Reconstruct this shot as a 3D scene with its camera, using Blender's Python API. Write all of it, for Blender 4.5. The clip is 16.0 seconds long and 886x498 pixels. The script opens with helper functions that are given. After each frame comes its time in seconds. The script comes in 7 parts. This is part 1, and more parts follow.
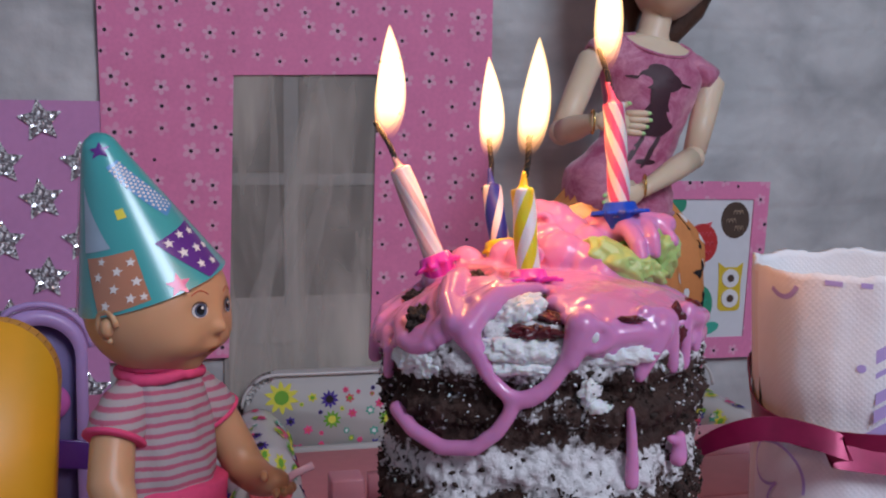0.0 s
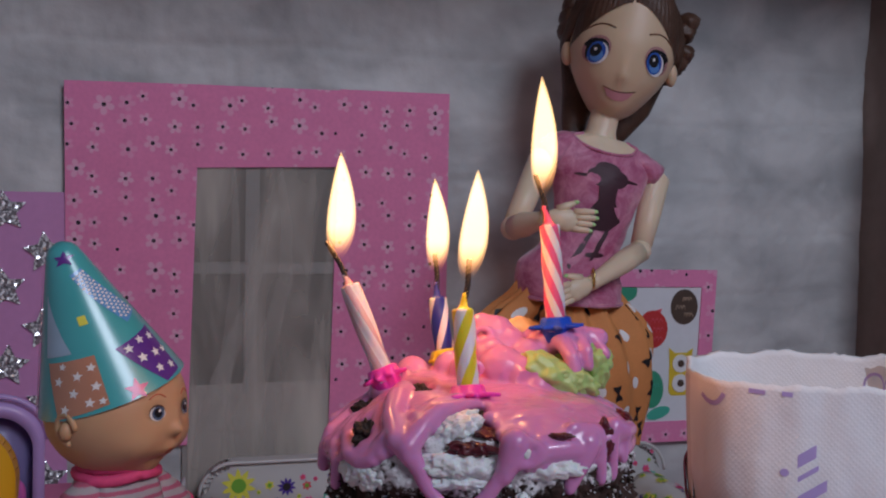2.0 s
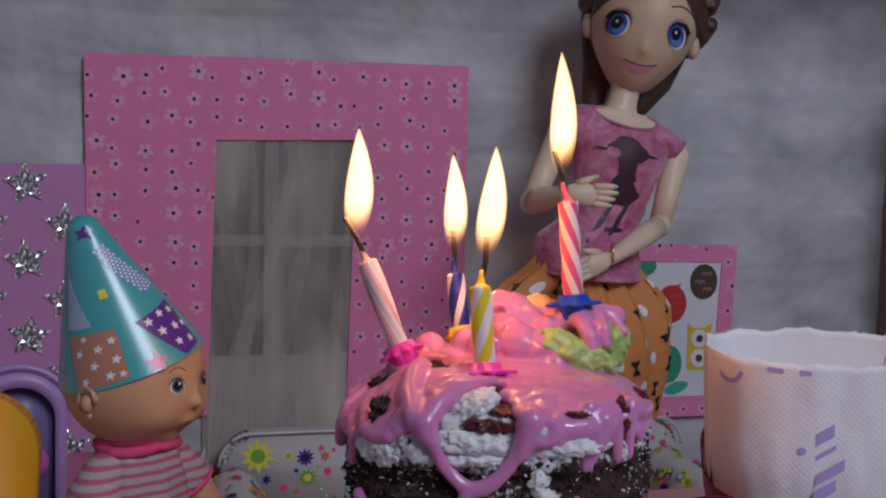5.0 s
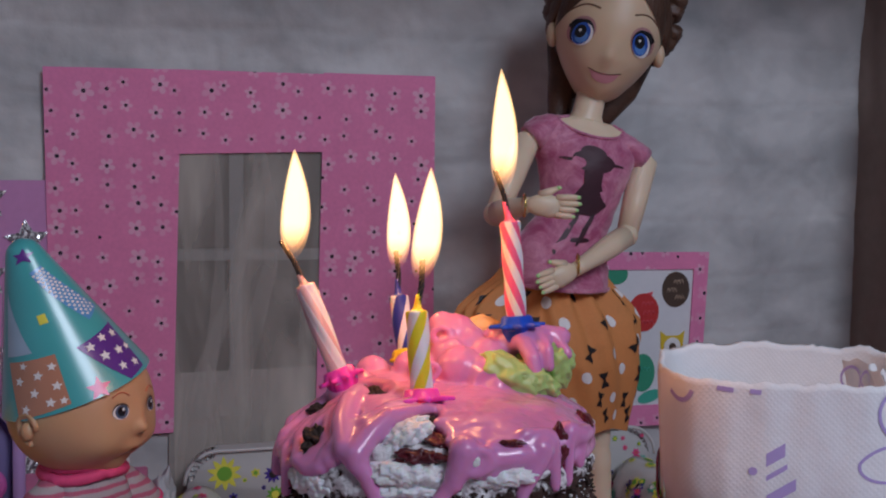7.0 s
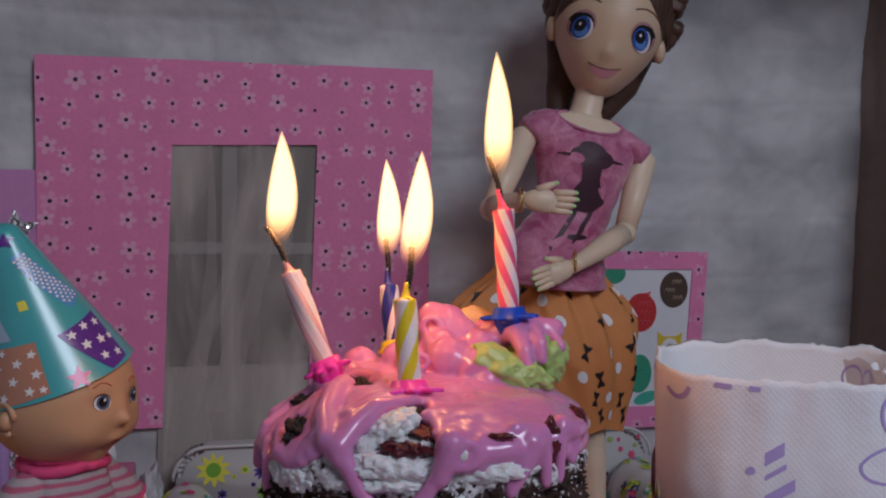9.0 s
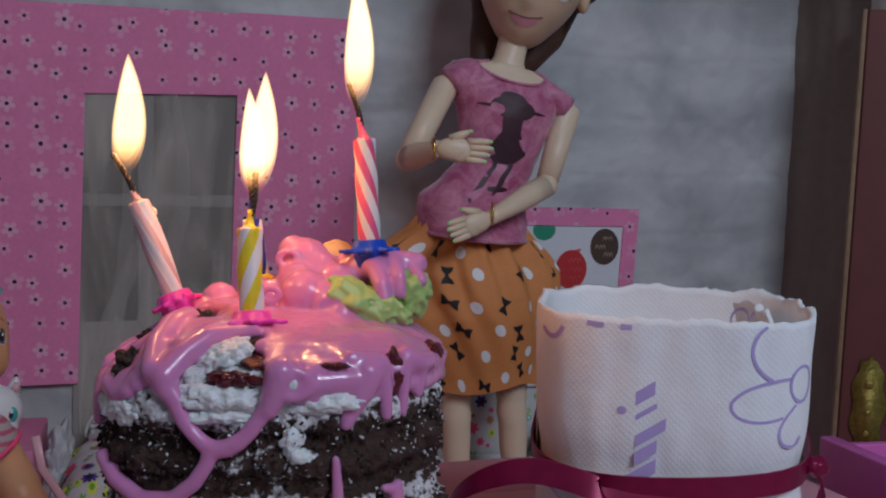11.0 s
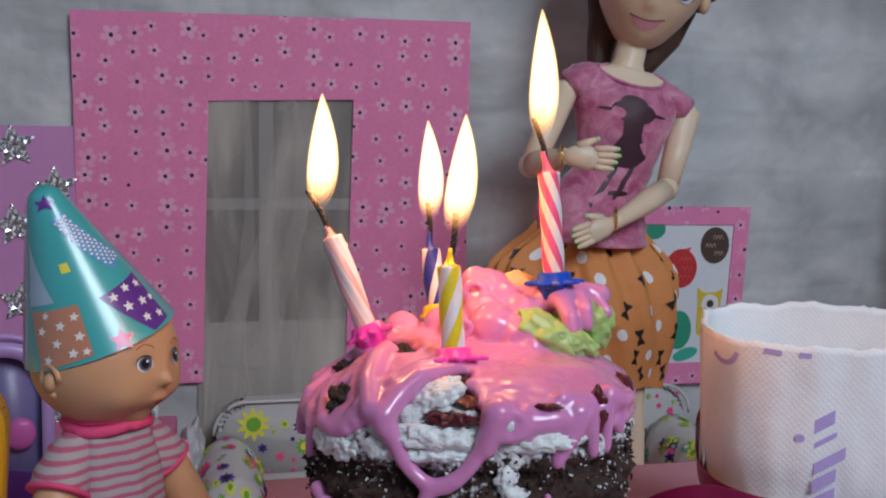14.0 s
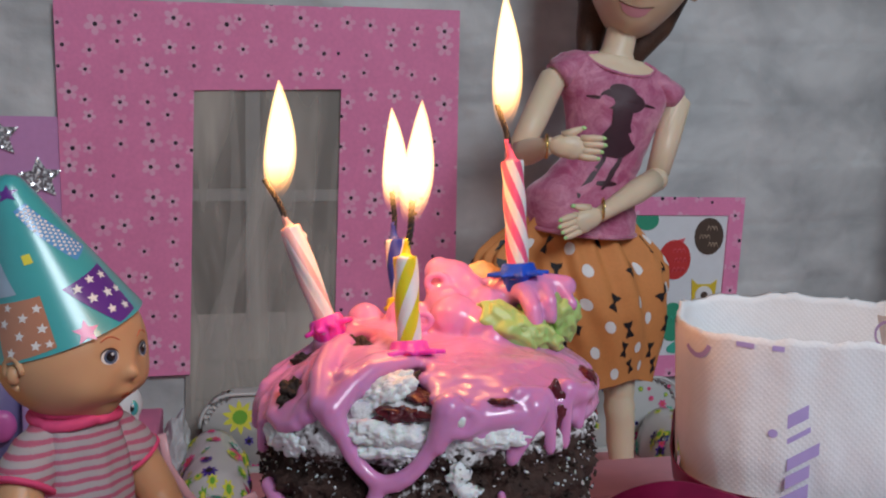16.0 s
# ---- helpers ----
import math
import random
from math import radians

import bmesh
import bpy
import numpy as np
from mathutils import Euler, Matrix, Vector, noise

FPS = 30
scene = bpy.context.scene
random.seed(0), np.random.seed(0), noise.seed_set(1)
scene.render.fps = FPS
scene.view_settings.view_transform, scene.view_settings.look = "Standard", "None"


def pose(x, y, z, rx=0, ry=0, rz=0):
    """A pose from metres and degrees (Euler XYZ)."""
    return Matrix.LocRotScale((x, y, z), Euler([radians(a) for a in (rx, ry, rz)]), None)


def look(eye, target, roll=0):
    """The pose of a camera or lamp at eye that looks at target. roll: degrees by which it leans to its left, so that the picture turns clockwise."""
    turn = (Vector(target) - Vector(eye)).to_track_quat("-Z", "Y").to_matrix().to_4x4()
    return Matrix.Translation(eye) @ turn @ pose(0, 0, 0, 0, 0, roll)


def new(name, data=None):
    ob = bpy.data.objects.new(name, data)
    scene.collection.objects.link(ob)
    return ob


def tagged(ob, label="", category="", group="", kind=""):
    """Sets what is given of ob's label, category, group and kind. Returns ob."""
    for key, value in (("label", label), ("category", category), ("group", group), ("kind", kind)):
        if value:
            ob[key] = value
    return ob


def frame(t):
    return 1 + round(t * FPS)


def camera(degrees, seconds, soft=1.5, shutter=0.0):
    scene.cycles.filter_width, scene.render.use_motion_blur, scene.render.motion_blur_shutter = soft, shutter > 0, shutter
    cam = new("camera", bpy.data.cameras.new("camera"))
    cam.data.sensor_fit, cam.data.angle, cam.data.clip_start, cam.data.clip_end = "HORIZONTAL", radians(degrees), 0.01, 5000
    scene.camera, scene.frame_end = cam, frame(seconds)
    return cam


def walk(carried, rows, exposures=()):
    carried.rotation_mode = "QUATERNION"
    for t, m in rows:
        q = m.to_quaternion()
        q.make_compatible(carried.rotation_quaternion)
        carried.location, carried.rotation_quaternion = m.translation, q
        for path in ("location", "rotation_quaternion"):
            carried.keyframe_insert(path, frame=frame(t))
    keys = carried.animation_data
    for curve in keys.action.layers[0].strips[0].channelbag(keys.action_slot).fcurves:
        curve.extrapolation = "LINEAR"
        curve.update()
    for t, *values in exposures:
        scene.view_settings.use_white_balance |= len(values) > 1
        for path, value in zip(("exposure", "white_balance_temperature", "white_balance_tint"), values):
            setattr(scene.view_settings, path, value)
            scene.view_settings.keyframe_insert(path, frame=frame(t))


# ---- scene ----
cam = camera(50.0, 16.0, soft=2.1)
# seconds, eye (x, y, z), yaw, pitch, roll in degrees
PATH = [
    (0.0, -0.03704, -0.15892, 0.15941, -13.915, -4.242, 0.354),
    (0.5, -0.03370, -0.16523, 0.16771, -14.367, -3.167, 0.081),
    (1.0, -0.02880, -0.16741, 0.17042, -16.081, -0.990, -0.004),
    (1.5, -0.03173, -0.16791, 0.16968, -16.385, -0.418, 0.121),
    (2.0, -0.03617, -0.17296, 0.17071, -15.959, -0.095, 0.612),
    (2.5, -0.03247, -0.16948, 0.16740, -15.642, -0.307, 1.448),
    (3.0, -0.03083, -0.17134, 0.16936, -15.532, -0.573, 1.342),
    (3.5, -0.03240, -0.17136, 0.16691, -15.418, -1.031, 0.968),
    (4.0, -0.03630, -0.17310, 0.16820, -15.139, -1.379, 0.965),
    (6.5, -0.02788, -0.17141, 0.17580, -14.671, -2.093, 0.815),
    (7.0, -0.02349, -0.17104, 0.17614, -15.481, -1.615, 0.182),
    (7.5, -0.02317, -0.17012, 0.17368, -15.997, -1.281, -0.005),
    (8.0, -0.03022, -0.17339, 0.17342, -15.733, -1.092, 0.226),
    (8.5, -0.02891, -0.17162, 0.17202, -15.420, -1.107, 0.591),
    (9.0, -0.01993, -0.16494, 0.17282, -15.550, -1.490, 0.908),
    (9.5, -0.00398, -0.16182, 0.17229, -16.516, -2.312, 1.479),
    (10.0, -0.00023, -0.16552, 0.16746, -17.001, -3.000, 1.653),
    (12.5, 0.01425, -0.15516, 0.16377, -17.249, -3.596, 0.284),
    (13.0, -0.00148, -0.15033, 0.16651, -16.470, -4.362, -0.043),
    (13.5, -0.01836, -0.15613, 0.17283, -14.844, -4.409, 0.422),
    (14.0, -0.02100, -0.16035, 0.17575, -13.571, -4.531, 0.793),
    (14.5, -0.02103, -0.16445, 0.17804, -12.838, -4.833, 0.796),
    (15.0, -0.01468, -0.16006, 0.17799, -12.670, -4.752, 0.715),
    (15.5, -0.01253, -0.15891, 0.17680, -12.894, -4.901, 0.587),
    (16.0, -0.00985, -0.15759, 0.17521, -13.070, -5.040, 0.719),
]
EXPOSURES = [(0.0, 0.13, 6250, 15), (0.5, 0.0, 6250, 16), (1.0, -0.09, 6300, 17), (2.0, -0.33, 6350, 17), (4.0, -0.42, 6300, 17), (6.5, -0.29, 6300, 17), (8.0, -0.41, 6350, 17), (10.2, -0.49, 6400, 16), (12.3, -0.2, 5450, 0), (13.0, 0.05, 5600, 1), (14.0, 0.15, 6250, 7), (15.0, 0.15, 6500, 7), (16.0, 0.14, 6650, 7)]
walk(cam, [(t, pose(x, y, z, 90 + pitch, 0, yaw) @ pose(0, 0, 0, 0, 0, roll)) for t, x, y, z, yaw, pitch, roll in PATH], EXPOSURES)


# ---- world and light ----
world = bpy.data.worlds.new("sky")
scene.world = world
world.use_nodes = True
wn = world.node_tree.nodes
sky = wn.new("ShaderNodeTexSky")
sky.sky_type = "NISHITA"
sky.sun_disc = False
sky.sun_elevation, sky.sun_rotation = radians(35), radians(70)
wn["Background"].inputs[1].default_value = 0.08
world.node_tree.links.new(sky.outputs[0], wn["Background"].inputs[0])

sky_light = bpy.data.lights.new("window_daylight", "AREA")
sky_light.shape, sky_light.size, sky_light.size_y = "RECTANGLE", 0.34, 0.34
sky_light.energy, sky_light.color = 5.7, (0.78, 0.87, 1.0)
lamp = new("window_daylight", sky_light)
lamp.matrix_world = look((0.29, -0.685, 0.72), (0.1, 0.1, 0.1))


# ---- materials ----
def mat(name, color=(0.8, 0.8, 0.8), rough=0.5, metal=0.0, grain=0.0, scale=400.0, bump=0.0, bump_scale=None, **extra):
    m = bpy.data.materials.new(name)
    m.use_nodes = True
    nt = m.node_tree
    p = nt.nodes["Principled BSDF"]
    p.inputs["Base Color"].default_value = (*color, 1)
    p.inputs["Roughness"].default_value = rough
    p.inputs["Metallic"].default_value = metal
    for key, value in extra.items():
        p.inputs[key.replace("_", " ")].default_value = value
    if grain or bump:
        co = nt.nodes.new("ShaderNodeTexCoord")
        tex = nt.nodes.new("ShaderNodeTexNoise")
        tex.inputs["Scale"].default_value = scale
        tex.inputs["Detail"].default_value = 6
        nt.links.new(co.outputs["Object"], tex.inputs["Vector"])
        big = nt.nodes.new("ShaderNodeTexNoise")
        big.inputs["Scale"].default_value = scale / 9
        big.inputs["Detail"].default_value = 3
        nt.links.new(co.outputs["Object"], big.inputs["Vector"])
        add = nt.nodes.new("ShaderNodeMath")
        add.operation = "ADD"
        nt.links.new(tex.outputs[0], add.inputs[0])
        nt.links.new(big.outputs[0], add.inputs[1])
        if grain:
            ramp = nt.nodes.new("ShaderNodeMapRange")
            ramp.inputs["From Min"].default_value, ramp.inputs["From Max"].default_value = 0.6, 1.4
            ramp.inputs["To Min"].default_value, ramp.inputs["To Max"].default_value = 1 - grain, 1 + grain
            nt.links.new(add.outputs[0], ramp.inputs["Value"])
            mul = nt.nodes.new("ShaderNodeVectorMath")
            mul.operation = "SCALE"
            mul.inputs[0].default_value = color
            nt.links.new(ramp.outputs[0], mul.inputs["Scale"])
            nt.links.new(mul.outputs[0], p.inputs["Base Color"])
        if bump:
            src = tex
            if bump_scale:
                src = nt.nodes.new("ShaderNodeTexNoise")
                src.inputs["Scale"].default_value = bump_scale
                src.inputs["Detail"].default_value = 5
                nt.links.new(co.outputs["Object"], src.inputs["Vector"])
            bn = nt.nodes.new("ShaderNodeBump")
            bn.inputs["Strength"].default_value = 1.0
            bn.inputs["Distance"].default_value = bump
            nt.links.new(src.outputs[0], bn.inputs["Height"])
            nt.links.new(bn.outputs[0], p.inputs["Normal"])
    return m


def nodes_of(m):
    return m.node_tree.nodes, m.node_tree.links, m.node_tree.nodes["Principled BSDF"]


def math_node(nt, op, a, b=None, c=None):
    n = nt.nodes.new("ShaderNodeMath")
    n.operation = op
    for i, v in enumerate((a, b, c)):
        if v is None:
            continue
        if isinstance(v, (int, float)):
            n.inputs[i].default_value = v
        else:
            nt.links.new(v, n.inputs[i])
    return n.outputs[0]


def mix_color(nt, fac, a, b):
    n = nt.nodes.new("ShaderNodeMix")
    n.data_type = "RGBA"
    for sock, v in ((n.inputs[0], fac), (n.inputs[6], a), (n.inputs[7], b)):
        if isinstance(v, tuple):
            sock.default_value = (*v, 1)
        elif isinstance(v, (int, float)):
            sock.default_value = v
        else:
            nt.links.new(v, sock)
    return n.outputs[2]


def flower_print(name, ground, petal, heart, scale, rough=0.75, size=0.42):
    """Paper printed with scattered five-petalled flowers; the pattern lies in the object's x-z plane."""
    m = mat(name, ground, rough, grain=0.08, scale=500, bump=0.00006)
    nt = m.node_tree
    p = nt.nodes["Principled BSDF"]
    old = p.inputs["Base Color"].links[0].from_socket
    co = nt.nodes.new("ShaderNodeTexCoord")
    sep = nt.nodes.new("ShaderNodeSeparateXYZ")
    nt.links.new(co.outputs["Object"], sep.inputs[0])
    com = nt.nodes.new("ShaderNodeCombineXYZ")
    nt.links.new(sep.outputs[0], com.inputs[0])
    nt.links.new(sep.outputs[2], com.inputs[1])
    vor = nt.nodes.new("ShaderNodeTexVoronoi")
    vor.voronoi_dimensions = "2D"
    vor.inputs["Scale"].default_value = scale
    vor.inputs["Randomness"].default_value = 0.56
    nt.links.new(com.outputs[0], vor.inputs["Vector"])
    sc = nt.nodes.new("ShaderNodeVectorMath")
    sc.operation = "SCALE"
    sc.inputs["Scale"].default_value = 1.0
    nt.links.new(com.outputs[0], sc.inputs[0])
    sub = nt.nodes.new("ShaderNodeVectorMath")
    sub.operation = "SUBTRACT"
    nt.links.new(sc.outputs[0], sub.inputs[0])
    nt.links.new(vor.outputs["Position"], sub.inputs[1])
    s2 = nt.nodes.new("ShaderNodeSeparateXYZ")
    nt.links.new(sub.outputs[0], s2.inputs[0])
    col = nt.nodes.new("ShaderNodeSeparateColor")
    nt.links.new(vor.outputs["Color"], col.inputs[0])
    ang = math_node(nt, "ARCTAN2", s2.outputs[1], s2.outputs[0])
    ang = math_node(nt, "ADD", ang, math_node(nt, "MULTIPLY", col.outputs[1], 6.0))
    lobe = math_node(nt, "ABSOLUTE", math_node(nt, "COSINE", math_node(nt, "MULTIPLY", ang, 2.5)))
    lobe = math_node(nt, "POWER", lobe, 0.55)
    big = math_node(nt, "MULTIPLY_ADD", math_node(nt, "POWER", col.outputs[0], 2.2), 0.44, 0.60)
    reach = math_node(nt, "MULTIPLY", math_node(nt, "MULTIPLY_ADD", lobe, 0.8, 0.2), math_node(nt, "MULTIPLY", big, size))
    d = vor.outputs["Distance"]
    inside = math_node(nt, "LESS_THAN", d, reach)
    some = math_node(nt, "GREATER_THAN", col.outputs[0], 0.07)
    inside = math_node(nt, "MULTIPLY", inside, some)
    inside = math_node(nt, "MULTIPLY", inside, math_node(nt, "MULTIPLY_ADD", col.outputs[2], 0.34, 0.22))
    dot = math_node(nt, "LESS_THAN", d, math_node(nt, "MULTIPLY", math_node(nt, "MULTIPLY_ADD", big, 0.5, 0.5), 0.088))
    c = mix_color(nt, inside, old, petal)
    c = mix_color(nt, dot, c, heart)
    nt.links.new(c, p.inputs["Base Color"])
    return m


M = {}
M["room_paint"] = mat("room_paint", (0.42, 0.42, 0.43), 0.9, grain=0.04, scale=6)
M["tissue"] = mat("grey_tissue", (0.39, 0.405, 0.41), 0.55, grain=0.14, scale=130, bump=0.0022, bump_scale=26)
nt = M["tissue"].node_tree
co = nt.nodes.new("ShaderNodeTexCoord")
mp = nt.nodes.new("ShaderNodeMapping")
mp.inputs["Scale"].default_value = (0.62, 1.0, 1.0)
nt.links.new(co.outputs["Object"], mp.inputs[0])
# light and dark of the creases, put into the colour as soft blotches
crease_tone = nt.nodes.new("ShaderNodeTexNoise")
crease_tone.inputs["Scale"].default_value, crease_tone.inputs["Detail"].default_value, crease_tone.inputs["Distortion"].default_value = 26, 8, 0.4
nt.links.new(mp.outputs[0], crease_tone.inputs["Vector"])
spread = nt.nodes.new("ShaderNodeMapRange")
spread.inputs["From Min"].default_value, spread.inputs["From Max"].default_value = 0.36, 0.64
nt.links.new(crease_tone.outputs[0], spread.inputs["Value"])
nt.links.new(mix_color(nt, spread.outputs[0], (0.385, 0.39, 0.388), (0.60, 0.60, 0.585)), nt.nodes["Principled BSDF"].inputs["Base Color"])
M["side_cloth"] = mat("side_cloth", (0.27, 0.21, 0.18), 0.9, grain=0.14, scale=120, bump=0.002, bump_scale=25)
M["pink_print"] = flower_print("pink_flower_paper", (0.79, 0.238, 0.435), (0.84, 0.57, 0.68), (0.03, 0.015, 0.03), 80)
M["lilac"] = mat("lilac_paper", (0.60, 0.275, 0.52), 0.7, grain=0.06, scale=300, bump=0.00005)
M["pane"] = mat("window_card", (0.125, 0.115, 0.10), 0.55, grain=0.12, scale=120)
M["mullion"] = mat("window_bar", (0.27, 0.265, 0.25), 0.7, grain=0.1, scale=200)
M["sill_tissue"] = mat("sill_tissue", (0.36, 0.33, 0.30), 0.9, grain=0.12, scale=150, bump=0.001, bump_scale=30)
M["glitter"] = mat("silver_glitter", (0.92, 0.92, 0.93), 0.25, 0.35)
nt = M["glitter"].node_tree
vor = nt.nodes.new("ShaderNodeTexVoronoi")
vor.inputs["Scale"].default_value = 900
co = nt.nodes.new("ShaderNodeTexCoord")
nt.links.new(co.outputs["Object"], vor.inputs["Vector"])
nm = nt.nodes.new("ShaderNodeNormalMap")
nm.space = "OBJECT"
nm.inputs["Strength"].default_value = 1.0
nt.links.new(mix_color(nt, 0.42, (0.5, 0.0, 0.5), vor.outputs["Color"]), nm.inputs["Color"])
# sparkle put into the colour: random flakes near white, the rest grey
flake = nt.nodes.new("ShaderNodeSeparateColor")
nt.links.new(vor.outputs["Color"], flake.inputs[0])
bright = math_node(nt, "GREATER_THAN", flake.outputs[2], 0.58)
nt.links.new(nm.outputs[0], nt.nodes["Principled BSDF"].inputs["Normal"])
nt.links.new(mix_color(nt, bright, (0.36, 0.35, 0.37), (0.97, 0.97, 0.98)), nt.nodes["Principled BSDF"].inputs["Base Color"])
M["card"] = mat("white_card", (0.72, 0.74, 0.76), 0.7, grain=0.04, scale=200)
for nm_, c_ in (("brown", (0.075, 0.045, 0.03)), ("red", (0.55, 0.03, 0.03)), ("yellow", (0.72, 0.52, 0.03)), ("green", (0.03, 0.30, 0.17)), ("rose_red", (0.70, 0.10, 0.13)),
                ("violet", (0.07, 0.035, 0.30)), ("hot_pink", (0.80, 0.07, 0.28)), ("leaf", (0.16, 0.42, 0.04)), ("teal", (0.05, 0.42, 0.30)), ("black", (0.012, 0.011, 0.012)),
                ("white", (0.80, 0.79, 0.78)), ("lemon", (0.74, 0.72, 0.08)), ("lilac_ink", (0.50, 0.39, 0.74)), ("beige_line", (0.55, 0.42, 0.30))):
    M[nm_] = mat("print_" + nm_, c_, 0.55, grain=0.06, scale=300)
M["table"] = mat("pink_table_paint", (0.72, 0.33, 0.40), 0.5, grain=0.1, scale=90, bump=0.0001)
M["box_pink"] = mat("pink_box_card", (0.62, 0.20, 0.34), 0.6, grain=0.08, scale=120)
M["floor"] = mat("pink_floor_cloth", (0.56, 0.30, 0.36), 0.9, grain=0.12, scale=200, bump=0.0003)
M["vinyl"] = mat("white_vinyl", (0.58, 0.57, 0.55), 0.35, grain=0.04, scale=100)
M["seat"] = mat("salmon_cloth", (0.60, 0.22, 0.24), 0.7, grain=0.06, scale=200, bump=0.0001)
M["ribbon_pale"] = mat("pale_pink_ribbon", (0.74, 0.42, 0.46), 0.35, grain=0.05, scale=300)
M["rose"] = mat("coral_rose_satin", (0.85, 0.18, 0.20), 0.4, grain=0.06, scale=400)
M["door"] = mat("door_brown", (0.17, 0.055, 0.05), 0.5, grain=0.12, scale=60, bump=0.0002)
M["door_edge"] = mat("door_edge_wood", (0.30, 0.19, 0.11), 0.7, grain=0.3, scale=200)
M["brass"] = mat("old_brass", (0.36, 0.27, 0.06), 0.45, 0.7, grain=0.45, scale=500, bump=0.0006, bump_scale=600)
M["lilac_plastic"] = mat("lilac_plastic", (0.50, 0.33, 0.66), 0.35, grain=0.04, scale=80)
M["violet_plastic"] = mat("violet_plastic", (0.22, 0.19, 0.38), 0.35, grain=0.05, scale=80)
M["orange_plastic"] = mat("orange_plastic", (0.80, 0.36, 0.01), 0.45, grain=0.05, scale=80)
M["bright_pink"] = mat("bright_pink_plastic", (0.72, 0.16, 0.50), 0.35, grain=0.04, scale=80)
M["foil_grey"] = mat("grey_satin", (0.45, 0.45, 0.46), 0.4, grain=0.2, scale=150, bump=0.0008, bump_scale=90)
M["skin"] = mat("doll_vinyl", (0.76, 0.60, 0.43), 0.42, grain=0.03, scale=120, Subsurface_Weight=0.12, Subsurface_Scale=0.004)
M["baby_skin"] = mat("baby_vinyl", (0.57, 0.33, 0.18), 0.42, grain=0.04, scale=120, Subsurface_Weight=0.15, Subsurface_Scale=0.004)
# darker copy of the doll vinyl: the face's shade is put into its colour
M["shaded_face_skin"] = mat("shaded_face_vinyl", (0.60, 0.44, 0.29), 0.45, grain=0.03, scale=120, Subsurface_Weight=0.12, Subsurface_Scale=0.004)
M["eye_light"] = mat("eye_light_blue", (0.10, 0.26, 0.62), 0.2)
M["lip"] = mat("lip_paint", (0.56, 0.25, 0.28), 0.4)
M["baby_lip"] = mat("baby_lip_paint", (0.50, 0.11, 0.05), 0.4)
M["eye_grey"] = mat("eye_grey", (0.10, 0.13, 0.20), 0.15)
M["eye_shadow"] = mat("eye_shadow_paint", (0.40, 0.20, 0.20), 0.5)
M["brow"] = mat("brow_paint", (0.17, 0.085, 0.05), 0.6)
M["hair"] = mat("brown_hair", (0.075, 0.035, 0.02), 0.45, grain=0.35, scale=600, bump=0.0004, bump_scale=900)
M["eye_blue"] = mat("eye_blue", (0.03, 0.10, 0.42), 0.2)
M["eye_dark"] = mat("eye_dark", (0.01, 0.01, 0.014), 0.15)
M["shirt"] = mat("pink_velvet", (0.55, 0.165, 0.31), 0.55, grain=0.6, scale=300, bump=0.0005, Sheen_Weight=0.5)
nt = M["shirt"].node_tree
co = nt.nodes.new("ShaderNodeTexCoord")
# mottled sheen of the crushed velvet, mixed into the base colour
crush = nt.nodes.new("ShaderNodeTexNoise")
crush.inputs["Scale"].default_value, crush.inputs["Detail"].default_value, crush.inputs["Roughness"].default_value, crush.inputs["Distortion"].default_value = 95, 9, 0.72, 0.8
nt.links.new(co.outputs["Object"], crush.inputs["Vector"])
nap_sheen = nt.nodes.new("ShaderNodeMapRange")
nap_sheen.inputs["From Min"].default_value, nap_sheen.inputs["From Max"].default_value = 0.40, 0.68
nt.links.new(crush.outputs[0], nap_sheen.inputs["Value"])
nt.links.new(mix_color(nt, nap_sheen.outputs[0], (0.40, 0.065, 0.17), (0.68, 0.29, 0.41)), nt.nodes["Principled BSDF"].inputs["Base Color"])
M["motif"] = mat("dark_motif", (0.05, 0.012, 0.022), 0.55, grain=0.2, scale=300)
M["skirt"] = mat("orange_cotton", (0.64, 0.25, 0.075), 0.75, grain=0.07, scale=800, bump=0.00006)
M["gold"] = mat("gold", (0.8, 0.55, 0.18), 0.25, 1.0)
M["nail"] = mat("green_nail", (0.45, 0.75, 0.30), 0.3)
M["pink_collar"] = mat("pink_collar", (0.72, 0.07, 0.20), 0.8, grain=0.1, scale=600, bump=0.0001)
M["knit"] = mat("striped_knit", (0.74, 0.70, 0.70), 0.85, bump=0.00015, bump_scale=1500)
nt = M["knit"].node_tree
co = nt.nodes.new("ShaderNodeTexCoord")
wv = nt.nodes.new("ShaderNodeTexWave")
wv.bands_direction = "Z"
wv.inputs["Scale"].default_value = 108
wv.inputs["Distortion"].default_value = 1.1
wv.inputs["Detail"].default_value = 1
wv.inputs["Detail Scale"].default_value = 40
nt.links.new(co.outputs["Object"], wv.inputs["Vector"])
band = math_node(nt, "GREATER_THAN", wv.outputs["Fac"], 0.62)
nt.links.new(mix_color(nt, band, (0.40, 0.37, 0.39), (0.44, 0.11, 0.19)), nt.nodes["Principled BSDF"].inputs["Base Color"])
M["hat_teal"] = mat("teal_card", (0.06, 0.40, 0.42), 0.3, grain=0.05, scale=90, Coat_Weight=1.0, Coat_Roughness=0.24)
M["hat_purple"] = mat("purple_card", (0.12, 0.03, 0.27), 0.3, grain=0.05, scale=90, Coat_Weight=1.0, Coat_Roughness=0.24)
M["hat_blue"] = mat("blue_card", (0.10, 0.33, 0.66), 0.3, grain=0.05, scale=90, Coat_Weight=1.0, Coat_Roughness=0.24)
M["hat_brown"] = mat("tan_card", (0.50, 0.23, 0.14), 0.3, grain=0.05, scale=90, Coat_Weight=1.0, Coat_Roughness=0.24)
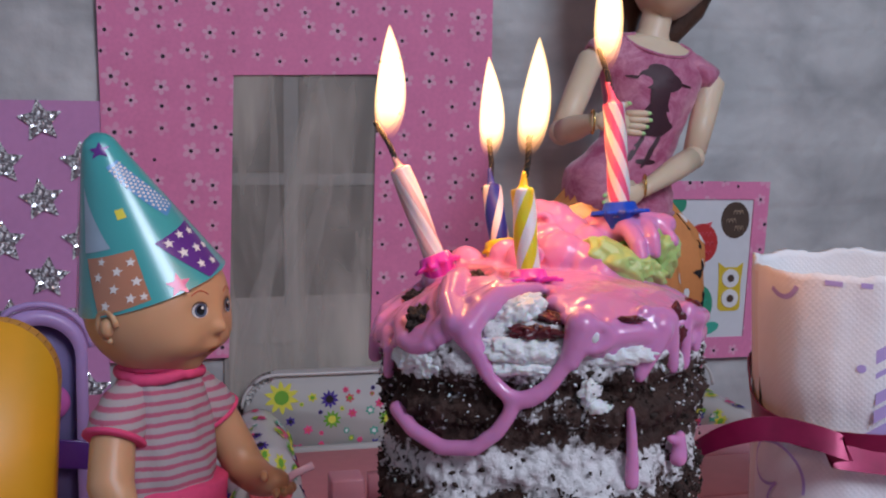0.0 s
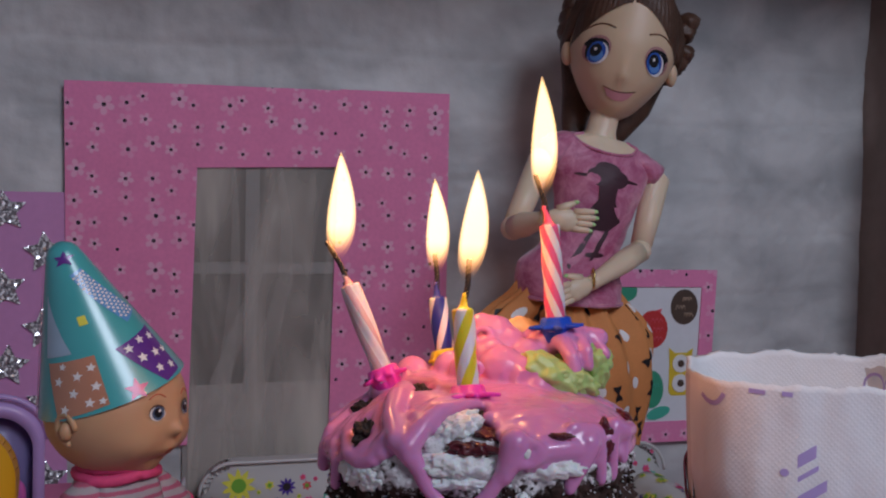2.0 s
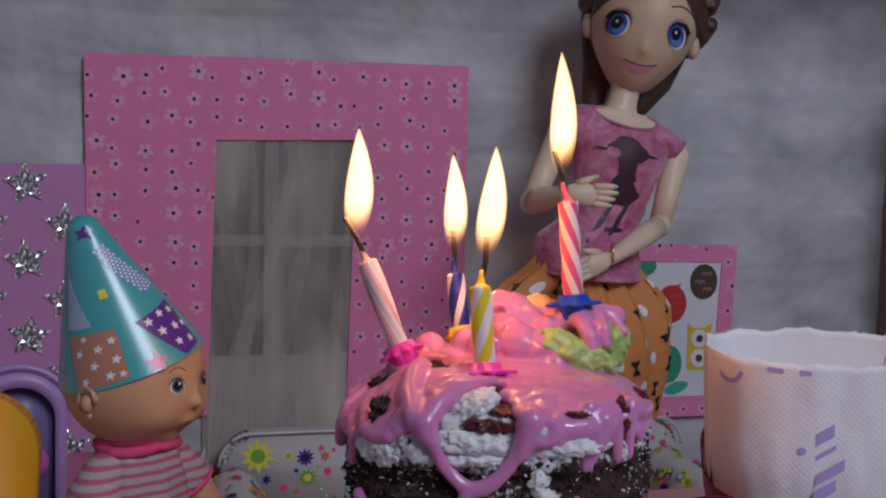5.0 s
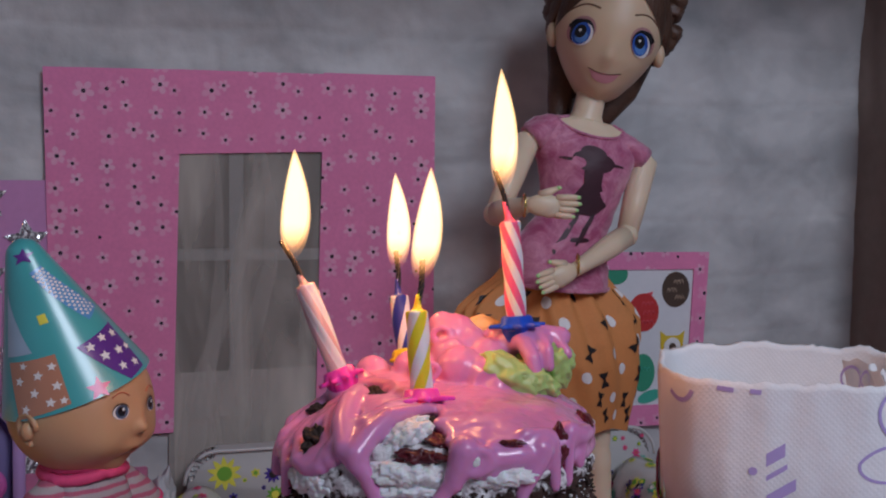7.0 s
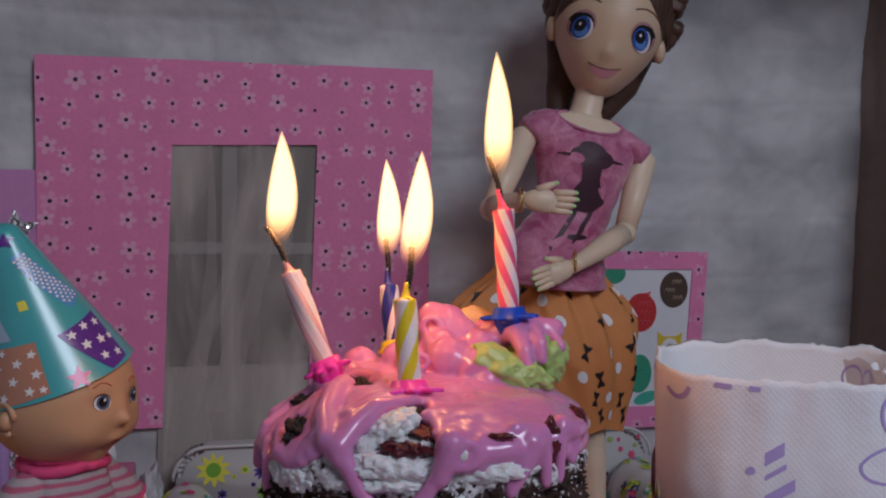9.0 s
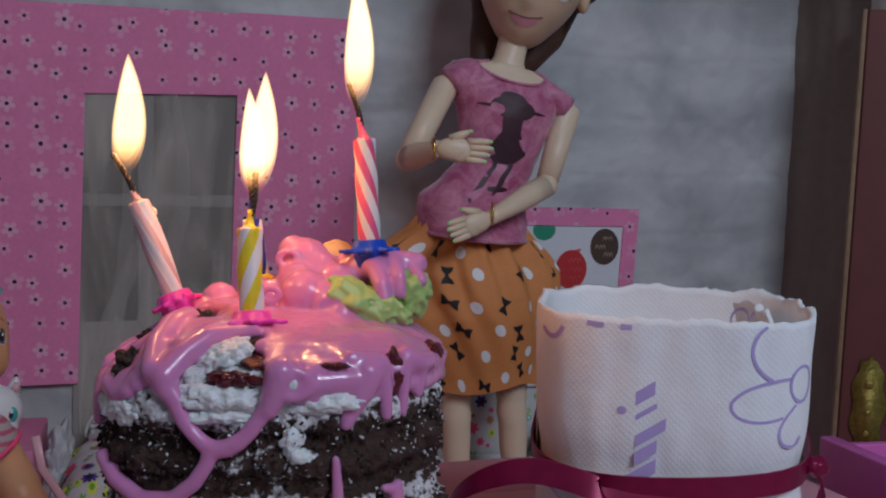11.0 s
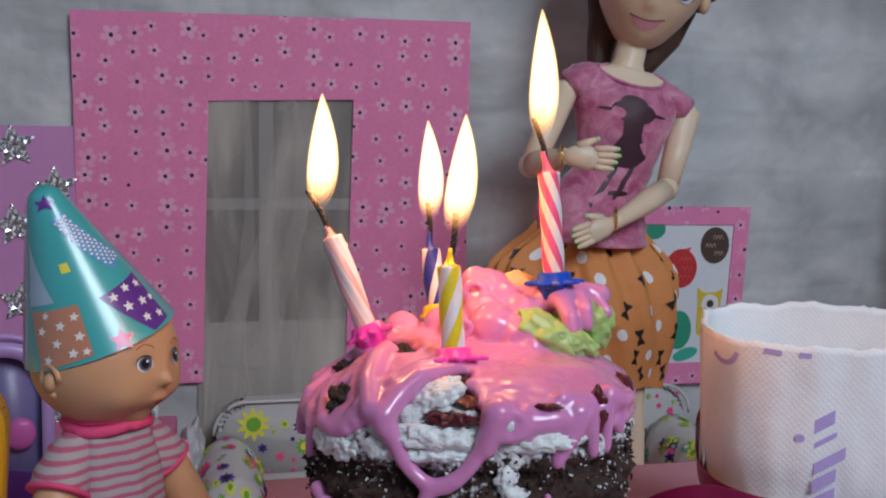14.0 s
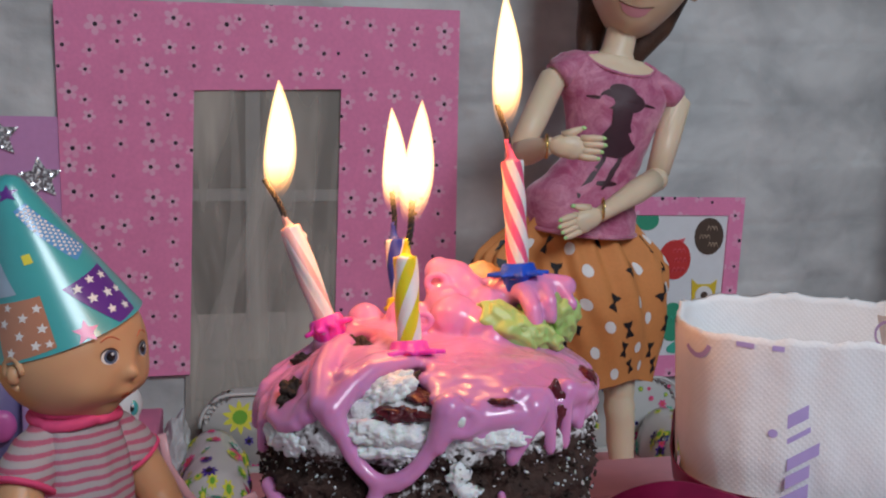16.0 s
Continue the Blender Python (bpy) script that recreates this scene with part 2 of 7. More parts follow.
M["hat_pale"] = mat("pale_blue_card", (0.36, 0.50, 0.62), 0.3, grain=0.08, scale=200, Coat_Weight=1.0, Coat_Roughness=0.24)
M["hat_pink"] = mat("pink_card", (0.75, 0.15, 0.35), 0.25)
M["paper"] = mat("embossed_paper", (0.90, 0.90, 0.91), 0.9, grain=0.03, scale=300)
nt = M["paper"].node_tree
co = nt.nodes.new("ShaderNodeTexCoord")
vor = nt.nodes.new("ShaderNodeTexVoronoi")
vor.voronoi_dimensions = "2D"
vor.inputs["Scale"].default_value = 900
vor.inputs["Randomness"].default_value = 0.12
mp = nt.nodes.new("ShaderNodeMapping")
mp.inputs["Rotation"].default_value = (0, 0, radians(45))
nt.links.new(co.outputs["UV"], mp.inputs[0])
nt.links.new(mp.outputs[0], vor.inputs["Vector"])
ns = nt.nodes.new("ShaderNodeTexNoise")
ns.inputs["Scale"].default_value = 45
ns.inputs["Detail"].default_value = 4
nt.links.new(co.outputs["Object"], ns.inputs["Vector"])
dots = nt.nodes.new("ShaderNodeMapRange")
dots.interpolation_type = "SMOOTHSTEP"
dots.inputs["From Min"].default_value, dots.inputs["From Max"].default_value = 0.50, 0.12
nt.links.new(vor.outputs["Distance"], dots.inputs["Value"])
hgt = math_node(nt, "ADD", math_node(nt, "MULTIPLY", dots.outputs[0], 0.32), math_node(nt, "MULTIPLY", ns.outputs[0], 8.0))
bn = nt.nodes.new("ShaderNodeBump")
bn.inputs["Distance"].default_value = 0.00013
nt.links.new(hgt, bn.inputs["Height"])
nt.links.new(bn.outputs[0], nt.nodes["Principled BSDF"].inputs["Normal"])
M["paper_core"] = mat("cream_paper_flap", (0.84, 0.80, 0.78), 0.9, grain=0.05, scale=120, bump=0.0002, bump_scale=60)
M["foil"] = mat("magenta_foil_ribbon", (0.24, 0.006, 0.055), 0.34, 0.35, grain=0.25, scale=250, bump=0.0002, bump_scale=60)
M["icing"] = mat("pink_icing", (0.68, 0.245, 0.49), 0.26, grain=0.06, scale=60, bump=0.00005, bump_scale=180, Subsurface_Weight=0.25, Subsurface_Scale=0.004, Coat_Weight=0.5, Coat_Roughness=0.06)
M["cream"] = mat("whipped_cream", (0.82, 0.79, 0.78), 0.6, grain=0.06, scale=300, bump=0.0005, bump_scale=800, Subsurface_Weight=0.2, Subsurface_Scale=0.003)
M["green_cream"] = mat("green_cream", (0.40, 0.54, 0.17), 0.4, grain=0.08, scale=120, bump=0.00012, bump_scale=160, Subsurface_Weight=0.15, Subsurface_Scale=0.003)
M["jam"] = mat("dark_red_jam", (0.085, 0.004, 0.010), 0.34, grain=0.5, scale=300, Coat_Weight=0.2)
M["crumb"] = mat("chocolate_crumb", (0.030, 0.014, 0.009), 0.8, grain=0.4, scale=600, bump=0.0004)
M["wick"] = mat("charred_wick", (0.022, 0.022, 0.024), 0.9, grain=0.5, scale=900, bump=0.0003)
M["holder_pink"] = mat("magenta_plastic", (0.93, 0.06, 0.48), 0.3, Subsurface_Weight=0.5, Subsurface_Scale=0.002)
M["holder_blue"] = mat("blue_plastic", (0.01, 0.07, 0.55), 0.3)
M["holder_yellow"] = mat("yellow_plastic", (0.80, 0.62, 0.02), 0.3)
for nm_, c_ in (("wax_white", (0.80, 0.74, 0.74)), ("wax_pale", (0.58, 0.36, 0.38)), ("wax_pink", (0.82, 0.11, 0.24)), ("wax_blue", (0.025, 0.035, 0.28)), ("wax_yellow", (0.78, 0.62, 0.02))):
    M[nm_] = mat(nm_, c_, 0.38, grain=0.05, scale=300, Subsurface_Weight=0.3, Subsurface_Scale=0.003)

# sponge in layers of chocolate crumb and cream, by height
M["cake"] = mat("layered_sponge", (0.03, 0.015, 0.01), 0.8)
nt = M["cake"].node_tree
p = nt.nodes["Principled BSDF"]
co = nt.nodes.new("ShaderNodeTexCoord")
sep = nt.nodes.new("ShaderNodeSeparateXYZ")
nt.links.new(co.outputs["Object"], sep.inputs[0])


def noise_out(nt, co, scale, detail=5):
    n = nt.nodes.new("ShaderNodeTexNoise")
    n.inputs["Scale"].default_value = scale
    n.inputs["Detail"].default_value = detail
    nt.links.new(co.outputs["Object"], n.inputs["Vector"])
    return n.outputs[0]


wob = math_node(nt, "MULTIPLY_ADD", noise_out(nt, co, 55), 0.008, -0.004)
fine = noise_out(nt, co, 620, 8)
mid = noise_out(nt, co, 170)
zz = math_node(nt, "ADD", sep.outputs[2], wob)
ramp = nt.nodes.new("ShaderNodeValToRGB")
el = ramp.color_ramp.elements
z0, z1 = 0.0, 0.09
mr = nt.nodes.new("ShaderNodeMapRange")
mr.inputs["From Min"].default_value, mr.inputs["From Max"].default_value = z0, z1
nt.links.new(zz, mr.inputs["Value"])
nt.links.new(mr.outputs[0], ramp.inputs[0])
# heights of the cream layers over the board, as fractions of 0.09 m
marks = [(0.0, 0.0), (0.15, 0.0), (0.19, 0.85), (0.25, 0.85), (0.29, 0.0), (0.43, 0.05), (0.46, 0.95), (0.525, 0.95), (0.56, 0.2), (0.68, 0.22), (0.715, 0.90), (0.80, 0.9), (0.86, 0.5)]
el[0].position, el[0].color = 0.0, (0, 0, 0, 1)
el[1].position, el[1].color = marks[-1][0], (marks[-1][1],) * 3 + (1,)
for pos, val in marks[1:-1]:
    e = el.new(pos)
    e.color = (val, val, val, 1)
amount = math_node(nt, "ADD", ramp.outputs[0], math_node(nt, "MULTIPLY_ADD", mid, 1.5, -0.76))
amount = math_node(nt, "ADD", amount, math_node(nt, "MULTIPLY_ADD", fine, 1.8, -0.9))
flank = nt.nodes.new("ShaderNodeMapRange")
flank.inputs["From Min"].default_value, flank.inputs["From Max"].default_value = 0.011, 0.027
flank.inputs["To Min"].default_value, flank.inputs["To Max"].default_value = 0.0, 0.28
nt.links.new(math_node(nt, "ABSOLUTE", math_node(nt, "ADD", sep.outputs[0], 0.003)), flank.inputs["Value"])
amount = math_node(nt, "SUBTRACT", amount, flank.outputs[0])
white = nt.nodes.new("ShaderNodeMapRange")
white.inputs["From Min"].default_value, white.inputs["From Max"].default_value = 0.40, 0.66
nt.links.new(amount, white.inputs["Value"])
dark = mix_color(nt, noise_out(nt, co, 300), (0.012, 0.005, 0.004), (0.085, 0.036, 0.024))
nt.links.new(mix_color(nt, white.outputs[0], dark, (0.74, 0.70, 0.70)), p.inputs["Base Color"])
bn = nt.nodes.new("ShaderNodeBump")
bn.inputs["Distance"].default_value = 0.0011
nt.links.new(math_node(nt, "ADD", fine, mid), bn.inputs["Height"])
nt.links.new(bn.outputs[0], p.inputs["Normal"])

# flame: clear at the foot, yellow, then white-hot
fm = bpy.data.materials.new("flame")
fm.use_nodes = True
nt = fm.node_tree
nt.nodes.remove(nt.nodes["Principled BSDF"])
co = nt.nodes.new("ShaderNodeTexCoord")
sep = nt.nodes.new("ShaderNodeSeparateXYZ")
nt.links.new(co.outputs["Generated"], sep.inputs[0])
cr = nt.nodes.new("ShaderNodeValToRGB")
nt.links.new(sep.outputs[2], cr.inputs[0])
ce = cr.color_ramp.elements
ce[0].position, ce[0].color = 0.04, (1.0, 0.36, 0.08, 1)
ce[1].position, ce[1].color = 0.34, (1.0, 0.62, 0.26, 1)
em = nt.nodes.new("ShaderNodeEmission")
nt.links.new(cr.outputs[0], em.inputs[0])
st = nt.nodes.new("ShaderNodeMapRange")
st.interpolation_type = "SMOOTHSTEP"
st.inputs["From Min"].default_value, st.inputs["From Max"].default_value = 0.0, 0.34
st.inputs["To Min"].default_value, st.inputs["To Max"].default_value = 0.0, 0.62
nt.links.new(sep.outputs[2], st.inputs["Value"])
nt.links.new(st.outputs[0], em.inputs[1])
tr = nt.nodes.new("ShaderNodeBsdfTransparent")
mx = nt.nodes.new("ShaderNodeAddShader")
nt.links.new(tr.outputs[0], mx.inputs[0])
nt.links.new(em.outputs[0], mx.inputs[1])
nt.links.new(mx.outputs[0], nt.nodes["Material Output"].inputs[0])
M["flame"] = fm

# sheer curtain
sm = mat("sheer_curtain", (0.68, 0.62, 0.54), 0.9)
nt = sm.node_tree
tr = nt.nodes.new("ShaderNodeBsdfTransparent")
mx = nt.nodes.new("ShaderNodeMixShader")
co = nt.nodes.new("ShaderNodeTexCoord")
mp = nt.nodes.new("ShaderNodeMapping")
mp.inputs["Rotation"].default_value = (0, radians(-9), 0)
mp.inputs["Scale"].default_value = (1.0, 1.0, 0.22)
nt.links.new(co.outputs["Object"], mp.inputs[0])
stk = nt.nodes.new("ShaderNodeTexNoise")
stk.inputs["Scale"].default_value = 40
stk.inputs["Detail"].default_value = 3
stk.inputs["Distortion"].default_value = 0.6
nt.links.new(mp.outputs[0], stk.inputs["Vector"])
dens = nt.nodes.new("ShaderNodeMapRange")
dens.inputs["From Min"].default_value, dens.inputs["From Max"].default_value = 0.38, 0.72
dens.inputs["To Min"].default_value, dens.inputs["To Max"].default_value = 0.16, 0.8
nt.links.new(stk.outputs[0], dens.inputs["Value"])
nt.links.new(dens.outputs[0], mx.inputs[0])
nt.links.new(tr.outputs[0], mx.inputs[1])
nt.links.new(nt.nodes["Principled BSDF"].outputs[0], mx.inputs[2])
nt.links.new(mx.outputs[0], nt.nodes["Material Output"].inputs[0])
M["sheer"] = sm
fold_mat = mat("sheer_fold", (0.70, 0.65, 0.58), 0.9)
nt = fold_mat.node_tree
tr = nt.nodes.new("ShaderNodeBsdfTransparent")
mx = nt.nodes.new("ShaderNodeMixShader")
co = nt.nodes.new("ShaderNodeTexCoord")
dens = nt.nodes.new("ShaderNodeMapRange")
dens.inputs["To Min"].default_value, dens.inputs["To Max"].default_value = 0.05, 0.34
nt.links.new(noise_out(nt, co, 60, 4), dens.inputs["Value"])
nt.links.new(dens.outputs[0], mx.inputs[0])
nt.links.new(tr.outputs[0], mx.inputs[1])
nt.links.new(nt.nodes["Principled BSDF"].outputs[0], mx.inputs[2])
nt.links.new(mx.outputs[0], nt.nodes["Material Output"].inputs[0])
M["sheer_fold"] = fold_mat


# ---- building helpers ----
def mesh_of(bm, mats, smooth=True):
    bmesh.ops.recalc_face_normals(bm, faces=bm.faces[:])
    me = bpy.data.meshes.new("mesh")
    bm.to_mesh(me)
    bm.free()
    for m in mats if isinstance(mats, (list, tuple)) else [mats]:
        me.materials.append(m)
    if smooth:
        me.polygons.foreach_set("use_smooth", [True] * len(me.polygons))
    return me


def thing(name, bm, mats, label, category, group="", kind="", smooth=True, m=None):
    ob = new(name, mesh_of(bm, mats, smooth) if bm else None)
    if m is not None:
        ob.matrix_world = m
    return tagged(ob, label, category, group, kind)


def part(name, bm, mats, parent, label="", smooth=True, m=None):
    ob = new(name, mesh_of(bm, mats, smooth))
    ob.parent = parent
    if m is not None:
        ob.matrix_local = m
    return tagged(ob, label)


def box(bm, x0, x1, y0, y1, z0, z1, bevel=0.0, mi=0, m=None):
    vs = [bm.verts.new((x, y, z)) for x in (x0, x1) for y in (y0, y1) for z in (z0, z1)]
    fs = [bm.faces.new([vs[i] for i in q]) for q in ((0, 1, 3, 2), (4, 6, 7, 5), (0, 4, 5, 1), (2, 3, 7, 6), (0, 2, 6, 4), (1, 5, 7, 3))]
    for f in fs:
        f.material_index = mi
    if bevel:
        es = list({e for f in fs for e in f.edges})
        r = bmesh.ops.bevel(bm, geom=es, offset=bevel, segments=3, affect="EDGES", profile=0.5)
        vs = list({v for f in r["faces"] for v in f.verts} | {v for v in vs if v.is_valid})
        for f in r["faces"]:
            f.material_index = mi
    if m is not None:
        bmesh.ops.transform(bm, matrix=m, verts=[v for v in vs if v.is_valid])
    return bm


def loft(bm, rings, seg=20, mi=0, cap=True, square=2.0, normal=None):
    """rings: (centre, half-width, half-depth) along a path; each ring stands square to the path."""
    pts = [Vector(r[0]) for r in rings]
    loops = []
    for i, (c, rx, ry) in enumerate(rings):
        t = (pts[min(i + 1, len(pts) - 1)] - pts[max(i - 1, 0)]).normalized()
        side = Vector((1, 0, 0)) if abs(t.x) < 0.8 else Vector((0, 0, 1))
        b = t.cross(side).normalized()
        a = b.cross(t).normalized()
        loop = []
        for k in range(seg):
            w = 2 * math.pi * k / seg
            cw, sw = math.cos(w), math.sin(w)
            cw = math.copysign(abs(cw) ** (2 / square), cw)
            sw = math.copysign(abs(sw) ** (2 / square), sw)
            loop.append(bm.verts.new(pts[i] + a * (rx * cw) + b * (ry * sw)))
        loops.append(loop)
    for la, lb in zip(loops, loops[1:]):
        for k in range(seg):
            f = bm.faces.new((la[k], la[(k + 1) % seg], lb[(k + 1) % seg], lb[k]))
            f.material_index = mi
    if cap:
        for loop in (loops[0], loops[-1]):
            f = bm.faces.new(loop)
            f.material_index = mi
    return loops


def tube(bm, pts, r, seg=8, mi=0):
    return loft(bm, [(q, r, r) for q in pts], seg, mi)


def ball(bm, c, r, mi=0, u=20, v=12, m=None):
    """An ellipsoid; r is a number or three half-axes."""
    r = (r, r, r) if isinstance(r, (int, float)) else r
    res = bmesh.ops.create_uvsphere(bm, u_segments=u, v_segments=v, radius=1)
    t = Matrix.Translation(c) @ (m or Matrix()) @ Matrix.Diagonal((*r, 1))
    bmesh.ops.transform(bm, matrix=t, verts=res["verts"])
    for f in {f for v_ in res["verts"] for f in v_.link_faces}:
        f.material_index = mi
    return res["verts"]


def patch(bm, surf, outline, mi, rings=3):
    """A printed shape on a curved surface: surf(a, b) gives the place, outline the shape in (a, b)."""
    ca = sum(q[0] for q in outline) / len(outline)
    cb = sum(q[1] for q in outline) / len(outline)
    mid = bm.verts.new(surf(ca, cb))
    prev = None
    for k in range(1, rings + 1):
        f_ = k / rings
        loop = [bm.verts.new(surf(ca + (a - ca) * f_, cb + (b - cb) * f_)) for a, b in outline]
        n = len(loop)
        for i in range(n):
            if prev is None:
                f = bm.faces.new((mid, loop[i], loop[(i + 1) % n]))
            else:
                f = bm.faces.new((prev[i], loop[i], loop[(i + 1) % n], prev[(i + 1) % n]))
            f.material_index = mi
        prev = loop


def circle(ca, cb, ra, rb=None, n=20, turn=0.0):
    rb = ra if rb is None else rb
    return [(ca + ra * math.cos(w) * math.cos(turn) - rb * math.sin(w) * math.sin(turn), cb + ra * math.cos(w) * math.sin(turn) + rb * math.sin(w) * math.cos(turn)) for w in (2 * math.pi * k / n for k in range(n))]


def star(ca, cb, r, inner=0.45, n=5, turn=0.0):
    return [(ca + r * (1 if k % 2 == 0 else inner) * math.sin(turn + math.pi * k / n), cb + r * (1 if k % 2 == 0 else inner) * math.cos(turn + math.pi * k / n)) for k in range(2 * n)]


def blossom(ca, cb, r, n=8, turn=0.0, depth=0.45):
    return [(ca + r * (1 - depth * (0.5 - 0.5 * math.cos(n * w))) * math.cos(w + turn), cb + r * (1 - depth * (0.5 - 0.5 * math.cos(n * w))) * math.sin(w + turn)) for w in (2 * math.pi * k / (n * 4) for k in range(n * 4))]


def slab(bm, outline, y0, y1, mi=0, m=None):
    """An upright plate: outline in (x, z), from y0 to y1."""
    a = [bm.verts.new((x, y0, z)) for x, z in outline]
    b = [bm.verts.new((x, y1, z)) for x, z in outline]
    n = len(a)
    fs = [bm.faces.new(a), bm.faces.new(b[::-1])] + [bm.faces.new((a[i], b[i], b[(i + 1) % n], a[(i + 1) % n])) for i in range(n)]
    for f in fs:
        f.material_index = mi
    if m is not None:
        bmesh.ops.transform(bm, matrix=m, verts=a + b)
    return bm


def round_rect(x0, x1, z0, z1, r, n=6, corners=(1, 1, 1, 1)):
    out = []
    for (cx, cz, s, on) in ((x1 - r, z1 - r, 0, corners[0]), (x0 + r, z1 - r, 90, corners[1]), (x0 + r, z0 + r, 180, corners[2]), (x1 - r, z0 + r, 270, corners[3])):
        if on:
            out += [(cx + r * math.cos(radians(s + 90 * k / n)), cz + r * math.sin(radians(s + 90 * k / n))) for k in range(n + 1)]
        else:
            out.append((cx + math.copysign(r, cx - (x0 + x1) / 2), cz + math.copysign(r, cz - (z0 + z1) / 2)))
    return out


# ---- the room round the doll's house ----
def wall_with_hole(name, plane, lo, hi, hole=None):
    """plane: ('x', value, thickness); lo, hi: the two other axes; hole in them."""
    axis, val, th = plane
    bm = bmesh.new()
    rects = [(lo[0], hi[0], lo[1], hi[1])]
    if hole:
        h0, h1, k0, k1 = hole
        rects = [(lo[0], h0, lo[1], hi[1]), (h1, hi[0], lo[1], hi[1]), (h0, h1, lo[1], k0), (h0, h1, k1, hi[1])]
    for a0, a1, b0, b1 in rects:
        if axis == "x":
            box(bm, val, val + th, a0, a1, b0, b1)
        else:
            box(bm, a0, a1, val, val + th, b0, b1)
    return thing(name, bm, M["room_paint"], "plain pale painted room wall", "wall", kind="structure", smooth=False)


wall_with_hole("wall_east", ("x", 0.90, 0.04), (-0.70, -0.02), (0.50, 1.30))
wall_with_hole("wall_west", ("x", -0.55, -0.04), (-0.70, -0.02), (0.50, 1.30))
wall_with_hole("wall_south", ("y", -0.70, -0.04), (-0.59, -0.02), (0.94, 1.30), hole=(0.09, 0.49, 0.52, 0.92))
wall_with_hole("wall_north", ("y", 0.50, 0.04), (-0.59, -0.02), (0.94, 1.30))
bm = bmesh.new()
box(bm, -0.59, 0.94, -0.74, 0.54, 1.30, 1.34)
thing("ceiling", bm, M["room_paint"], "plain pale painted ceiling", "ceiling", kind="structure", smooth=False)
bm = bmesh.new()
box(bm, -0.59, 0.94, -0.74, 0.54, -0.06, -0.02)
thing("ground", bm, M["room_paint"], "plain pale surface under the doll's house", "ground", kind="structure", smooth=False)
bm = bmesh.new()
box(bm, -0.32, 0.42, -0.12, 0.40, -0.02, 0.0)
thing("floor", bm, M["floor"], "pink cloth-covered floor of the doll's house", "floor", kind="structure", smooth=False)

# ---- back wall of the doll's house: it leans back a little ----
PIVOT = Vector((0.03, 0.0, 0.1))
WALL = Matrix.Translation(PIVOT + Vector((0, 0, 0.031))) @ Matrix.Rotation(radians(2.0), 4, "X") @ Matrix.Rotation(radians(-1.0), 4, "Y") @ Matrix.Translation(-PIVOT) @ Matrix.Translation((0, 0.346, 0))


def crease(x, z):
    """Soft folds of the tissue and its faint embossed brick courses."""
    f_ = 0.0026 * noise.noise((x * 9, 0.3, z * 13)) + 0.0016 * noise.noise((x * 30, 1.7, z * 22)) + 0.0008 * noise.noise((x * 80, 5.0, z * 60)) + 0.0004 * noise.noise((x * 200, 9.0, z * 170))
    zz_ = z + 0.0040 * noise.noise((x * 12, 4.0, z * 3)) + 0.008
    row = math.floor(zz_ / 0.0345)
    across = x + 0.0035 * noise.noise((x * 6, 8.0, z * 18)) + 0.036 * (row % 2) + 0.009 * noise.noise((row * 3.7, 1.0, 1.0))
    up = abs(zz_ / 0.0345 - row - 0.5) * 0.0345
    along = abs(across / 0.072 - math.floor(across / 0.072) - 0.5) * 0.072
    fade = 0.55 + 0.45 * noise.noise((x * 11, 2.0, z * 15))
    f_ += 0.0007 * fade * math.exp(-((0.01725 - up) / 0.0020) ** 2) + 0.0006 * fade * math.exp(-((0.036 - along) / 0.0020) ** 2)
    return f_


bm = bmesh.new()
nx, nz = 400, 250
X0, X1, Z0, Z1 = -0.33, 0.415, -0.062, 0.40
grid = [[bm.verts.new((X0 + (X1 - X0) * i / nx, crease(X0 + (X1 - X0) * i / nx, Z0 + (Z1 - Z0) * j / nz), Z0 + (Z1 - Z0) * j / nz)) for j in range(nz + 1)] for i in range(nx + 1)]
for i in range(nx):
    for j in range(nz):
        bm.faces.new((grid[i][j], grid[i + 1][j], grid[i + 1][j + 1], grid[i][j + 1]))
box(bm, X0, X1, 0.004, 0.014, Z0, Z1)
thing("wall_back", bm, M["tissue"], "pale grey crinkled tissue over the back wall", "wall", kind="structure", m=WALL)

# side walls
bm = bmesh.new()
nx, nz = 40, 60
grid = [[bm.verts.new((0.3930 + 0.0025 * noise.noise((j * 0.11, i * 0.16, 3.0)), 0.278 + 0.1 * i / nx, 0.40 * j / nz)) for j in range(nz + 1)] for i in range(nx + 1)]
for i in range(nx):
    for j in range(nz):
        bm.faces.new((grid[i][j], grid[i][j + 1], grid[i + 1][j + 1], grid[i + 1][j]))
box(bm, 0.3975, 0.413, 0.278, 0.378, 0.0, 0.40)
thing("wall_right", bm, M["side_cloth"], "shaded grey-brown cloth side wall", "wall", kind="structure")
bm = bmesh.new()
box(bm, -0.33, -0.32, -0.02, 0.40, 0.0, 0.40)
thing("wall_left", bm, M["tissue"], "pale grey side wall", "wall", kind="structure", smooth=False)

# unseen board over everything, added to shade the upper part of the back wall
bm = bmesh.new()
box(bm, -0.319, 0.392, 0.165, 0.335, 0.372, 0.379)
thing("shade_board", bm, M["room_paint"], "unseen board added above the doll's house to shade the upper wall", "ceiling", kind="structure", smooth=False)

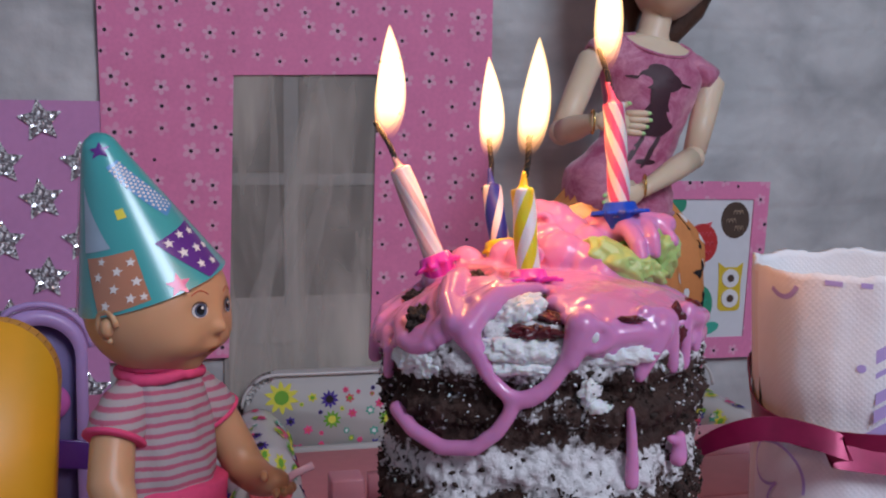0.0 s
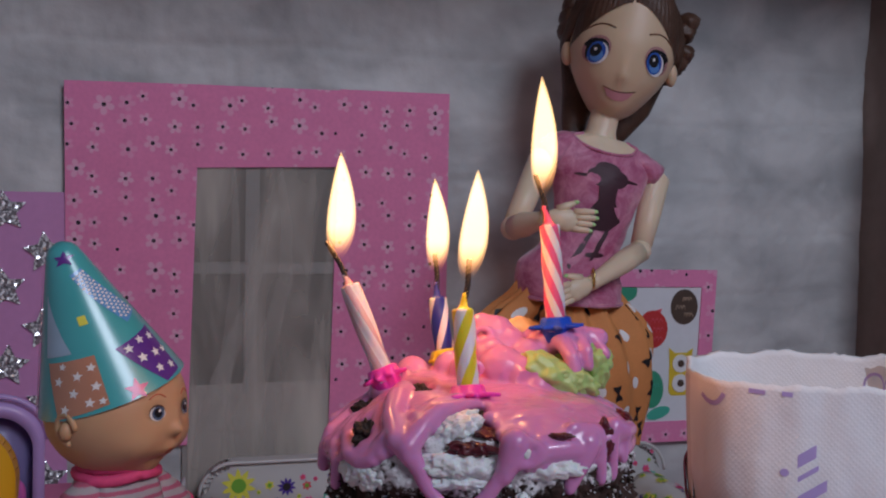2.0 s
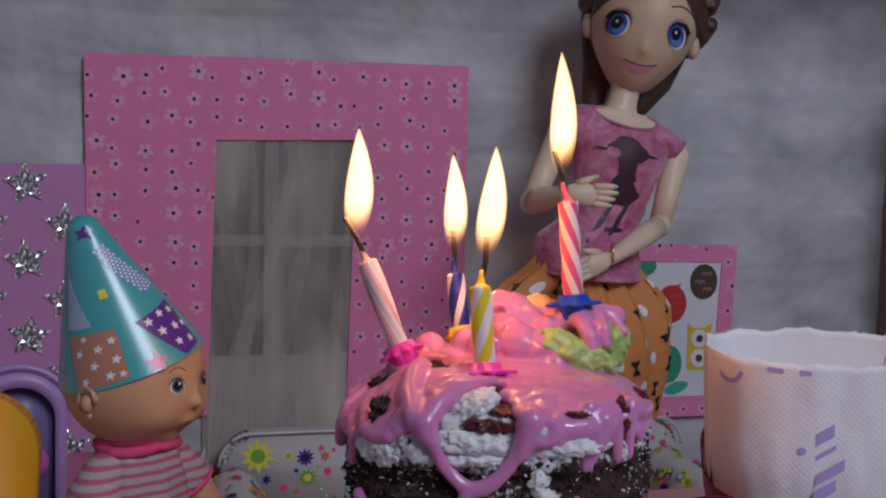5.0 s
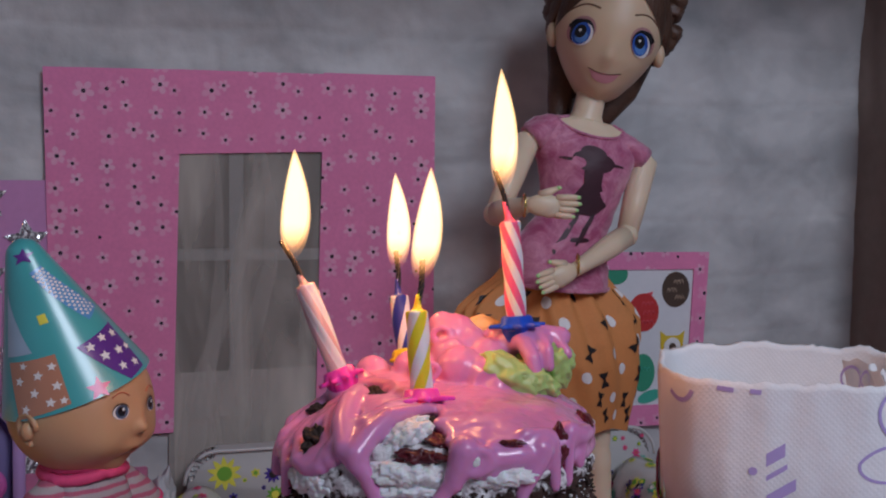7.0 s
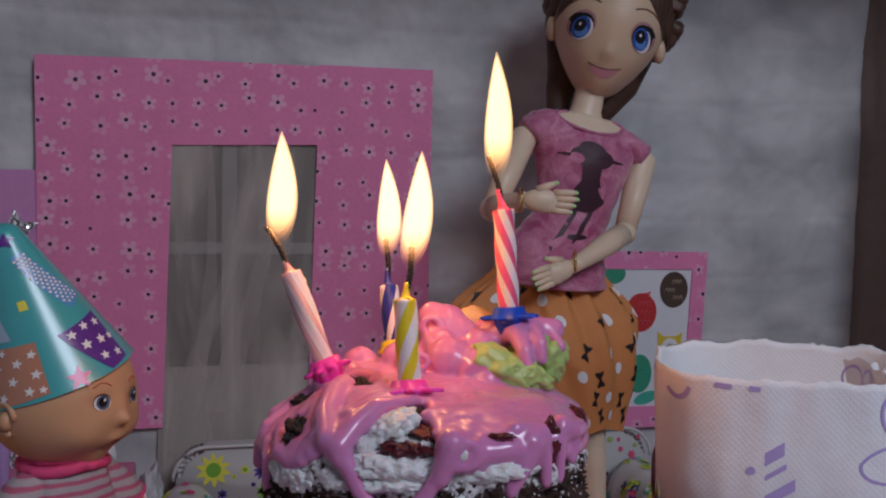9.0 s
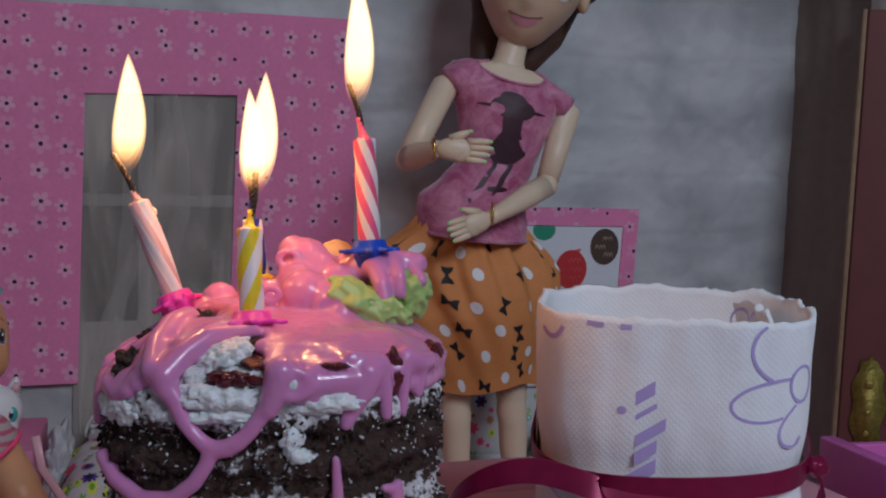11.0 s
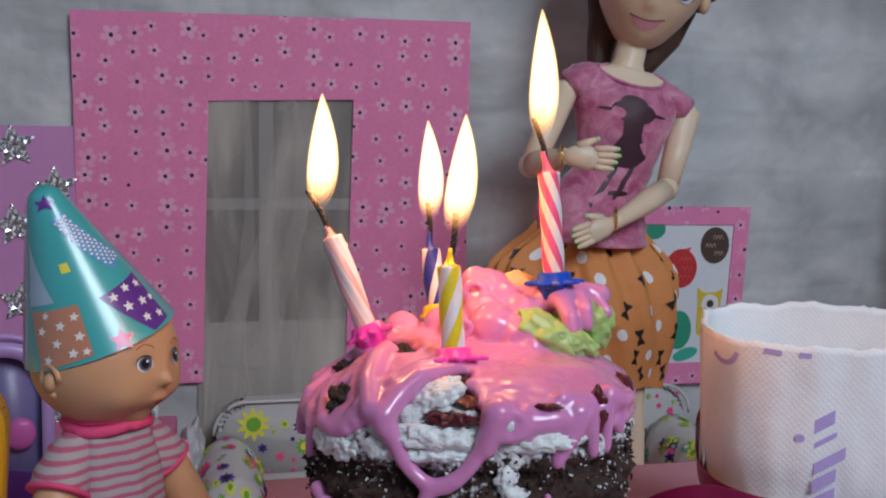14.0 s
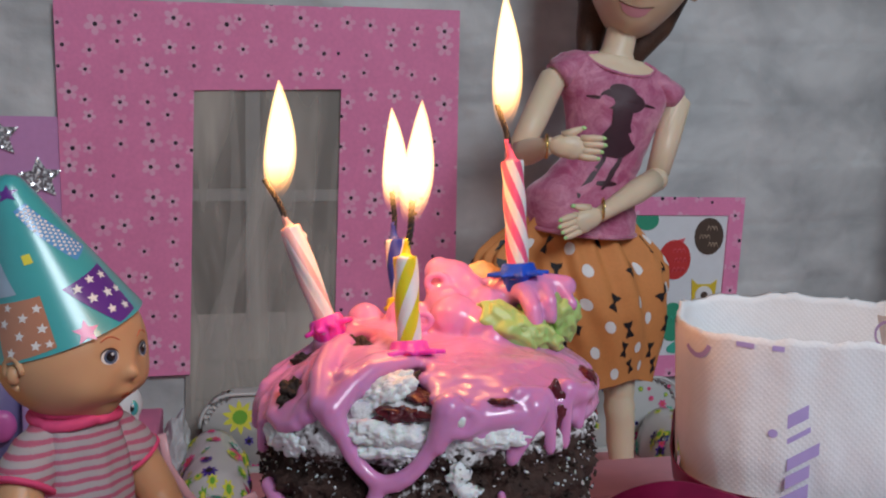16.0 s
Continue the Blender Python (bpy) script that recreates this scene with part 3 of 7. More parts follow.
# doll's house door on the right wall, turned a little into the room
door = thing("door_1", None, None, "dark reddish-brown toy door with a brass lock plate", "door", kind="structure", m=pose(0.380, 0.277, 0, 0, 0, 55) @ pose(0, 0, 0, 1.5, 0, 0))
bm = bmesh.new()
box(bm, 0.0, 0.008, -0.13, 0.0, 0.0, 0.272, 0.0012)
part("door_leaf", bm, M["door"], door)
bm = bmesh.new()
box(bm, -0.0014, 0.0085, 0.0005, 0.0030, 0.0, 0.272, 0.0006)
part("worn_edge", bm, M["door_edge"], door, "worn bare wooden door edge")
bm = bmesh.new()
outline = []
for k in range(48):
    w = 2 * math.pi * k / 48
    outline.append((0.0085 * math.cos(w) * (1 + 0.12 * math.cos(9 * w)), 0.027 * math.copysign(abs(math.sin(w)) ** 0.8, math.sin(w)) * (1 + 0.04 * math.cos(12 * w))))
slab(bm, outline, -0.0007, 0.0007)
for cz, r in ((0.012, 0.0026), (-0.004, 0.0017), (-0.016, 0.002)):
    ball(bm, (0, -0.0008, cz), (r, 0.0011, r))
part("lock_plate", bm, M["brass"], door, "ornate tarnished brass plate", m=pose(-0.0008, -0.0145, 0.052, 0, 0, -90))

# ---- pink paper curtain round the window ----
curtain = thing("paper_curtain", None, None, "pink flower-printed paper strips round the toy window", "curtain", m=WALL)


def strip(name, outline, parent, material, y=-0.0045, t=0.0002, label=""):
    """A strip of paper on the wall, slightly bowed."""
    bm = bmesh.new()
    (x0, z0), (x1, z1), (x2, z2), (x3, z3) = outline
    n, k = 16, 16
    loops = {}
    for side, yy in ((0, y), (1, y + t)):
        for i in range(n + 1):
            for j in range(k + 1):
                a, b = i / n, j / k
                x = (x0 * (1 - a) + x1 * a) * (1 - b) + (x3 * (1 - a) + x2 * a) * b
                z = (z0 * (1 - a) + z1 * a) * (1 - b) + (z3 * (1 - a) + z2 * a) * b
                loops[side, i, j] = bm.verts.new((x, yy + 0.0006 * noise.noise((x * 30, 7.7, z * 24)), z))
    for i in range(n):
        for j in range(k):
            for side in (0, 1):
                bm.faces.new([loops[side, p_, q_] for p_, q_ in ((i, j), (i + 1, j), (i + 1, j + 1), (i, j + 1))])
    for i in range(n):
        for j in (0, k):
            bm.faces.new((loops[0, i, j], loops[0, i + 1, j], loops[1, i + 1, j], loops[1, i, j]))
    for j in range(k):
        for i in (0, n):
            bm.faces.new((loops[0, i, j], loops[0, i, j + 1], loops[1, i, j + 1], loops[1, i, j]))
    return part(name, bm, material, parent, label, smooth=False)


strip("strip", ((-0.0875, 0.024), (-0.0285, 0.0235), (-0.0205, 0.2122), (-0.0868, 0.2119)), curtain, M["pink_print"])
strip("strip", ((-0.0236, 0.1690), (0.0526, 0.1705), (0.0540, 0.2118), (-0.0214, 0.2122)), curtain, M["pink_print"], y=-0.0048)
strip("strip", ((0.0460, 0.024), (0.1120, 0.022), (0.1146, 0.2122), (0.0530, 0.2125)), curtain, M["pink_print"], y=-0.0046)

# ---- the window: four dark panes behind pale bars, a sheer curtain before it ----
window = thing("window_1", None, None, "toy window with dark panes and pale bars behind sheer cloth", "window", kind="structure", m=WALL)
for x0, x1, z0, z1 in ((-0.030, 0.0008, 0.054, 0.1135), (0.0082, 0.054, 0.053, 0.1125), (-0.030, 0.0028, 0.1195, 0.172), (0.0100, 0.056, 0.1185, 0.172)):
    bm = bmesh.new()
    box(bm, x0, x1, -0.0024, -0.0019, z0, z1)
    part("pane", bm, M["pane"], window, smooth=False)
bm = bmesh.new()
slab(bm, [(0.0008, 0.050), (0.0082, 0.050), (0.0102, 0.175), (0.0028, 0.175)], -0.0030, -0.0018)
part("upright_bar", bm, M["mullion"], window, smooth=False)
bm = bmesh.new()
slab(bm, [(-0.030, 0.1135), (0.0545, 0.1125), (0.0555, 0.1185), (-0.029, 0.1195)], -0.0032, -0.0016)
part("cross_bar", bm, M["mullion"], window, smooth=False)
bm = bmesh.new()
slab(bm, [(-0.033, -0.05), (0.058, -0.05), (0.0555, 0.054), (-0.030, 0.0545)], -0.0028, -0.0016)
part("window_sill", bm, M["sill_tissue"], window, "pale crumpled cloth under the window", smooth=False)

bm = bmesh.new()
nx, nz = 70, 60
grid = []
for i in range(nx + 1):
    col_ = []
    for j in range(nz + 1):
        a, z = i / nx, -0.045 + 0.218 * j / nz
        x = -0.0285 + 0.080 * a
        y = -0.0033 - 0.0010 * (0.5 + 0.5 * noise.noise((x * 85 + 1.6 * math.sin(z * 24), 2.1, z * 7)))
        col_.append(bm.verts.new((x, max(y, -0.0042), z)))
    grid.append(col_)
for i in range(nx):
    for j in range(nz):
        bm.faces.new((grid[i][j], grid[i + 1][j], grid[i + 1][j + 1], grid[i][j + 1]))
sheer = thing("sheer_curtain", None, None, "sheer whitish net curtain hanging before the toy window", "curtain", m=WALL)
part("panel", bm, M["sheer"], sheer)
for path, wide in (([(0.0170, 0.170), (0.0140, 0.145), (0.0100, 0.120), (0.0040, 0.100), (-0.0030, 0.080), (-0.0110, 0.058), (-0.0170, 0.036), (-0.0200, 0.010)], 0.0050), ([(-0.0040, 0.170), (-0.0030, 0.140), (-0.0035, 0.105), (-0.0060, 0.080), (-0.0100, 0.055), (-0.0150, 0.030)], 0.0042), ([(0.0200, 0.170), (0.0240, 0.140), (0.0230, 0.110), (0.0160, 0.085), (0.0080, 0.060), (0.0, 0.030)], 0.0060)):
    bm = bmesh.new()
    rows_ = []
    for k in range(41):
        t = k / 40 * (len(path) - 1)
        i = min(int(t), len(path) - 2)
        f_ = t - i
        f_ = f_ * f_ * (3 - 2 * f_) * 0.4 + f_ * 0.6
        x, z = path[i][0] + (path[i + 1][0] - path[i][0]) * f_, path[i][1] + (path[i + 1][1] - path[i][1]) * f_
        half = wide * (0.30 + 0.9 * k / 40) * (1 + 0.25 * noise.noise((z * 60, path[0][0] * 90, 1.0)))
        rows_.append([bm.verts.new((max(-0.0285, min(0.0515, x + half * a)), -0.0046 - 0.0005 * (1 - a * a), z)) for a in (-1, -0.75, -0.5, -0.25, 0, 0.25, 0.5, 0.75, 1)])
    for ra, rb in zip(rows_, rows_[1:]):
        for k in range(8):
            bm.faces.new((ra[k], ra[k + 1], rb[k + 1], rb[k]))
    part("fold", bm, M["sheer_fold"], sheer, "soft lighter fold of the net")

# ---- lilac card with glitter stars ----
card = thing("star_card", None, None, "lilac card with silver glitter stars on the wall", "wall decoration", m=WALL)
bm = bmesh.new()
slab(bm, [(-0.20, -0.04), (-0.0880, -0.04), (-0.0872, 0.1556), (-0.20, 0.1566)], -0.0034, -0.0028)
part("sheet", bm, M["lilac"], card, smooth=False)
random.seed(4)
for row in range(6):
    for col_ in range(3):
        x = -0.0965 - 0.0185 * col_ - 0.0010 * (row % 2)
        z = 0.1255 - 0.03857 * row + (0.0205 if col_ % 2 else 0.0)
        if z < -0.03:
            continue
        bm = bmesh.new()
        slab(bm, star(0, 0, 0.0108, 0.5, turn=random.uniform(-0.15, 0.15)), -0.0006, 0.0006)
        part("star", bm, M["glitter"], card, "silver glitter star", smooth=False, m=Matrix.Translation((x, -0.0040, z)))

# ---- picture with bright bird shapes in a pink printed border ----
picture = thing("picture", None, None, "white card picture with coloured round motifs in a pink flowered border", "picture", m=WALL @ Matrix.Rotation(radians(1.2), 4, "Y"))
bm = bmesh.new()
PX0, PX1, PZ0, PZ1 = 0.196, 0.284, 0.0123, 0.1172
slab(bm, [(PX0, PZ0), (PX1 - 0.004, PZ0), (PX1, PZ1), (PX0, PZ1)], -0.0030, -0.0022)
part("sheet", bm, M["card"], picture, smooth=False)
for o in ([(PX0, PZ1 - 0.0105), (PX1 - 0.010, PZ1 - 0.0105), (PX1, PZ1), (PX0, PZ1)], [(PX0, PZ0), (PX1 - 0.004, PZ0), (PX1 - 0.013, PZ0 + 0.0125), (PX0, PZ0 + 0.0125)], [(PX1 - 0.013, PZ0 + 0.0125), (PX1 - 0.004, PZ0), (PX1, PZ1), (PX1 - 0.010, PZ1 - 0.0105)]):
    bm = bmesh.new()
    slab(bm, o, -0.0040, -0.0030)
    part("border", bm, M["pink_print"], picture, "pink flowered paper border", smooth=False)


def motif(name, shapes):
    bm = bmesh.new()
    mats = []
    for lift, (key, outline) in enumerate(shapes):
        if M[key] not in mats:
            mats.append(M[key])
        slab(bm, outline, -0.0034 - 0.00018 * lift, -0.0030, mats.index(M[key]))
    part(name, bm, mats, picture, smooth=False)


def wave_line(x, z, w, n=3, t=0.0006):
    up = [(x + w * k / 18, z + 0.0022 * abs(math.sin(math.pi * n * k / 18))) for k in range(19)]
    return up + [(a, b - t) for a, b in up[::-1]]


motif("brown_motif", [("brown", circle(0.2625, 0.0945, 0.0092, 0.0108)), ("beige_line", wave_line(0.2565, 0.0935, 0.0065)), ("beige_line", wave_line(0.2610, 0.0985, 0.0065)), ("beige_line", wave_line(0.2620, 0.0890, 0.006))])
motif("red_motif", [("rose_red", [(0.2360, 0.0905), (0.2475, 0.0935), (0.2440, 0.0840)]), ("red", circle(0.2415, 0.0810, 0.0100, 0.0115)), ("rose_red", wave_line(0.2400, 0.0855, 0.008)), ("rose_red", wave_line(0.2410, 0.0800, 0.008)), ("rose_red", wave_line(0.2400, 0.0745, 0.008))])
motif("yellow_motif", [("yellow", round_rect(0.2535, 0.2680, 0.0405, 0.0665, 0.003)), ("yellow", [(0.2535, 0.060), (0.2530, 0.0695), (0.2590, 0.0650)]), ("yellow", [(0.2680, 0.060), (0.2690, 0.0690), (0.2630, 0.0650)]),
                      ("white", circle(0.2610, 0.0600, 0.0055)), ("white", circle(0.2610, 0.0480, 0.0055)), ("brown", circle(0.2610, 0.0600, 0.0022)), ("brown", circle(0.2610, 0.0480, 0.0022))])
motif("green_motif", [("green", circle(0.2420, 0.0445, 0.0080, 0.0115)), ("teal", circle(0.2470, 0.0300, 0.0080, 0.0035, turn=0.3)), ("teal", wave_line(0.2400, 0.0460, 0.007))])
motif("green_motif", [("green", circle(0.2235, 0.1040, 0.0070, 0.0060))])

# ---- sofa with a flower-printed back and two tied arms ----
sofa = thing("toy_sofa", None, None, "white toy sofa with bright flower print and salmon seat", "sofa", m=pose(0, 0, 0))
bm = bmesh.new()
slab(bm, round_rect(-0.0205, 0.233, 0.002, 0.0605, 0.015, 8, (1, 1, 0, 0)), 0.313, 0.331)
bmesh.ops.bevel(bm, geom=bm.edges[:], offset=0.003, segments=3, affect="EDGES")
part("backrest", bm, M["vinyl"], sofa, "white vinyl backrest")
bm = bmesh.new()
edge = [(x, 0.3115, z) for x, z in round_rect(-0.0218, 0.2345, -0.02, 0.0618, 0.016, 8, (1, 1, 0, 0)) if z > 0.004]
tube(bm, edge, 0.0009, 8)
part("piping", bm, M["vinyl"], sofa, "thin white piping round the backrest")
random.seed(11)
spots, tries = [(-0.0025, 0.0500, 0.0088, "lemon")], 0
while len(spots) < 190 and tries < 20000:
    tries += 1
    q = (random.uniform(-0.016, 0.228), random.uniform(0.006, 0.0565), random.choice((0.0014, 0.0018, 0.0026, 0.0038, 0.0048)))
    if all(math.hypot(q[0] - s[0], q[1] - s[1]) > (q[2] + s[2]) * 1.02 for s in spots):
        spots.append((*q, random.choice(("violet", "hot_pink", "lemon", "leaf", "hot_pink", "violet", "teal", "rose_red"))))
heart_of = {"lemon": "leaf", "violet": "black", "hot_pink": "rose_red", "leaf": "lemon", "teal": "white", "rose_red": "leaf"}


def flower_mesh(key, r):
    bm = bmesh.new()
    slab(bm, blossom(0, 0, r, 10 if r > 0.0045 else 6), -0.00022, 0)
    slab(bm, circle(0, 0, r * 0.42, n=12), -0.0004, -0.00022, 1)
    return mesh_of(bm, [M[key], M[heart_of[key]]], False)


flower_cache = {}
for x, z, r, key in spots:
    if (key, r) not in flower_cache:
        flower_cache[key, r] = flower_mesh(key, r)
    ob = new("printed_flower", flower_cache[key, r])
    ob.parent = sofa
    ob.matrix_local = pose(x, 0.3129, z, 0, random.uniform(0, 90), 0)
bm = bmesh.new()
box(bm, -0.020, 0.224, 0.215, 0.313, 0.002, 0.0235, 0.004)
part("seat", bm, M["seat"], sofa, "salmon cloth seat")
bm = bmesh.new()
tube(bm, [(-0.019, 0.312, 0.0225), (-0.019, 0.222, 0.0225), (-0.013, 0.216, 0.0225), (0.217, 0.216, 0.0225), (0.223, 0.222, 0.0225), (0.223, 0.312, 0.0225)], 0.0022, 8)
tube(bm, [(-0.019, 0.309, 0.0235), (0.223, 0.309, 0.0235)], 0.0026, 8)
part("seat_piping", bm, M["vinyl"], sofa)


def bolster(cx, w, t, out):
    """A place on a bolster arm: bearing in radians, share of its length."""
    k = t * 18
    pinch = 1 - 0.42 * math.exp(-((t - 0.20) / 0.09) ** 2)
    return Vector((cx + (0.0165 * pinch * (0.93 + 0.07 * math.sin(k * 2.0)) + out) * math.cos(w), 0.212 + 0.092 * t, 0.023 + 0.003 * t + (0.0215 * pinch + out) * math.sin(w)))


def sofa_arm(cx, side):
    """A bolster arm gathered by a pale ribbon with a rose on its front."""
    n, rings = 28, []
    bm = bmesh.new()
    for k in range(19):
        t = k / 18
        y = 0.212 + 0.092 * t
        pinch = 1 - 0.42 * math.exp(-((t - 0.20) / 0.09) ** 2)
        rings.append(((cx, y, 0.023 + 0.003 * t), 0.0165 * pinch * (0.93 + 0.07 * math.sin(k * 2.0)), 0.0215 * pinch))
    loft(bm, rings, n)
    arm = part("arm", bm, M["vinyl"], sofa, "flower-printed bolster arm tied with ribbon")
    random.seed(5 + side)
    for k in range(60):
        t, w = random.uniform(0.02, 0.98), random.uniform(-0.2, math.pi + 0.2)
        r, key = random.choice((0.0018, 0.0026, 0.0038, 0.0046)), random.choice(("violet", "hot_pink", "lemon", "leaf", "teal"))
        bm2 = bmesh.new()
        patch(bm2, lambda a, b: bolster(cx, a, b, 0.0006), [(w + a / 0.019, t + b / 0.092) for a, b in blossom(0, 0, r, 8)], 0, 2)
        patch(bm2, lambda a, b: bolster(cx, a, b, 0.0009), [(w + a / 0.019, t + b / 0.092) for a, b in circle(0, 0, r * 0.4, n=10)], 1, 1)
        part("printed_flower", bm2, [M[key], M[heart_of[key]]], arm)
    for k in range(8):
        w = 2 * math.pi * k / 8
        bm2 = bmesh.new()
        slab(bm2, blossom(cx + 0.008 * math.cos(w), 0.024 + 0.010 * math.sin(w), 0.0034, 8, w), 0.2112, 0.2120)
        part("printed_flower", bm2, M[("violet", "hot_pink", "lemon", "leaf")[k % 4]], arm, smooth=False)
    # ribbon round the waist of the bolster, bow loops and tails
    bm = bmesh.new()
    tube(bm, [(cx + 0.0115 * math.cos(w), 0.2305, 0.0235 + 0.0145 * math.sin(w)) for w in (2 * math.pi * k / 24 for k in range(25))], 0.0016, 8)
    for pts in (((0, 0), (0.010, 0.007), (0.017, 0.010)), ((0, 0), (-0.009, 0.012), (-0.016, 0.024), (-0.018, 0.036)), ((0, 0), (0.008, -0.004), (0.012, -0.012)), ((0, 0), (-0.008, -0.005), (-0.010, -0.013))):
        loft(bm, [((cx + a, 0.2088 - 0.0004 * i, 0.0370 + b), 0.0016, 0.0004) for i, (a, b) in enumerate(pts)], 8)
    ribbon = part("ribbon", bm, M["ribbon_pale"], sofa, "pale pink satin ribbon")
    bm = bmesh.new()
    for k in range(11):
        w0, r = k * 2.4, 0.0012 + 0.0006 * k
        arc = [(cx + 0.0004 + r * math.cos(w0 + a), 0.2075 - 0.0004 * k * 0 + 0.00012 * k, 0.0375 + r * math.sin(w0 + a)) for a in (x * 0.22 for x in range(11))]
        loft(bm, [(q, 0.0021 - 0.00005 * k, 0.0008) for q in arc], 8)
    part("rose", bm, M["rose"], ribbon, "coral satin rose")


sofa_arm(-0.0150, 0)
sofa_arm(0.2190, 1)

# ---- low pink table ----
table = thing("toy_table", None, None, "low pink-painted toy table with plank top", "table", m=pose(0, 0, 0, 0, 0, 0))
TX0, TX1, TY0, TY1, TZ = -0.002, 0.245, -0.055, 0.186, 0.060
for k in range(6):
    bm = bmesh.new()
    w = (TY1 - TY0) / 6
    box(bm, TX0 if k < 3 else 0.030, TX1, TY0 + w * k + 0.0004, TY0 + w * (k + 1) - 0.0004, TZ - 0.007, TZ, 0.0008)
    part("plank", bm, M["table"], table)
for x in (TX0 + 0.012, TX1 - 0.012):
    for y in (TY0 + 0.012, TY1 - 0.012):
        bm = bmesh.new()
        box(bm, x - 0.006, x + 0.006, y - 0.006, y + 0.006, 0.0, TZ - 0.0068, 0.0012)
        part("leg", bm, M["table"], table)
bm = bmesh.new()
box(bm, TX0 + 0.02, TX1 - 0.02, TY1 - 0.016, TY1 - 0.010, TZ - 0.018, TZ - 0.0068)
box(bm, TX0 + 0.02, TX1 - 0.02, TY0 + 0.010, TY0 + 0.016, TZ - 0.018, TZ - 0.0068)
part("rail", bm, M["table"], table)

# ---- the cake ----
def ico(sub):
    """Points and triangles of a unit ball."""
    b = bmesh.new()
    bmesh.ops.create_icosphere(b, subdivisions=sub, radius=1)
    b.verts.index_update()
    out = np.array([v.co[:] for v in b.verts]), np.array([[v.index for v in f.verts] for f in b.faces])
    b.free()
    return out


ICO = {k: ico(k) for k in (1, 2)}


class Heap:
    """Many small balls gathered into one mesh."""

    def __init__(self):
        self.v, self.f, self.m, self.n = [], [], [], 0

    def add(self, pts, sub, mi=0):
        self.v.append(pts)
        self.f.append(ICO[sub][1] + self.n)
        self.m.append(np.full(len(ICO[sub][1]), mi))
        self.n += len(pts)

    def mesh(self, mats):
        me = bpy.data.meshes.new("mesh")
        me.from_pydata(np.concatenate(self.v).tolist(), [], np.concatenate(self.f).tolist())
        for m in mats:
            me.materials.append(m)
        me.polygons.foreach_set("material_index", np.concatenate(self.m).astype(np.int32))
        me.polygons.foreach_set("use_smooth", [True] * len(me.polygons))
        return me


def heap_part(name, heap, mats, parent, label=""):
    ob = new(name, heap.mesh(mats))
    ob.parent = parent
    return tagged(ob, label)


CAKE_TURN = radians(-16)
CU, CV, CA, CA_RIGHT, CB, CN, BOARD = 0.0235, 0.041, 0.0360, 0.0326, 0.034, 2.6, 0.060
CAKE = Matrix.Translation((0, 0, BOARD)) @ Matrix.Rotation(CAKE_TURN, 4, "Z") @ Matrix.Translation((CU, CV, 0))


def rim_r(w):
    """Radius of the cake at the bearing w (radians, 0 towards the front, positive to the right)."""
    s, c = abs(math.sin(w)) / (CA_RIGHT if math.sin(w) > 0 else CA), abs(math.cos(w)) / CB
    n = 2.0 if math.sin(w) > 0 and math.cos(w) > 0 else CN
    return (s ** n + c ** n) ** (-1 / n)


def rim_share(x, y):
    """0 in the middle of the cake, 1 at its rim."""
    n = 2.0 if x > 0 > y else CN
    return abs(x / (CA_RIGHT if x > 0 else CA)) ** n + abs(y / CB) ** n


def top_z(x, y):
    """Height of the cake's top over the table, before the glaze; it slumps to the left rim."""
    e = min(1.0, rim_share(x, y))
    right = max(0.0, min(1.0, (x - 0.005) / 0.03))
    left = max(0.0, min(1.0, (-x - 0.016) / 0.020))
    return 0.0775 - 0.0050 * e ** 1.6 - 0.0032 * right * right - 0.0075 * left ** 1.6 + 0.002 * max(0, min(1, (y + 0.01) / 0.03)) * (1 - right)


def side(w_deg, z, out=0.0):
    """A place on the cake's side: bearing in degrees, height over the table, metres outwards."""
    w = radians(w_deg)
    r = rim_r(w) + out
    return Vector((r * math.sin(w), -r * math.cos(w), z))


cake = thing("birthday_cake", None, None, "small round chocolate layer cake with pink dripping glaze", "cake", m=CAKE)
bm = bmesh.new()
SEG, RINGS = 340, 96
loops = []
for j in range(RINGS + 1):
    loop = []
    for k in range(SEG):
        w = 2 * math.pi * k / SEG
        r0 = rim_r(w)
        rough = lambda v: 0.0014 * noise.noise(v * 230) + 0.0016 * noise.noise(v * 620) + 0.0017 * noise.noise(v * 60)
        if j <= 74:
            t = j / 74
            zt = top_z(r0 * math.sin(w) * 0.97, -r0 * math.cos(w) * 0.97) - 0.0008
            z = zt * t
            v = Vector((r0 * math.sin(w), -r0 * math.cos(w), z))
            layer = -0.0010 if 0.040 < z < 0.054 or 0.058 < z < 0.062 else 0.0006
            r = r0 - 0.0012 + rough(v) + layer - 0.0012 * max(0, (t - 0.93) / 0.07)
            loop.append(bm.verts.new((r * math.sin(w), -r * math.cos(w), z)))
        else:
            t = 1 - (j - 74) / (RINGS - 74 + 0.6)
            x, y = r0 * 0.95 * t * math.sin(w), -r0 * 0.95 * t * math.cos(w)
            loop.append(bm.verts.new((x, y, top_z(x, y) - 0.0010 + 0.4 * rough(Vector((x, y, 0.3))))))
    loops.append(loop)
for la, lb in zip(loops, loops[1:]):
    for k in range(SEG):
        bm.faces.new((la[k], la[(k + 1) % SEG], lb[(k + 1) % SEG], lb[k]))
bm.faces.new(loops[0])
bm.faces.new(loops[-1])
part("sponge", bm, M["cake"], cake, "crumbly chocolate sponge with cream layers")

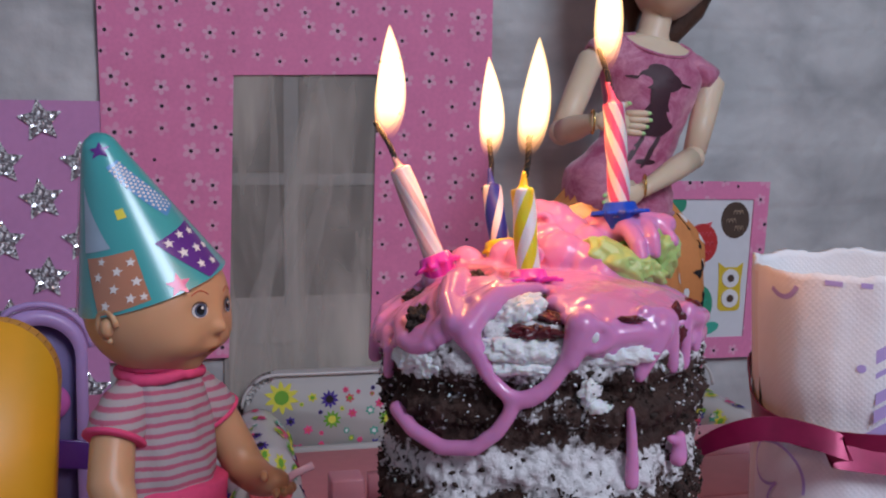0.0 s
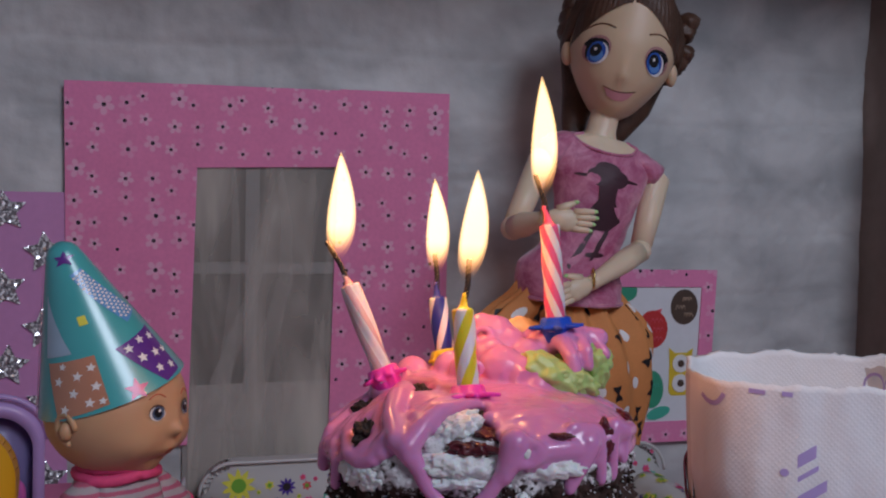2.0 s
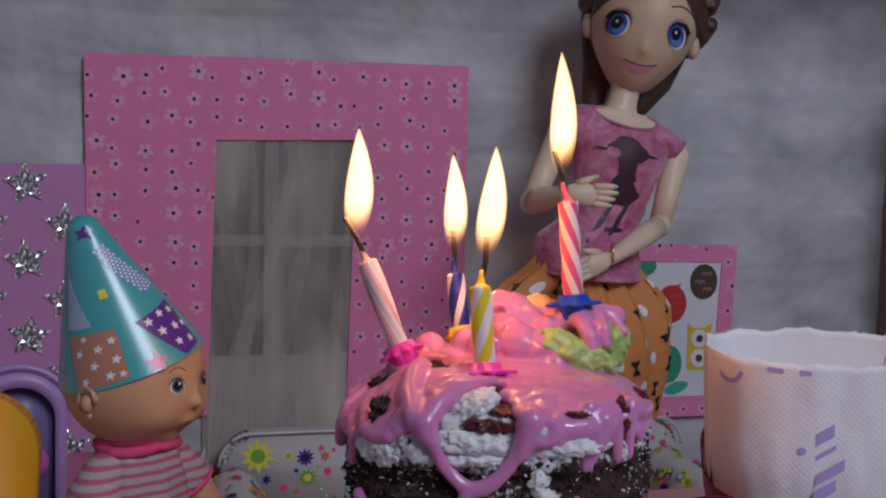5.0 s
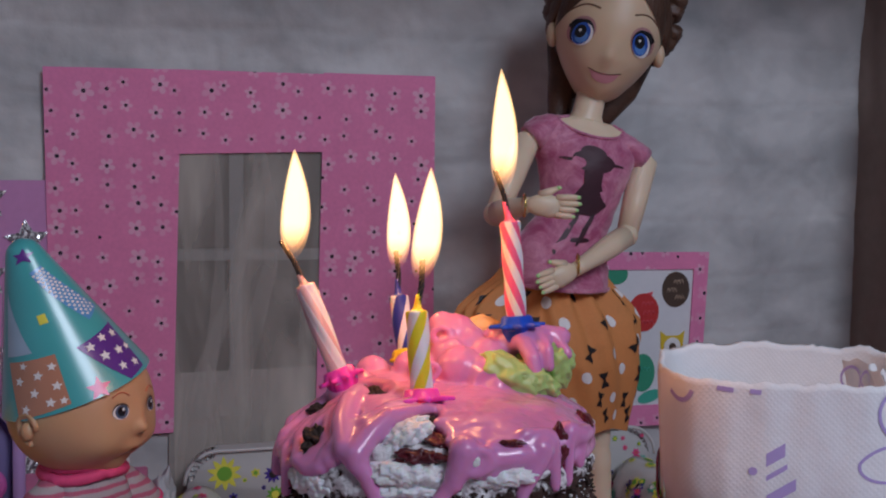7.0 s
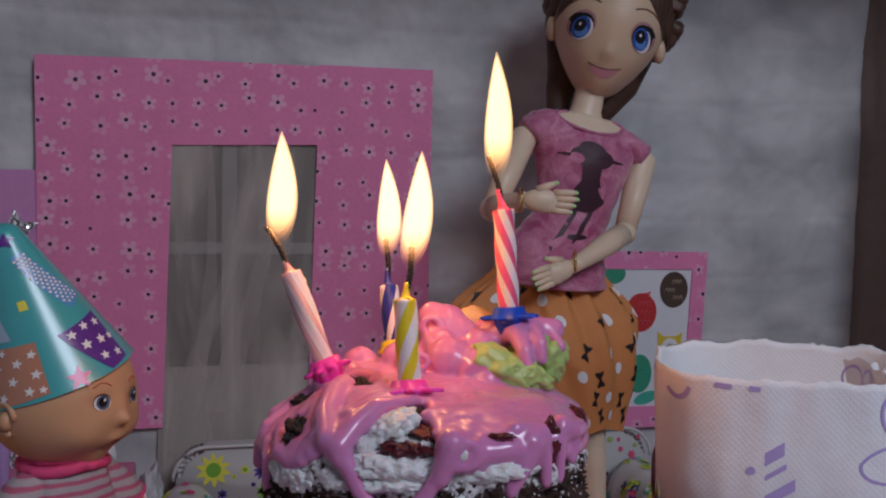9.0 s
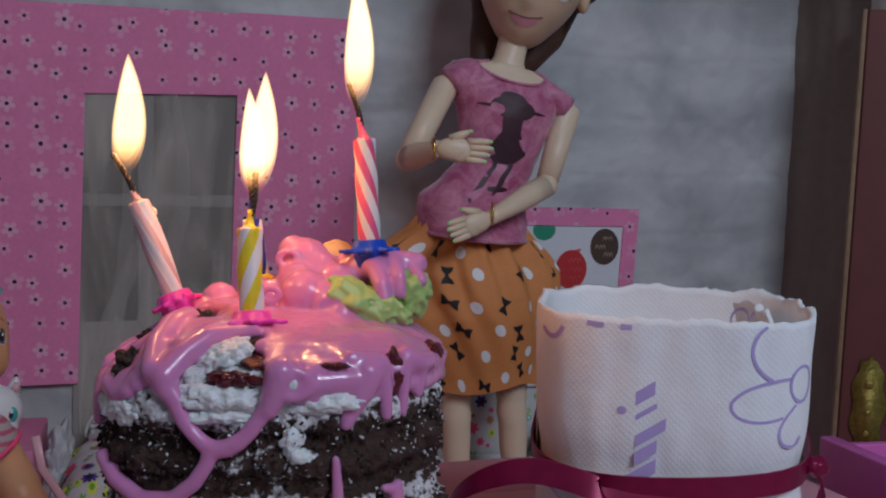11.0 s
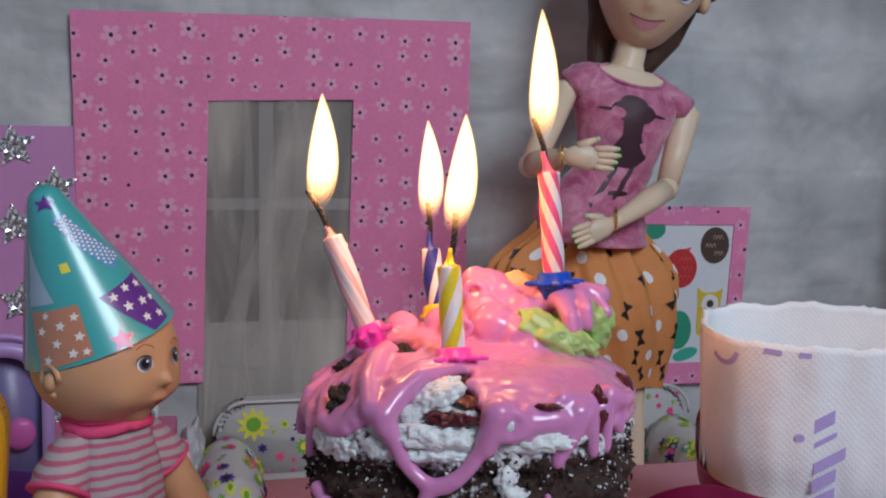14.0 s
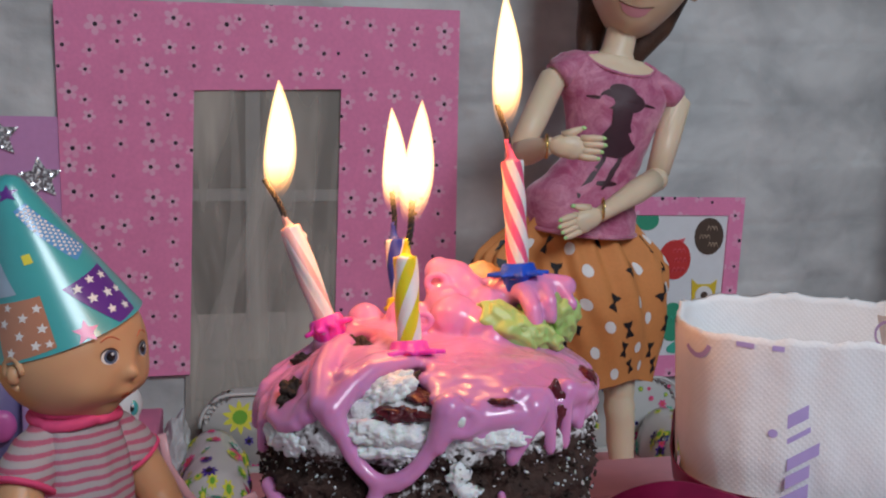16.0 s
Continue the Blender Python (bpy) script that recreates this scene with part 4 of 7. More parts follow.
# crumbs and torn bits standing off the sides
random.seed(21)
heap = Heap()
for k in range(3200):
    w, z = random.uniform(-100, 100), random.uniform(0.030, 0.066)
    if 0.043 < z < 0.0525 and random.random() < 0.85:
        continue
    c = side(w, z, random.uniform(-0.0016, 0.0001))
    pale = random.random() < (0.62 if z > 0.0555 and noise.noise((w * 0.09, z * 160, 3.0)) > -0.05 else 0.16)
    r = random.uniform(0.00007, 0.00026) if pale else random.uniform(0.00010, 0.00040)
    pts = np.array(c) + ICO[1][0] * r * np.random.uniform(0.2, 1.7, (len(ICO[1][0]), 1)) * np.random.uniform(0.4, 2.0, (1, 3))
    heap.add(pts, 1, 1 if pale else 0)
tagged(heap_part("crumb", heap, [M["crumb"], M["cream"]], cake, "loose chocolate and cream crumbs"), kind="stuff")


def lump(bm, c, r, mi=0, sub=4, amp=0.35, freq=260, seed=0.0, flat=1.0, m=None):
    """An uneven dollop."""
    res = bmesh.ops.create_icosphere(bm, subdivisions=sub, radius=1)
    r = Vector(r) if not isinstance(r, (int, float)) else Vector((r, r, r))
    for v in res["verts"]:
        n = v.co.normalized()
        q = Vector((n.x * r.x, n.y * r.y, n.z * r.z))
        k = 1 + amp * noise.noise((q + Vector((seed, seed * 2, 0))) * freq) + 0.5 * amp * noise.noise((q + Vector((seed, 0, seed))) * freq * 2.6)
        q = q * k
        v.co = Vector(c) + ((m.to_3x3() @ q) if m is not None else q)
    for f in {f for v in res["verts"] for f in v.link_faces}:
        f.material_index = mi


# cream laid bare at the front and under the glaze
def dollop(name, key, label, c, r, amp, freq, seed, sub=5, m=None):
    bm = bmesh.new()
    lump(bm, c, r, 0, sub, amp, freq, seed, m=m)
    part(name, bm, M[key], cake, label)


RUFFLED = "rough white whipped cream"
dollop("cream", "cream", RUFFLED, (-0.0082, -0.0272, 0.0740), (0.0060, 0.0044, 0.0030), 0.24, 620, 1, m=Matrix.Rotation(radians(-30), 4, "Y"))
dollop("cream", "cream", RUFFLED, side(-13, 0.0684, -0.0020), (0.0080, 0.0034, 0.0030), 0.22, 640, 2)
dollop("cream", "cream", RUFFLED, side(-14, 0.0650, -0.0014), (0.0068, 0.0020, 0.0014), 0.3, 640, 3)
dollop("cream", "cream", RUFFLED, side(17, 0.0676, -0.0013), (0.0078, 0.0022, 0.0022), 0.28, 640, 4)
dollop("cream", "cream", RUFFLED, side(-46, 0.0652, -0.0014), (0.0062, 0.0026, 0.0034), 0.28, 640, 5, m=Matrix.Rotation(radians(-40), 4, "Z"))
dollop("cream", "cream", RUFFLED, side(9.5, 0.0606, -0.0014), (0.0022, 0.0014, 0.0026), 0.45, 420, 6)
dollop("cream", "cream", RUFFLED, side(12.5, 0.0580, -0.0014), (0.0026, 0.0015, 0.0016), 0.5, 420, 21)
JAMMY = "glossy dark red jam"
dollop("jam", "jam", JAMMY, side(-8, 0.0716, -0.0018), (0.0050, 0.0030, 0.0014), 0.5, 480, 7)
dollop("jam", "jam", JAMMY, (-0.0010, -0.0285, 0.0738), (0.0032, 0.0034, 0.0012), 0.5, 480, 8)
dollop("jam", "jam", JAMMY, side(45.5, 0.0716, -0.0012), (0.0019, 0.0019, 0.0044), 0.35, 420, 9)
dollop("jam", "jam", JAMMY, side(84, 0.0722, -0.0026), (0.0026, 0.0040, 0.0024), 0.3, 360, 10)
dollop("jam", "jam", JAMMY, side(21.5, 0.0742, 0.0006), (0.0026, 0.0008, 0.0006), 0.5, 700, 17)
BISCUIT = "dark chocolate biscuit crumb"
for x, y, up, r, seed_ in ((-0.0150, -0.0086, 0.0002, 0.0028, 1), (-0.0172, -0.0030, 0.0004, 0.0022, 2), (-0.0275, 0.0020, -0.0006, 0.0030, 3), (-0.0255, -0.0215, -0.0010, 0.0036, 4), (-0.0026, -0.0245, -0.0006, 0.0018, 7)):
    dollop("biscuit", "crumb", BISCUIT, (x, y, top_z(x, y) + up), (r, r * 0.9, r * 0.85), 0.6, 700, seed_, sub=5)
dollop("cream", "cream", RUFFLED, side(9.2, 0.0713, 0.0014), (0.0010, 0.0012, 0.0012), 0.3, 500, 18, sub=3)

# piped green and apricot cream under the glaze
bm = bmesh.new()
lump(bm, (0.0150, 0.0020, 0.0815), (0.0085, 0.0050, 0.0038), amp=0.34, freq=210, sub=5, seed=11, m=Matrix.Rotation(radians(27), 4, "Y"))
lump(bm, (0.0195, 0.0035, 0.0806), (0.0064, 0.0046, 0.0034), amp=0.42, freq=260, sub=5, seed=15, m=Matrix.Rotation(radians(18), 4, "Y"))
lump(bm, (0.0252, 0.0085, 0.0830), (0.0044, 0.0050, 0.0060), amp=0.36, freq=230, sub=5, seed=12)
lump(bm, (0.0205, 0.0110, 0.0868), (0.0052, 0.0052, 0.0034), amp=0.3, freq=230, sub=5, seed=13)
lump(bm, (0.0092, -0.0004, 0.0806), (0.0020, 0.0016, 0.0014), amp=0.3, freq=500, sub=4, seed=16)
part("green_cream", bm, M["green_cream"], cake, "pale green piped cream")
bm = bmesh.new()
lump(bm, (0.0085, 0.0175, 0.0905), (0.0050, 0.0040, 0.0034), amp=0.3, freq=240, seed=14)
part("apricot_cream", bm, mat("apricot_cream", (0.80, 0.50, 0.22), 0.6, grain=0.1, scale=300, bump=0.0004, bump_scale=500), cake, "apricot-tinted cream")

# glaze: one poured skin with a rim, drips and lumps, fused and smoothed
heap = Heap()


def bead(c, r):
    heap.add(np.array(c) + ICO[2][0] * r, 2)


def run(pts, r0, r1=None):
    """A drip along places on the cake."""
    r1 = r0 if r1 is None else r1
    pts = [Vector(q) for q in pts]
    total = sum((b - a).length for a, b in zip(pts, pts[1:]))
    done = 0.0
    for a, b in zip(pts, pts[1:]):
        n = max(1, int((b - a).length / (0.55 * min(r0, r1))))
        for k in range(n + 1):
            f_ = (done + (b - a).length * k / n) / total
            bead(a.lerp(b, k / n), r0 + (r1 - r0) * f_)
        done += (b - a).length


random.seed(3)


def on(x, y, up=0.0):
    return Vector((x, y, top_z(x, y) + up))


HOLES = [(-0.0272, 0.0022, 0.0036), (-0.0262, -0.0210, 0.0046), (-0.0170, 0.0000, 0.0030), (-0.0148, -0.0082, 0.0034), (-0.0345, 0.0012, 0.0030), (-0.0184, -0.0212, 0.0020), (0.0092, -0.0006, 0.0020), (-0.0125, 0.0160, 0.0022)]
step = 0.0015
n = int(0.038 / step)
for i in range(-n, n + 1):
    for j in range(-n, n + 1):
        x, y = (i + 0.5 * (j % 2)) * step + random.uniform(-0.0006, 0.0006), j * step + random.uniform(-0.0006, 0.0006)
        if rim_share(x, y) > 0.96 or any(math.hypot(x - hx, (y - hy) * 0.75) < hr for hx, hy, hr in HOLES):
            continue
        bearing = math.degrees(math.atan2(x, -y))
        if -68 < bearing < -38 and rim_share(x, y) > 0.72:
            continue
        # the torn gap at the front, left of the big lobe
        if y < -0.0185 and -0.0030 + 0.72 * (y + 0.0154) < x < -0.0012 + 0.6 * max(0.0, -y - 0.027):
            continue
        thick = 0.0019 + 0.0005 * noise.noise((x * 120, y * 120, 5.0))
        bead(on(x, y, 0.0003 + 0.0009 * noise.noise((x * 110, y * 110, 1.0))), thick)
for k in range(300):
    w = -180 + 360 * k / 300
    if -96 < w < 5 or 42.5 < w < 48.5:
        continue
    drop = 0.0030 + (0.0008 if 0 < w < 60 else 0.0020) * noise.noise((w * 0.06, 0.0, 9.0)) + 0.0022 * max(0.0, min(1.0, (w - 3) / 8, (40 - w) / 10))
    q = side(w, 0.0)
    zt = top_z(q.x * 0.97, q.y * 0.97)
    m_ = max(2, int(drop / 0.0010))
    for j in range(m_ + 1):
        bead(side(w, zt + 0.0003 - drop * j / m_, -0.0010 - 0.0010 * (1 - j / m_)), 0.0015 if j < m_ else 0.0017)
# the broad fold that runs down from the leaning candle into the swag and up to the front lobe
run([on(-0.0190, -0.0080, 0.0016), on(-0.0200, -0.0150, 0.0022), (-0.0206, -0.0235, 0.0758), side(-32, 0.0728, -0.0002), side(-27.5, 0.0700, 0.0002)], 0.0030, 0.0022)
run([on(-0.0228, -0.0130, 0.0004), (-0.0235, -0.0220, 0.0722), side(-37, 0.0700, -0.0008)], 0.0026, 0.0022)
run([side(-27.5, 0.0704), side(-24.4, 0.0676), side(-22.2, 0.0644), side(-19.6, 0.0622)], 0.0022, 0.0015)
run([side(-19.6, 0.0622), side(-16.2, 0.0603), side(-13.0, 0.0595), side(-9.5, 0.0598), side(-6.2, 0.0608)], 0.0015, 0.0018)
run([side(-14.5, 0.0594), side(-11.5, 0.0590), side(-8.5, 0.0594)], 0.0014, 0.0014)
run([side(-6.2, 0.0608), side(-3.0, 0.0626), side(-0.2, 0.0650), side(2.4, 0.0676)], 0.0017, 0.0016)
run([side(2.6, 0.0668), side(4.5, 0.0700), side(6, 0.0730)], 0.0021, 0.0032)
run([side(-14.0, 0.0592), side(-15.6, 0.0565), side(-19, 0.0533), side(-25.6, 0.0500), side(-35.8, 0.0494), side(-46.1, 0.0517), side(-53.8, 0.0548)], 0.0016, 0.0017)
# the lip that hangs over the bared cream
run([on(-0.0036, -0.0200, 0.0014), on(-0.0068, -0.0228, 0.0018), (-0.0108, -0.0262, 0.0780), (-0.0142, -0.0292, 0.0754), side(-28, 0.0718, 0.0002)], 0.0014, 0.0026)
run([on(-0.0060, -0.0165, 0.0008), on(-0.0110, -0.0210, 0.0010), (-0.0150, -0.0262, 0.0756)], 0.0024, 0.0028)
# the web of strands round the holes at the left
run([on(-0.0230, -0.0110, 0.0006), on(-0.0290, -0.0085, 0.0006), on(-0.0305, -0.0120, 0.0004), (-0.0300, -0.0170, 0.0700), side(-51, 0.0684, -0.0004), side(-45, 0.0674, 0.0), side(-40, 0.0684), (-0.0228, -0.0276, 0.0712)], 0.0020, 0.0018)
run([on(-0.0232, -0.0150, 0.0004), on(-0.0285, -0.0135, 0.0004)], 0.0016, 0.0016)
run([on(-0.0300, -0.0030, 0.0006), on(-0.0325, -0.0070, 0.0004), (-0.0335, -0.0130, 0.0682), side(-59, 0.0656), side(-59.6, 0.0610)], 0.0016, 0.0013)
run([on(-0.0250, 0.0060, 0.0010), on(-0.0310, 0.0050, 0.0008), side(-84, 0.0690, -0.0006), side(-82, 0.0655, 0.0006), side(-81, 0.0622, 0.0008)], 0.0024, 0.0018)
run([on(-0.0290, 0.0085, 0.0006), side(-98, 0.0700, -0.0006), side(-97, 0.0650, 0.0006)], 0.0022, 0.0018)
run([on(-0.0215, 0.0015, 0.0010), on(-0.0170, 0.0035, 0.0012), on(-0.0120, 0.0000, 0.0010), on(-0.0110, -0.0060, 0.0008), on(-0.0120, -0.0120, 0.0008), on(-0.0170, -0.0125, 0.0008)], 0.0018, 0.0020)
for i in range(70):
    w = -96 + 66 * i / 70
    if noise.noise((w * 0.11, 2.0, 4.0)) > 0.12:
        continue
    q = side(w, 0.0)
    zt = top_z(q.x * 0.97, q.y * 0.97)
    for j in range(4):
        bead(side(w, zt + 0.0002 - (0.0014 + 0.001 * noise.noise((w * 0.2, 7.0, 0.0))) * j / 3, -0.0020 + 0.0012 * j / 3), 0.0013)
# the front lobe, its drips, and the right rim
run([side(6, 0.0716, -0.0006), side(12, 0.0706, -0.0004), side(18, 0.0712, -0.0006), side(25, 0.0714, -0.0004), side(33, 0.0710, 0.0)], 0.0024, 0.0026)
run([side(33, 0.0722), side(31.5, 0.0698), side(28.4, 0.0666), side(25.8, 0.0634)], 0.0030, 0.0014)
run([side(37.7, 0.0735), side(39.4, 0.0690), side(40.4, 0.0640)], 0.0021, 0.0013)
run([side(48.4, 0.0735), side(48.0, 0.0690), side(47.5, 0.0642)], 0.0014, 0.0012)
run([side(50, 0.0740, -0.0008), side(56, 0.0728, 0.0), side(62, 0.0726, 0.0)], 0.0024, 0.0020)
run([side(58, 0.0726), side(57, 0.0690), side(56, 0.0668)], 0.0016, 0.0012)
run([side(22.6, 0.0572), side(23.2, 0.0535), side(23.7, 0.0490), side(23.7, 0.0435)], 0.0010, 0.0015)
run([side(46, 0.0505), side(45.6, 0.0475), side(45, 0.0462)], 0.0012, 0.0019)
run([side(40, 0.0505), side(43, 0.0500)], 0.0009, 0.0012)
run([side(9.2 + 5.0 * math.cos(k * 0.63), 0.0713 + 0.0024 * math.sin(k * 0.63), 0.0012) for k in range(11)], 0.0011)
run([on(0.0140, -0.0290, 0.0008), side(28, 0.0750, -0.0010), side(38, 0.0742, -0.0006)], 0.0016, 0.0018)
# glaze banked up round the candle holders
for x, y, z, r in ((-0.0238, 0.0034, 0.0772, 0.0036), (-0.0240, 0.0080, 0.0772, 0.0040), (-0.0195, 0.0062, 0.0786, 0.0036), (0.0155, 0.0100, 0.0880, 0.0036), (0.0195, 0.0080, 0.0884, 0.0034), (0.0165, 0.0130, 0.0884, 0.0040)):
    bead((x, y, z), r)
# small loops round pits in the mound
for cx, cy, cz, rad in ((-0.0012, 0.0085, 0.0900, 0.0022), (0.0012, 0.0062, 0.0872, 0.0018), (-0.0035, -0.0010, 0.0832, 0.0019), (0.0092, -0.0012, 0.0806, 0.0030)):
    run([(cx + rad * math.cos(k * 0.63), cy - 0.0004, cz + 0.8 * rad * math.sin(k * 0.63)) for k in range(11)], 0.0009)
# lumps of glaze over piped rosettes
for c, r in (((0.0018, 0.0140, 0.0885), 0.0062), ((0.0010, 0.0090, 0.0850), 0.0052), ((0.0050, 0.0120, 0.0870), 0.0052), ((0.0030, 0.0040, 0.0825), 0.0058), ((0.0080, 0.0030, 0.0810), 0.0055), ((-0.0010, 0.0150, 0.0915), 0.0036), ((0.0095, 0.0080, 0.0850), 0.0046), ((0.0120, 0.0140, 0.0880), 0.0042), ((-0.0050, 0.0080, 0.0815), 0.0042), ((-0.0085, 0.0130, 0.0815), 0.0045),
             ((0.0110, 0.0000, 0.0788), 0.0040), ((0.0140, 0.0105, 0.0880), 0.0040), ((0.0175, 0.0100, 0.0890), 0.0038), ((-0.021, 0.010, 0.0775), 0.0046), ((-0.018, 0.018, 0.0795), 0.0045), ((-0.009, 0.021, 0.0795), 0.0042)):
    bead(c, r)
run([(0.0165, 0.0080, 0.0895), (0.0180, 0.0045, 0.0880), (0.0192, 0.0020, 0.0855), (0.0200, 0.0010, 0.0815)], 0.0022, 0.0019)
run([(0.0170, 0.0075, 0.0890), (0.0215, 0.0085, 0.0900), (0.0265, 0.0095, 0.0895)], 0.0030, 0.0026)
run([(0.0215, 0.0070, 0.0895), (0.0228, 0.0040, 0.0870), (0.0232, 0.0030, 0.0835)], 0.0021, 0.0015)
run([(0.0200, 0.0105, 0.0905), (0.0250, 0.0080, 0.0895), (0.0275, 0.0062, 0.0860)], 0.0018, 0.0017)
icing = heap_part("glaze", heap, [M["icing"]], cake, "glossy pink glaze with drips")
rm = icing.modifiers.new("fuse", "REMESH")
rm.mode, rm.voxel_size, rm.use_smooth_shade = "VOXEL", 0.00040, True
sm_ = icing.modifiers.new("settle", "SMOOTH")
sm_.factor, sm_.iterations = 0.6, 16


# ---- candles ----
FLAME_WATTS = 0.029


def candle(label, foot, tip, wick, flame_tip, flame_w, colors, holder_mat, holder_r, stripes=4, twist=2.2, r=0.00238, drip=None, share=0.5, neck=0.0042, relief=0.05):
    foot, tip, wick, flame_tip = Vector(foot), Vector(tip), Vector(wick), Vector(flame_tip)
    axis = (tip - foot).normalized()
    root = thing("birthday_candle", None, None, label, "candle", group="candles on the cake", m=Matrix.Translation(foot))
    q = axis.to_track_quat("Z", "Y").to_matrix()
    length = (tip - foot).length
    up = (wick - tip).normalized()
    bm = bmesh.new()
    seg, rings = 48, 56
    loops = []
    for j in range(-2, rings + 1):
        t = j / rings
        loop = []
        for k in range(seg):
            w = 2 * math.pi * k / seg
            rr = r * (1 + relief * math.cos(stripes * w)) * (1 if j < rings else 0.94) * (1 + 0.55 * max(0.0, 1 - (t * length + 0.001) / 0.0030) ** 2)
            ww = w + twist * t * length / 0.02
            ragged = 0.0003 * noise.noise((math.cos(w) * 1.6, math.sin(w) * 1.6, length * 900)) if j == rings else 0.0
            loop.append(bm.verts.new(q @ Vector((rr * math.cos(ww), rr * math.sin(ww), t * length + ragged))))
        loops.append(loop)
    for la, lb in zip(loops, loops[1:]):
        for k in range(seg):
            f = bm.faces.new((la[k], la[(k + 1) % seg], lb[(k + 1) % seg], lb[k]))
            f.material_index = 1 if (stripes * (k + 0.5) / seg) % 1 < share else 0
    bm.faces.new(loops[0])
    # melted wax drawn up round the foot of the wick
    for rr, h in ((0.86, 0.02), (0.54, 0.07), (0.38, 0.22), (0.31, 0.50), (0.27, 0.78), (0.24, 1.0)):
        loops.append([bm.verts.new(q @ Vector((r * rr * math.cos(2 * math.pi * k / seg), r * rr * math.sin(2 * math.pi * k / seg), length)) + up * (neck * h)) for k in range(seg)])
        for k in range(seg):
            f = bm.faces.new((loops[-2][k], loops[-2][(k + 1) % seg], loops[-1][(k + 1) % seg], loops[-1][k]))
            f.material_index = 1
    bm.faces.new(loops[-1])
    if drip:
        lump(bm, q @ Vector(drip), (0.0013, 0.0010, 0.0013), mi=0, sub=3, amp=0.1)
        lump(bm, q @ (Vector(drip) + Vector((0.0010, 0, 0.0006))), (0.0012, 0.0009, 0.0008), mi=0, sub=3, amp=0.1)
    part("wax", bm, colors, root, "twisted striped wax")
    bm = bmesh.new()
    a, b = tip - foot, wick - foot
    mid = a.lerp(b, 0.5) + (a - b).cross(Vector((0, 1, 0))).normalized() * 0.0004
    path = [a.lerp(mid, k / 14) if k <= 14 else mid.lerp(b, (k - 14) / 14) for k in range(29)]
    tube(bm, path, 0.00038, 8)
    for s in (0, 2.1, 4.2):
        tube(bm, [q_ + Vector((0.00036 * math.cos(k * 0.75 + s), 0.00036 * math.sin(k * 0.75 + s), 0)) for k, q_ in enumerate(path)], 0.00036, 6)
    part("wick", bm, M["wick"], root, "charred twisted wick")
    # flame: a teardrop from below the wick's end to its tip
    bm = bmesh.new()
    base = a.lerp(b, 0.55)
    ft = base + (flame_tip - foot - base) * 0.93
    n = 30
    for shell, t0, t1 in ((1.0, 0.0, 1.0), (0.90, 0.06, 0.97), (0.78, 0.12, 0.93)):
        loops = []
        for j in range(n + 1):
            t = j / n
            c = base.lerp(ft, t0 + (t1 - t0) * t) + Vector((0.0007 * math.sin(t * 3.1), 0, 0))
            rr = shell * flame_w * 0.50 * (math.sin(math.pi * t ** 0.70) ** 0.80 if 0 < t < 1 else 0.02)
            rr = max(rr, flame_w * 0.012)
            loops.append([bm.verts.new(c + Vector((rr * math.cos(2 * math.pi * k / 20), rr * math.sin(2 * math.pi * k / 20), 0))) for k in range(20)])
        for la, lb in zip(loops, loops[1:]):
            for k in range(20):
                bm.faces.new((la[k], la[(k + 1) % 20], lb[(k + 1) % 20], lb[k]))
        bm.faces.new(loops[0])
        bm.faces.new(loops[-1])
    part("flame", bm, M["flame"], root, "bright yellow-white candle flame")
    glow = bpy.data.lights.new("candle_light", "POINT")
    glow.energy, glow.color, glow.shadow_soft_size = FLAME_WATTS, (1.0, 0.38, 0.11), 0.0026
    new("candle_light", glow).location = foot + base.lerp(ft, 0.26)
    # holder: a cup with a thin spiky flower brim
    bm = bmesh.new()
    rings = [[(0.0024, -0.0046)] * 64, [(0.0034, -0.0034)] * 64, [(0.0037, -0.0004)] * 64]
    spike = [0.80 + 0.20 * math.cos(9 * 2 * math.pi * k / 64 + 0.6) + 0.07 * noise.noise((k * 0.4, holder_r * 900, 1.0)) for k in range(64)]
    sag = [0.0004 * noise.noise((math.cos(k / 64 * 6.283) * 1.2, math.sin(k / 64 * 6.283) * 1.2, holder_r * 700)) for k in range(64)]
    rings += [[(holder_r * spike[k], -0.0002 + sag[k]) for k in range(64)], [(holder_r * spike[k] * 0.99, 0.0005 + sag[k]) for k in range(64)], [(0.0039, 0.0008)] * 64, [(0.0035, 0.0022)] * 64, [(0.0029, 0.0025)] * 64, [(0.0023, 0.0018)] * 64]
    brim = [[bm.verts.new(q @ Vector((rr * math.cos(2 * math.pi * k / 64), rr * math.sin(2 * math.pi * k / 64), z))) for k, (rr, z) in enumerate(ring)] for ring in rings]
    for la, lb in zip(brim, brim[1:]):
        for k in range(64):
            bm.faces.new((la[k], la[(k + 1) % 64], lb[(k + 1) % 64], lb[k]))
    bm.faces.new(brim[0])
    part("holder", bm, holder_mat, root, "flower-brimmed plastic holder")


candle("white and pale candle, lit and leaning, in a magenta holder", (0.0118, 0.0427, 0.1404), (0.0040, 0.0467, 0.1616), (-0.0012, 0.0482, 0.1717), (0.0018, 0.0473, 0.1946), 0.0068, [M["wax_white"], M["wax_pale"]], M["holder_pink"], 0.0056, 4, -1.7, share=0.45, drip=(-0.0028, 0.0004, 0.0205), neck=0.0028, relief=0.08)
candle("blue and white striped candle, lit, in a yellow holder", (0.0306, 0.0565, 0.1425), (0.0289, 0.0599, 0.1577), (0.0283, 0.0600, 0.1691), (0.0281, 0.0601, 0.1901), 0.0060, [M["wax_white"], M["wax_blue"]], M["holder_yellow"], 0.0046, 3, 3.6, share=0.60)
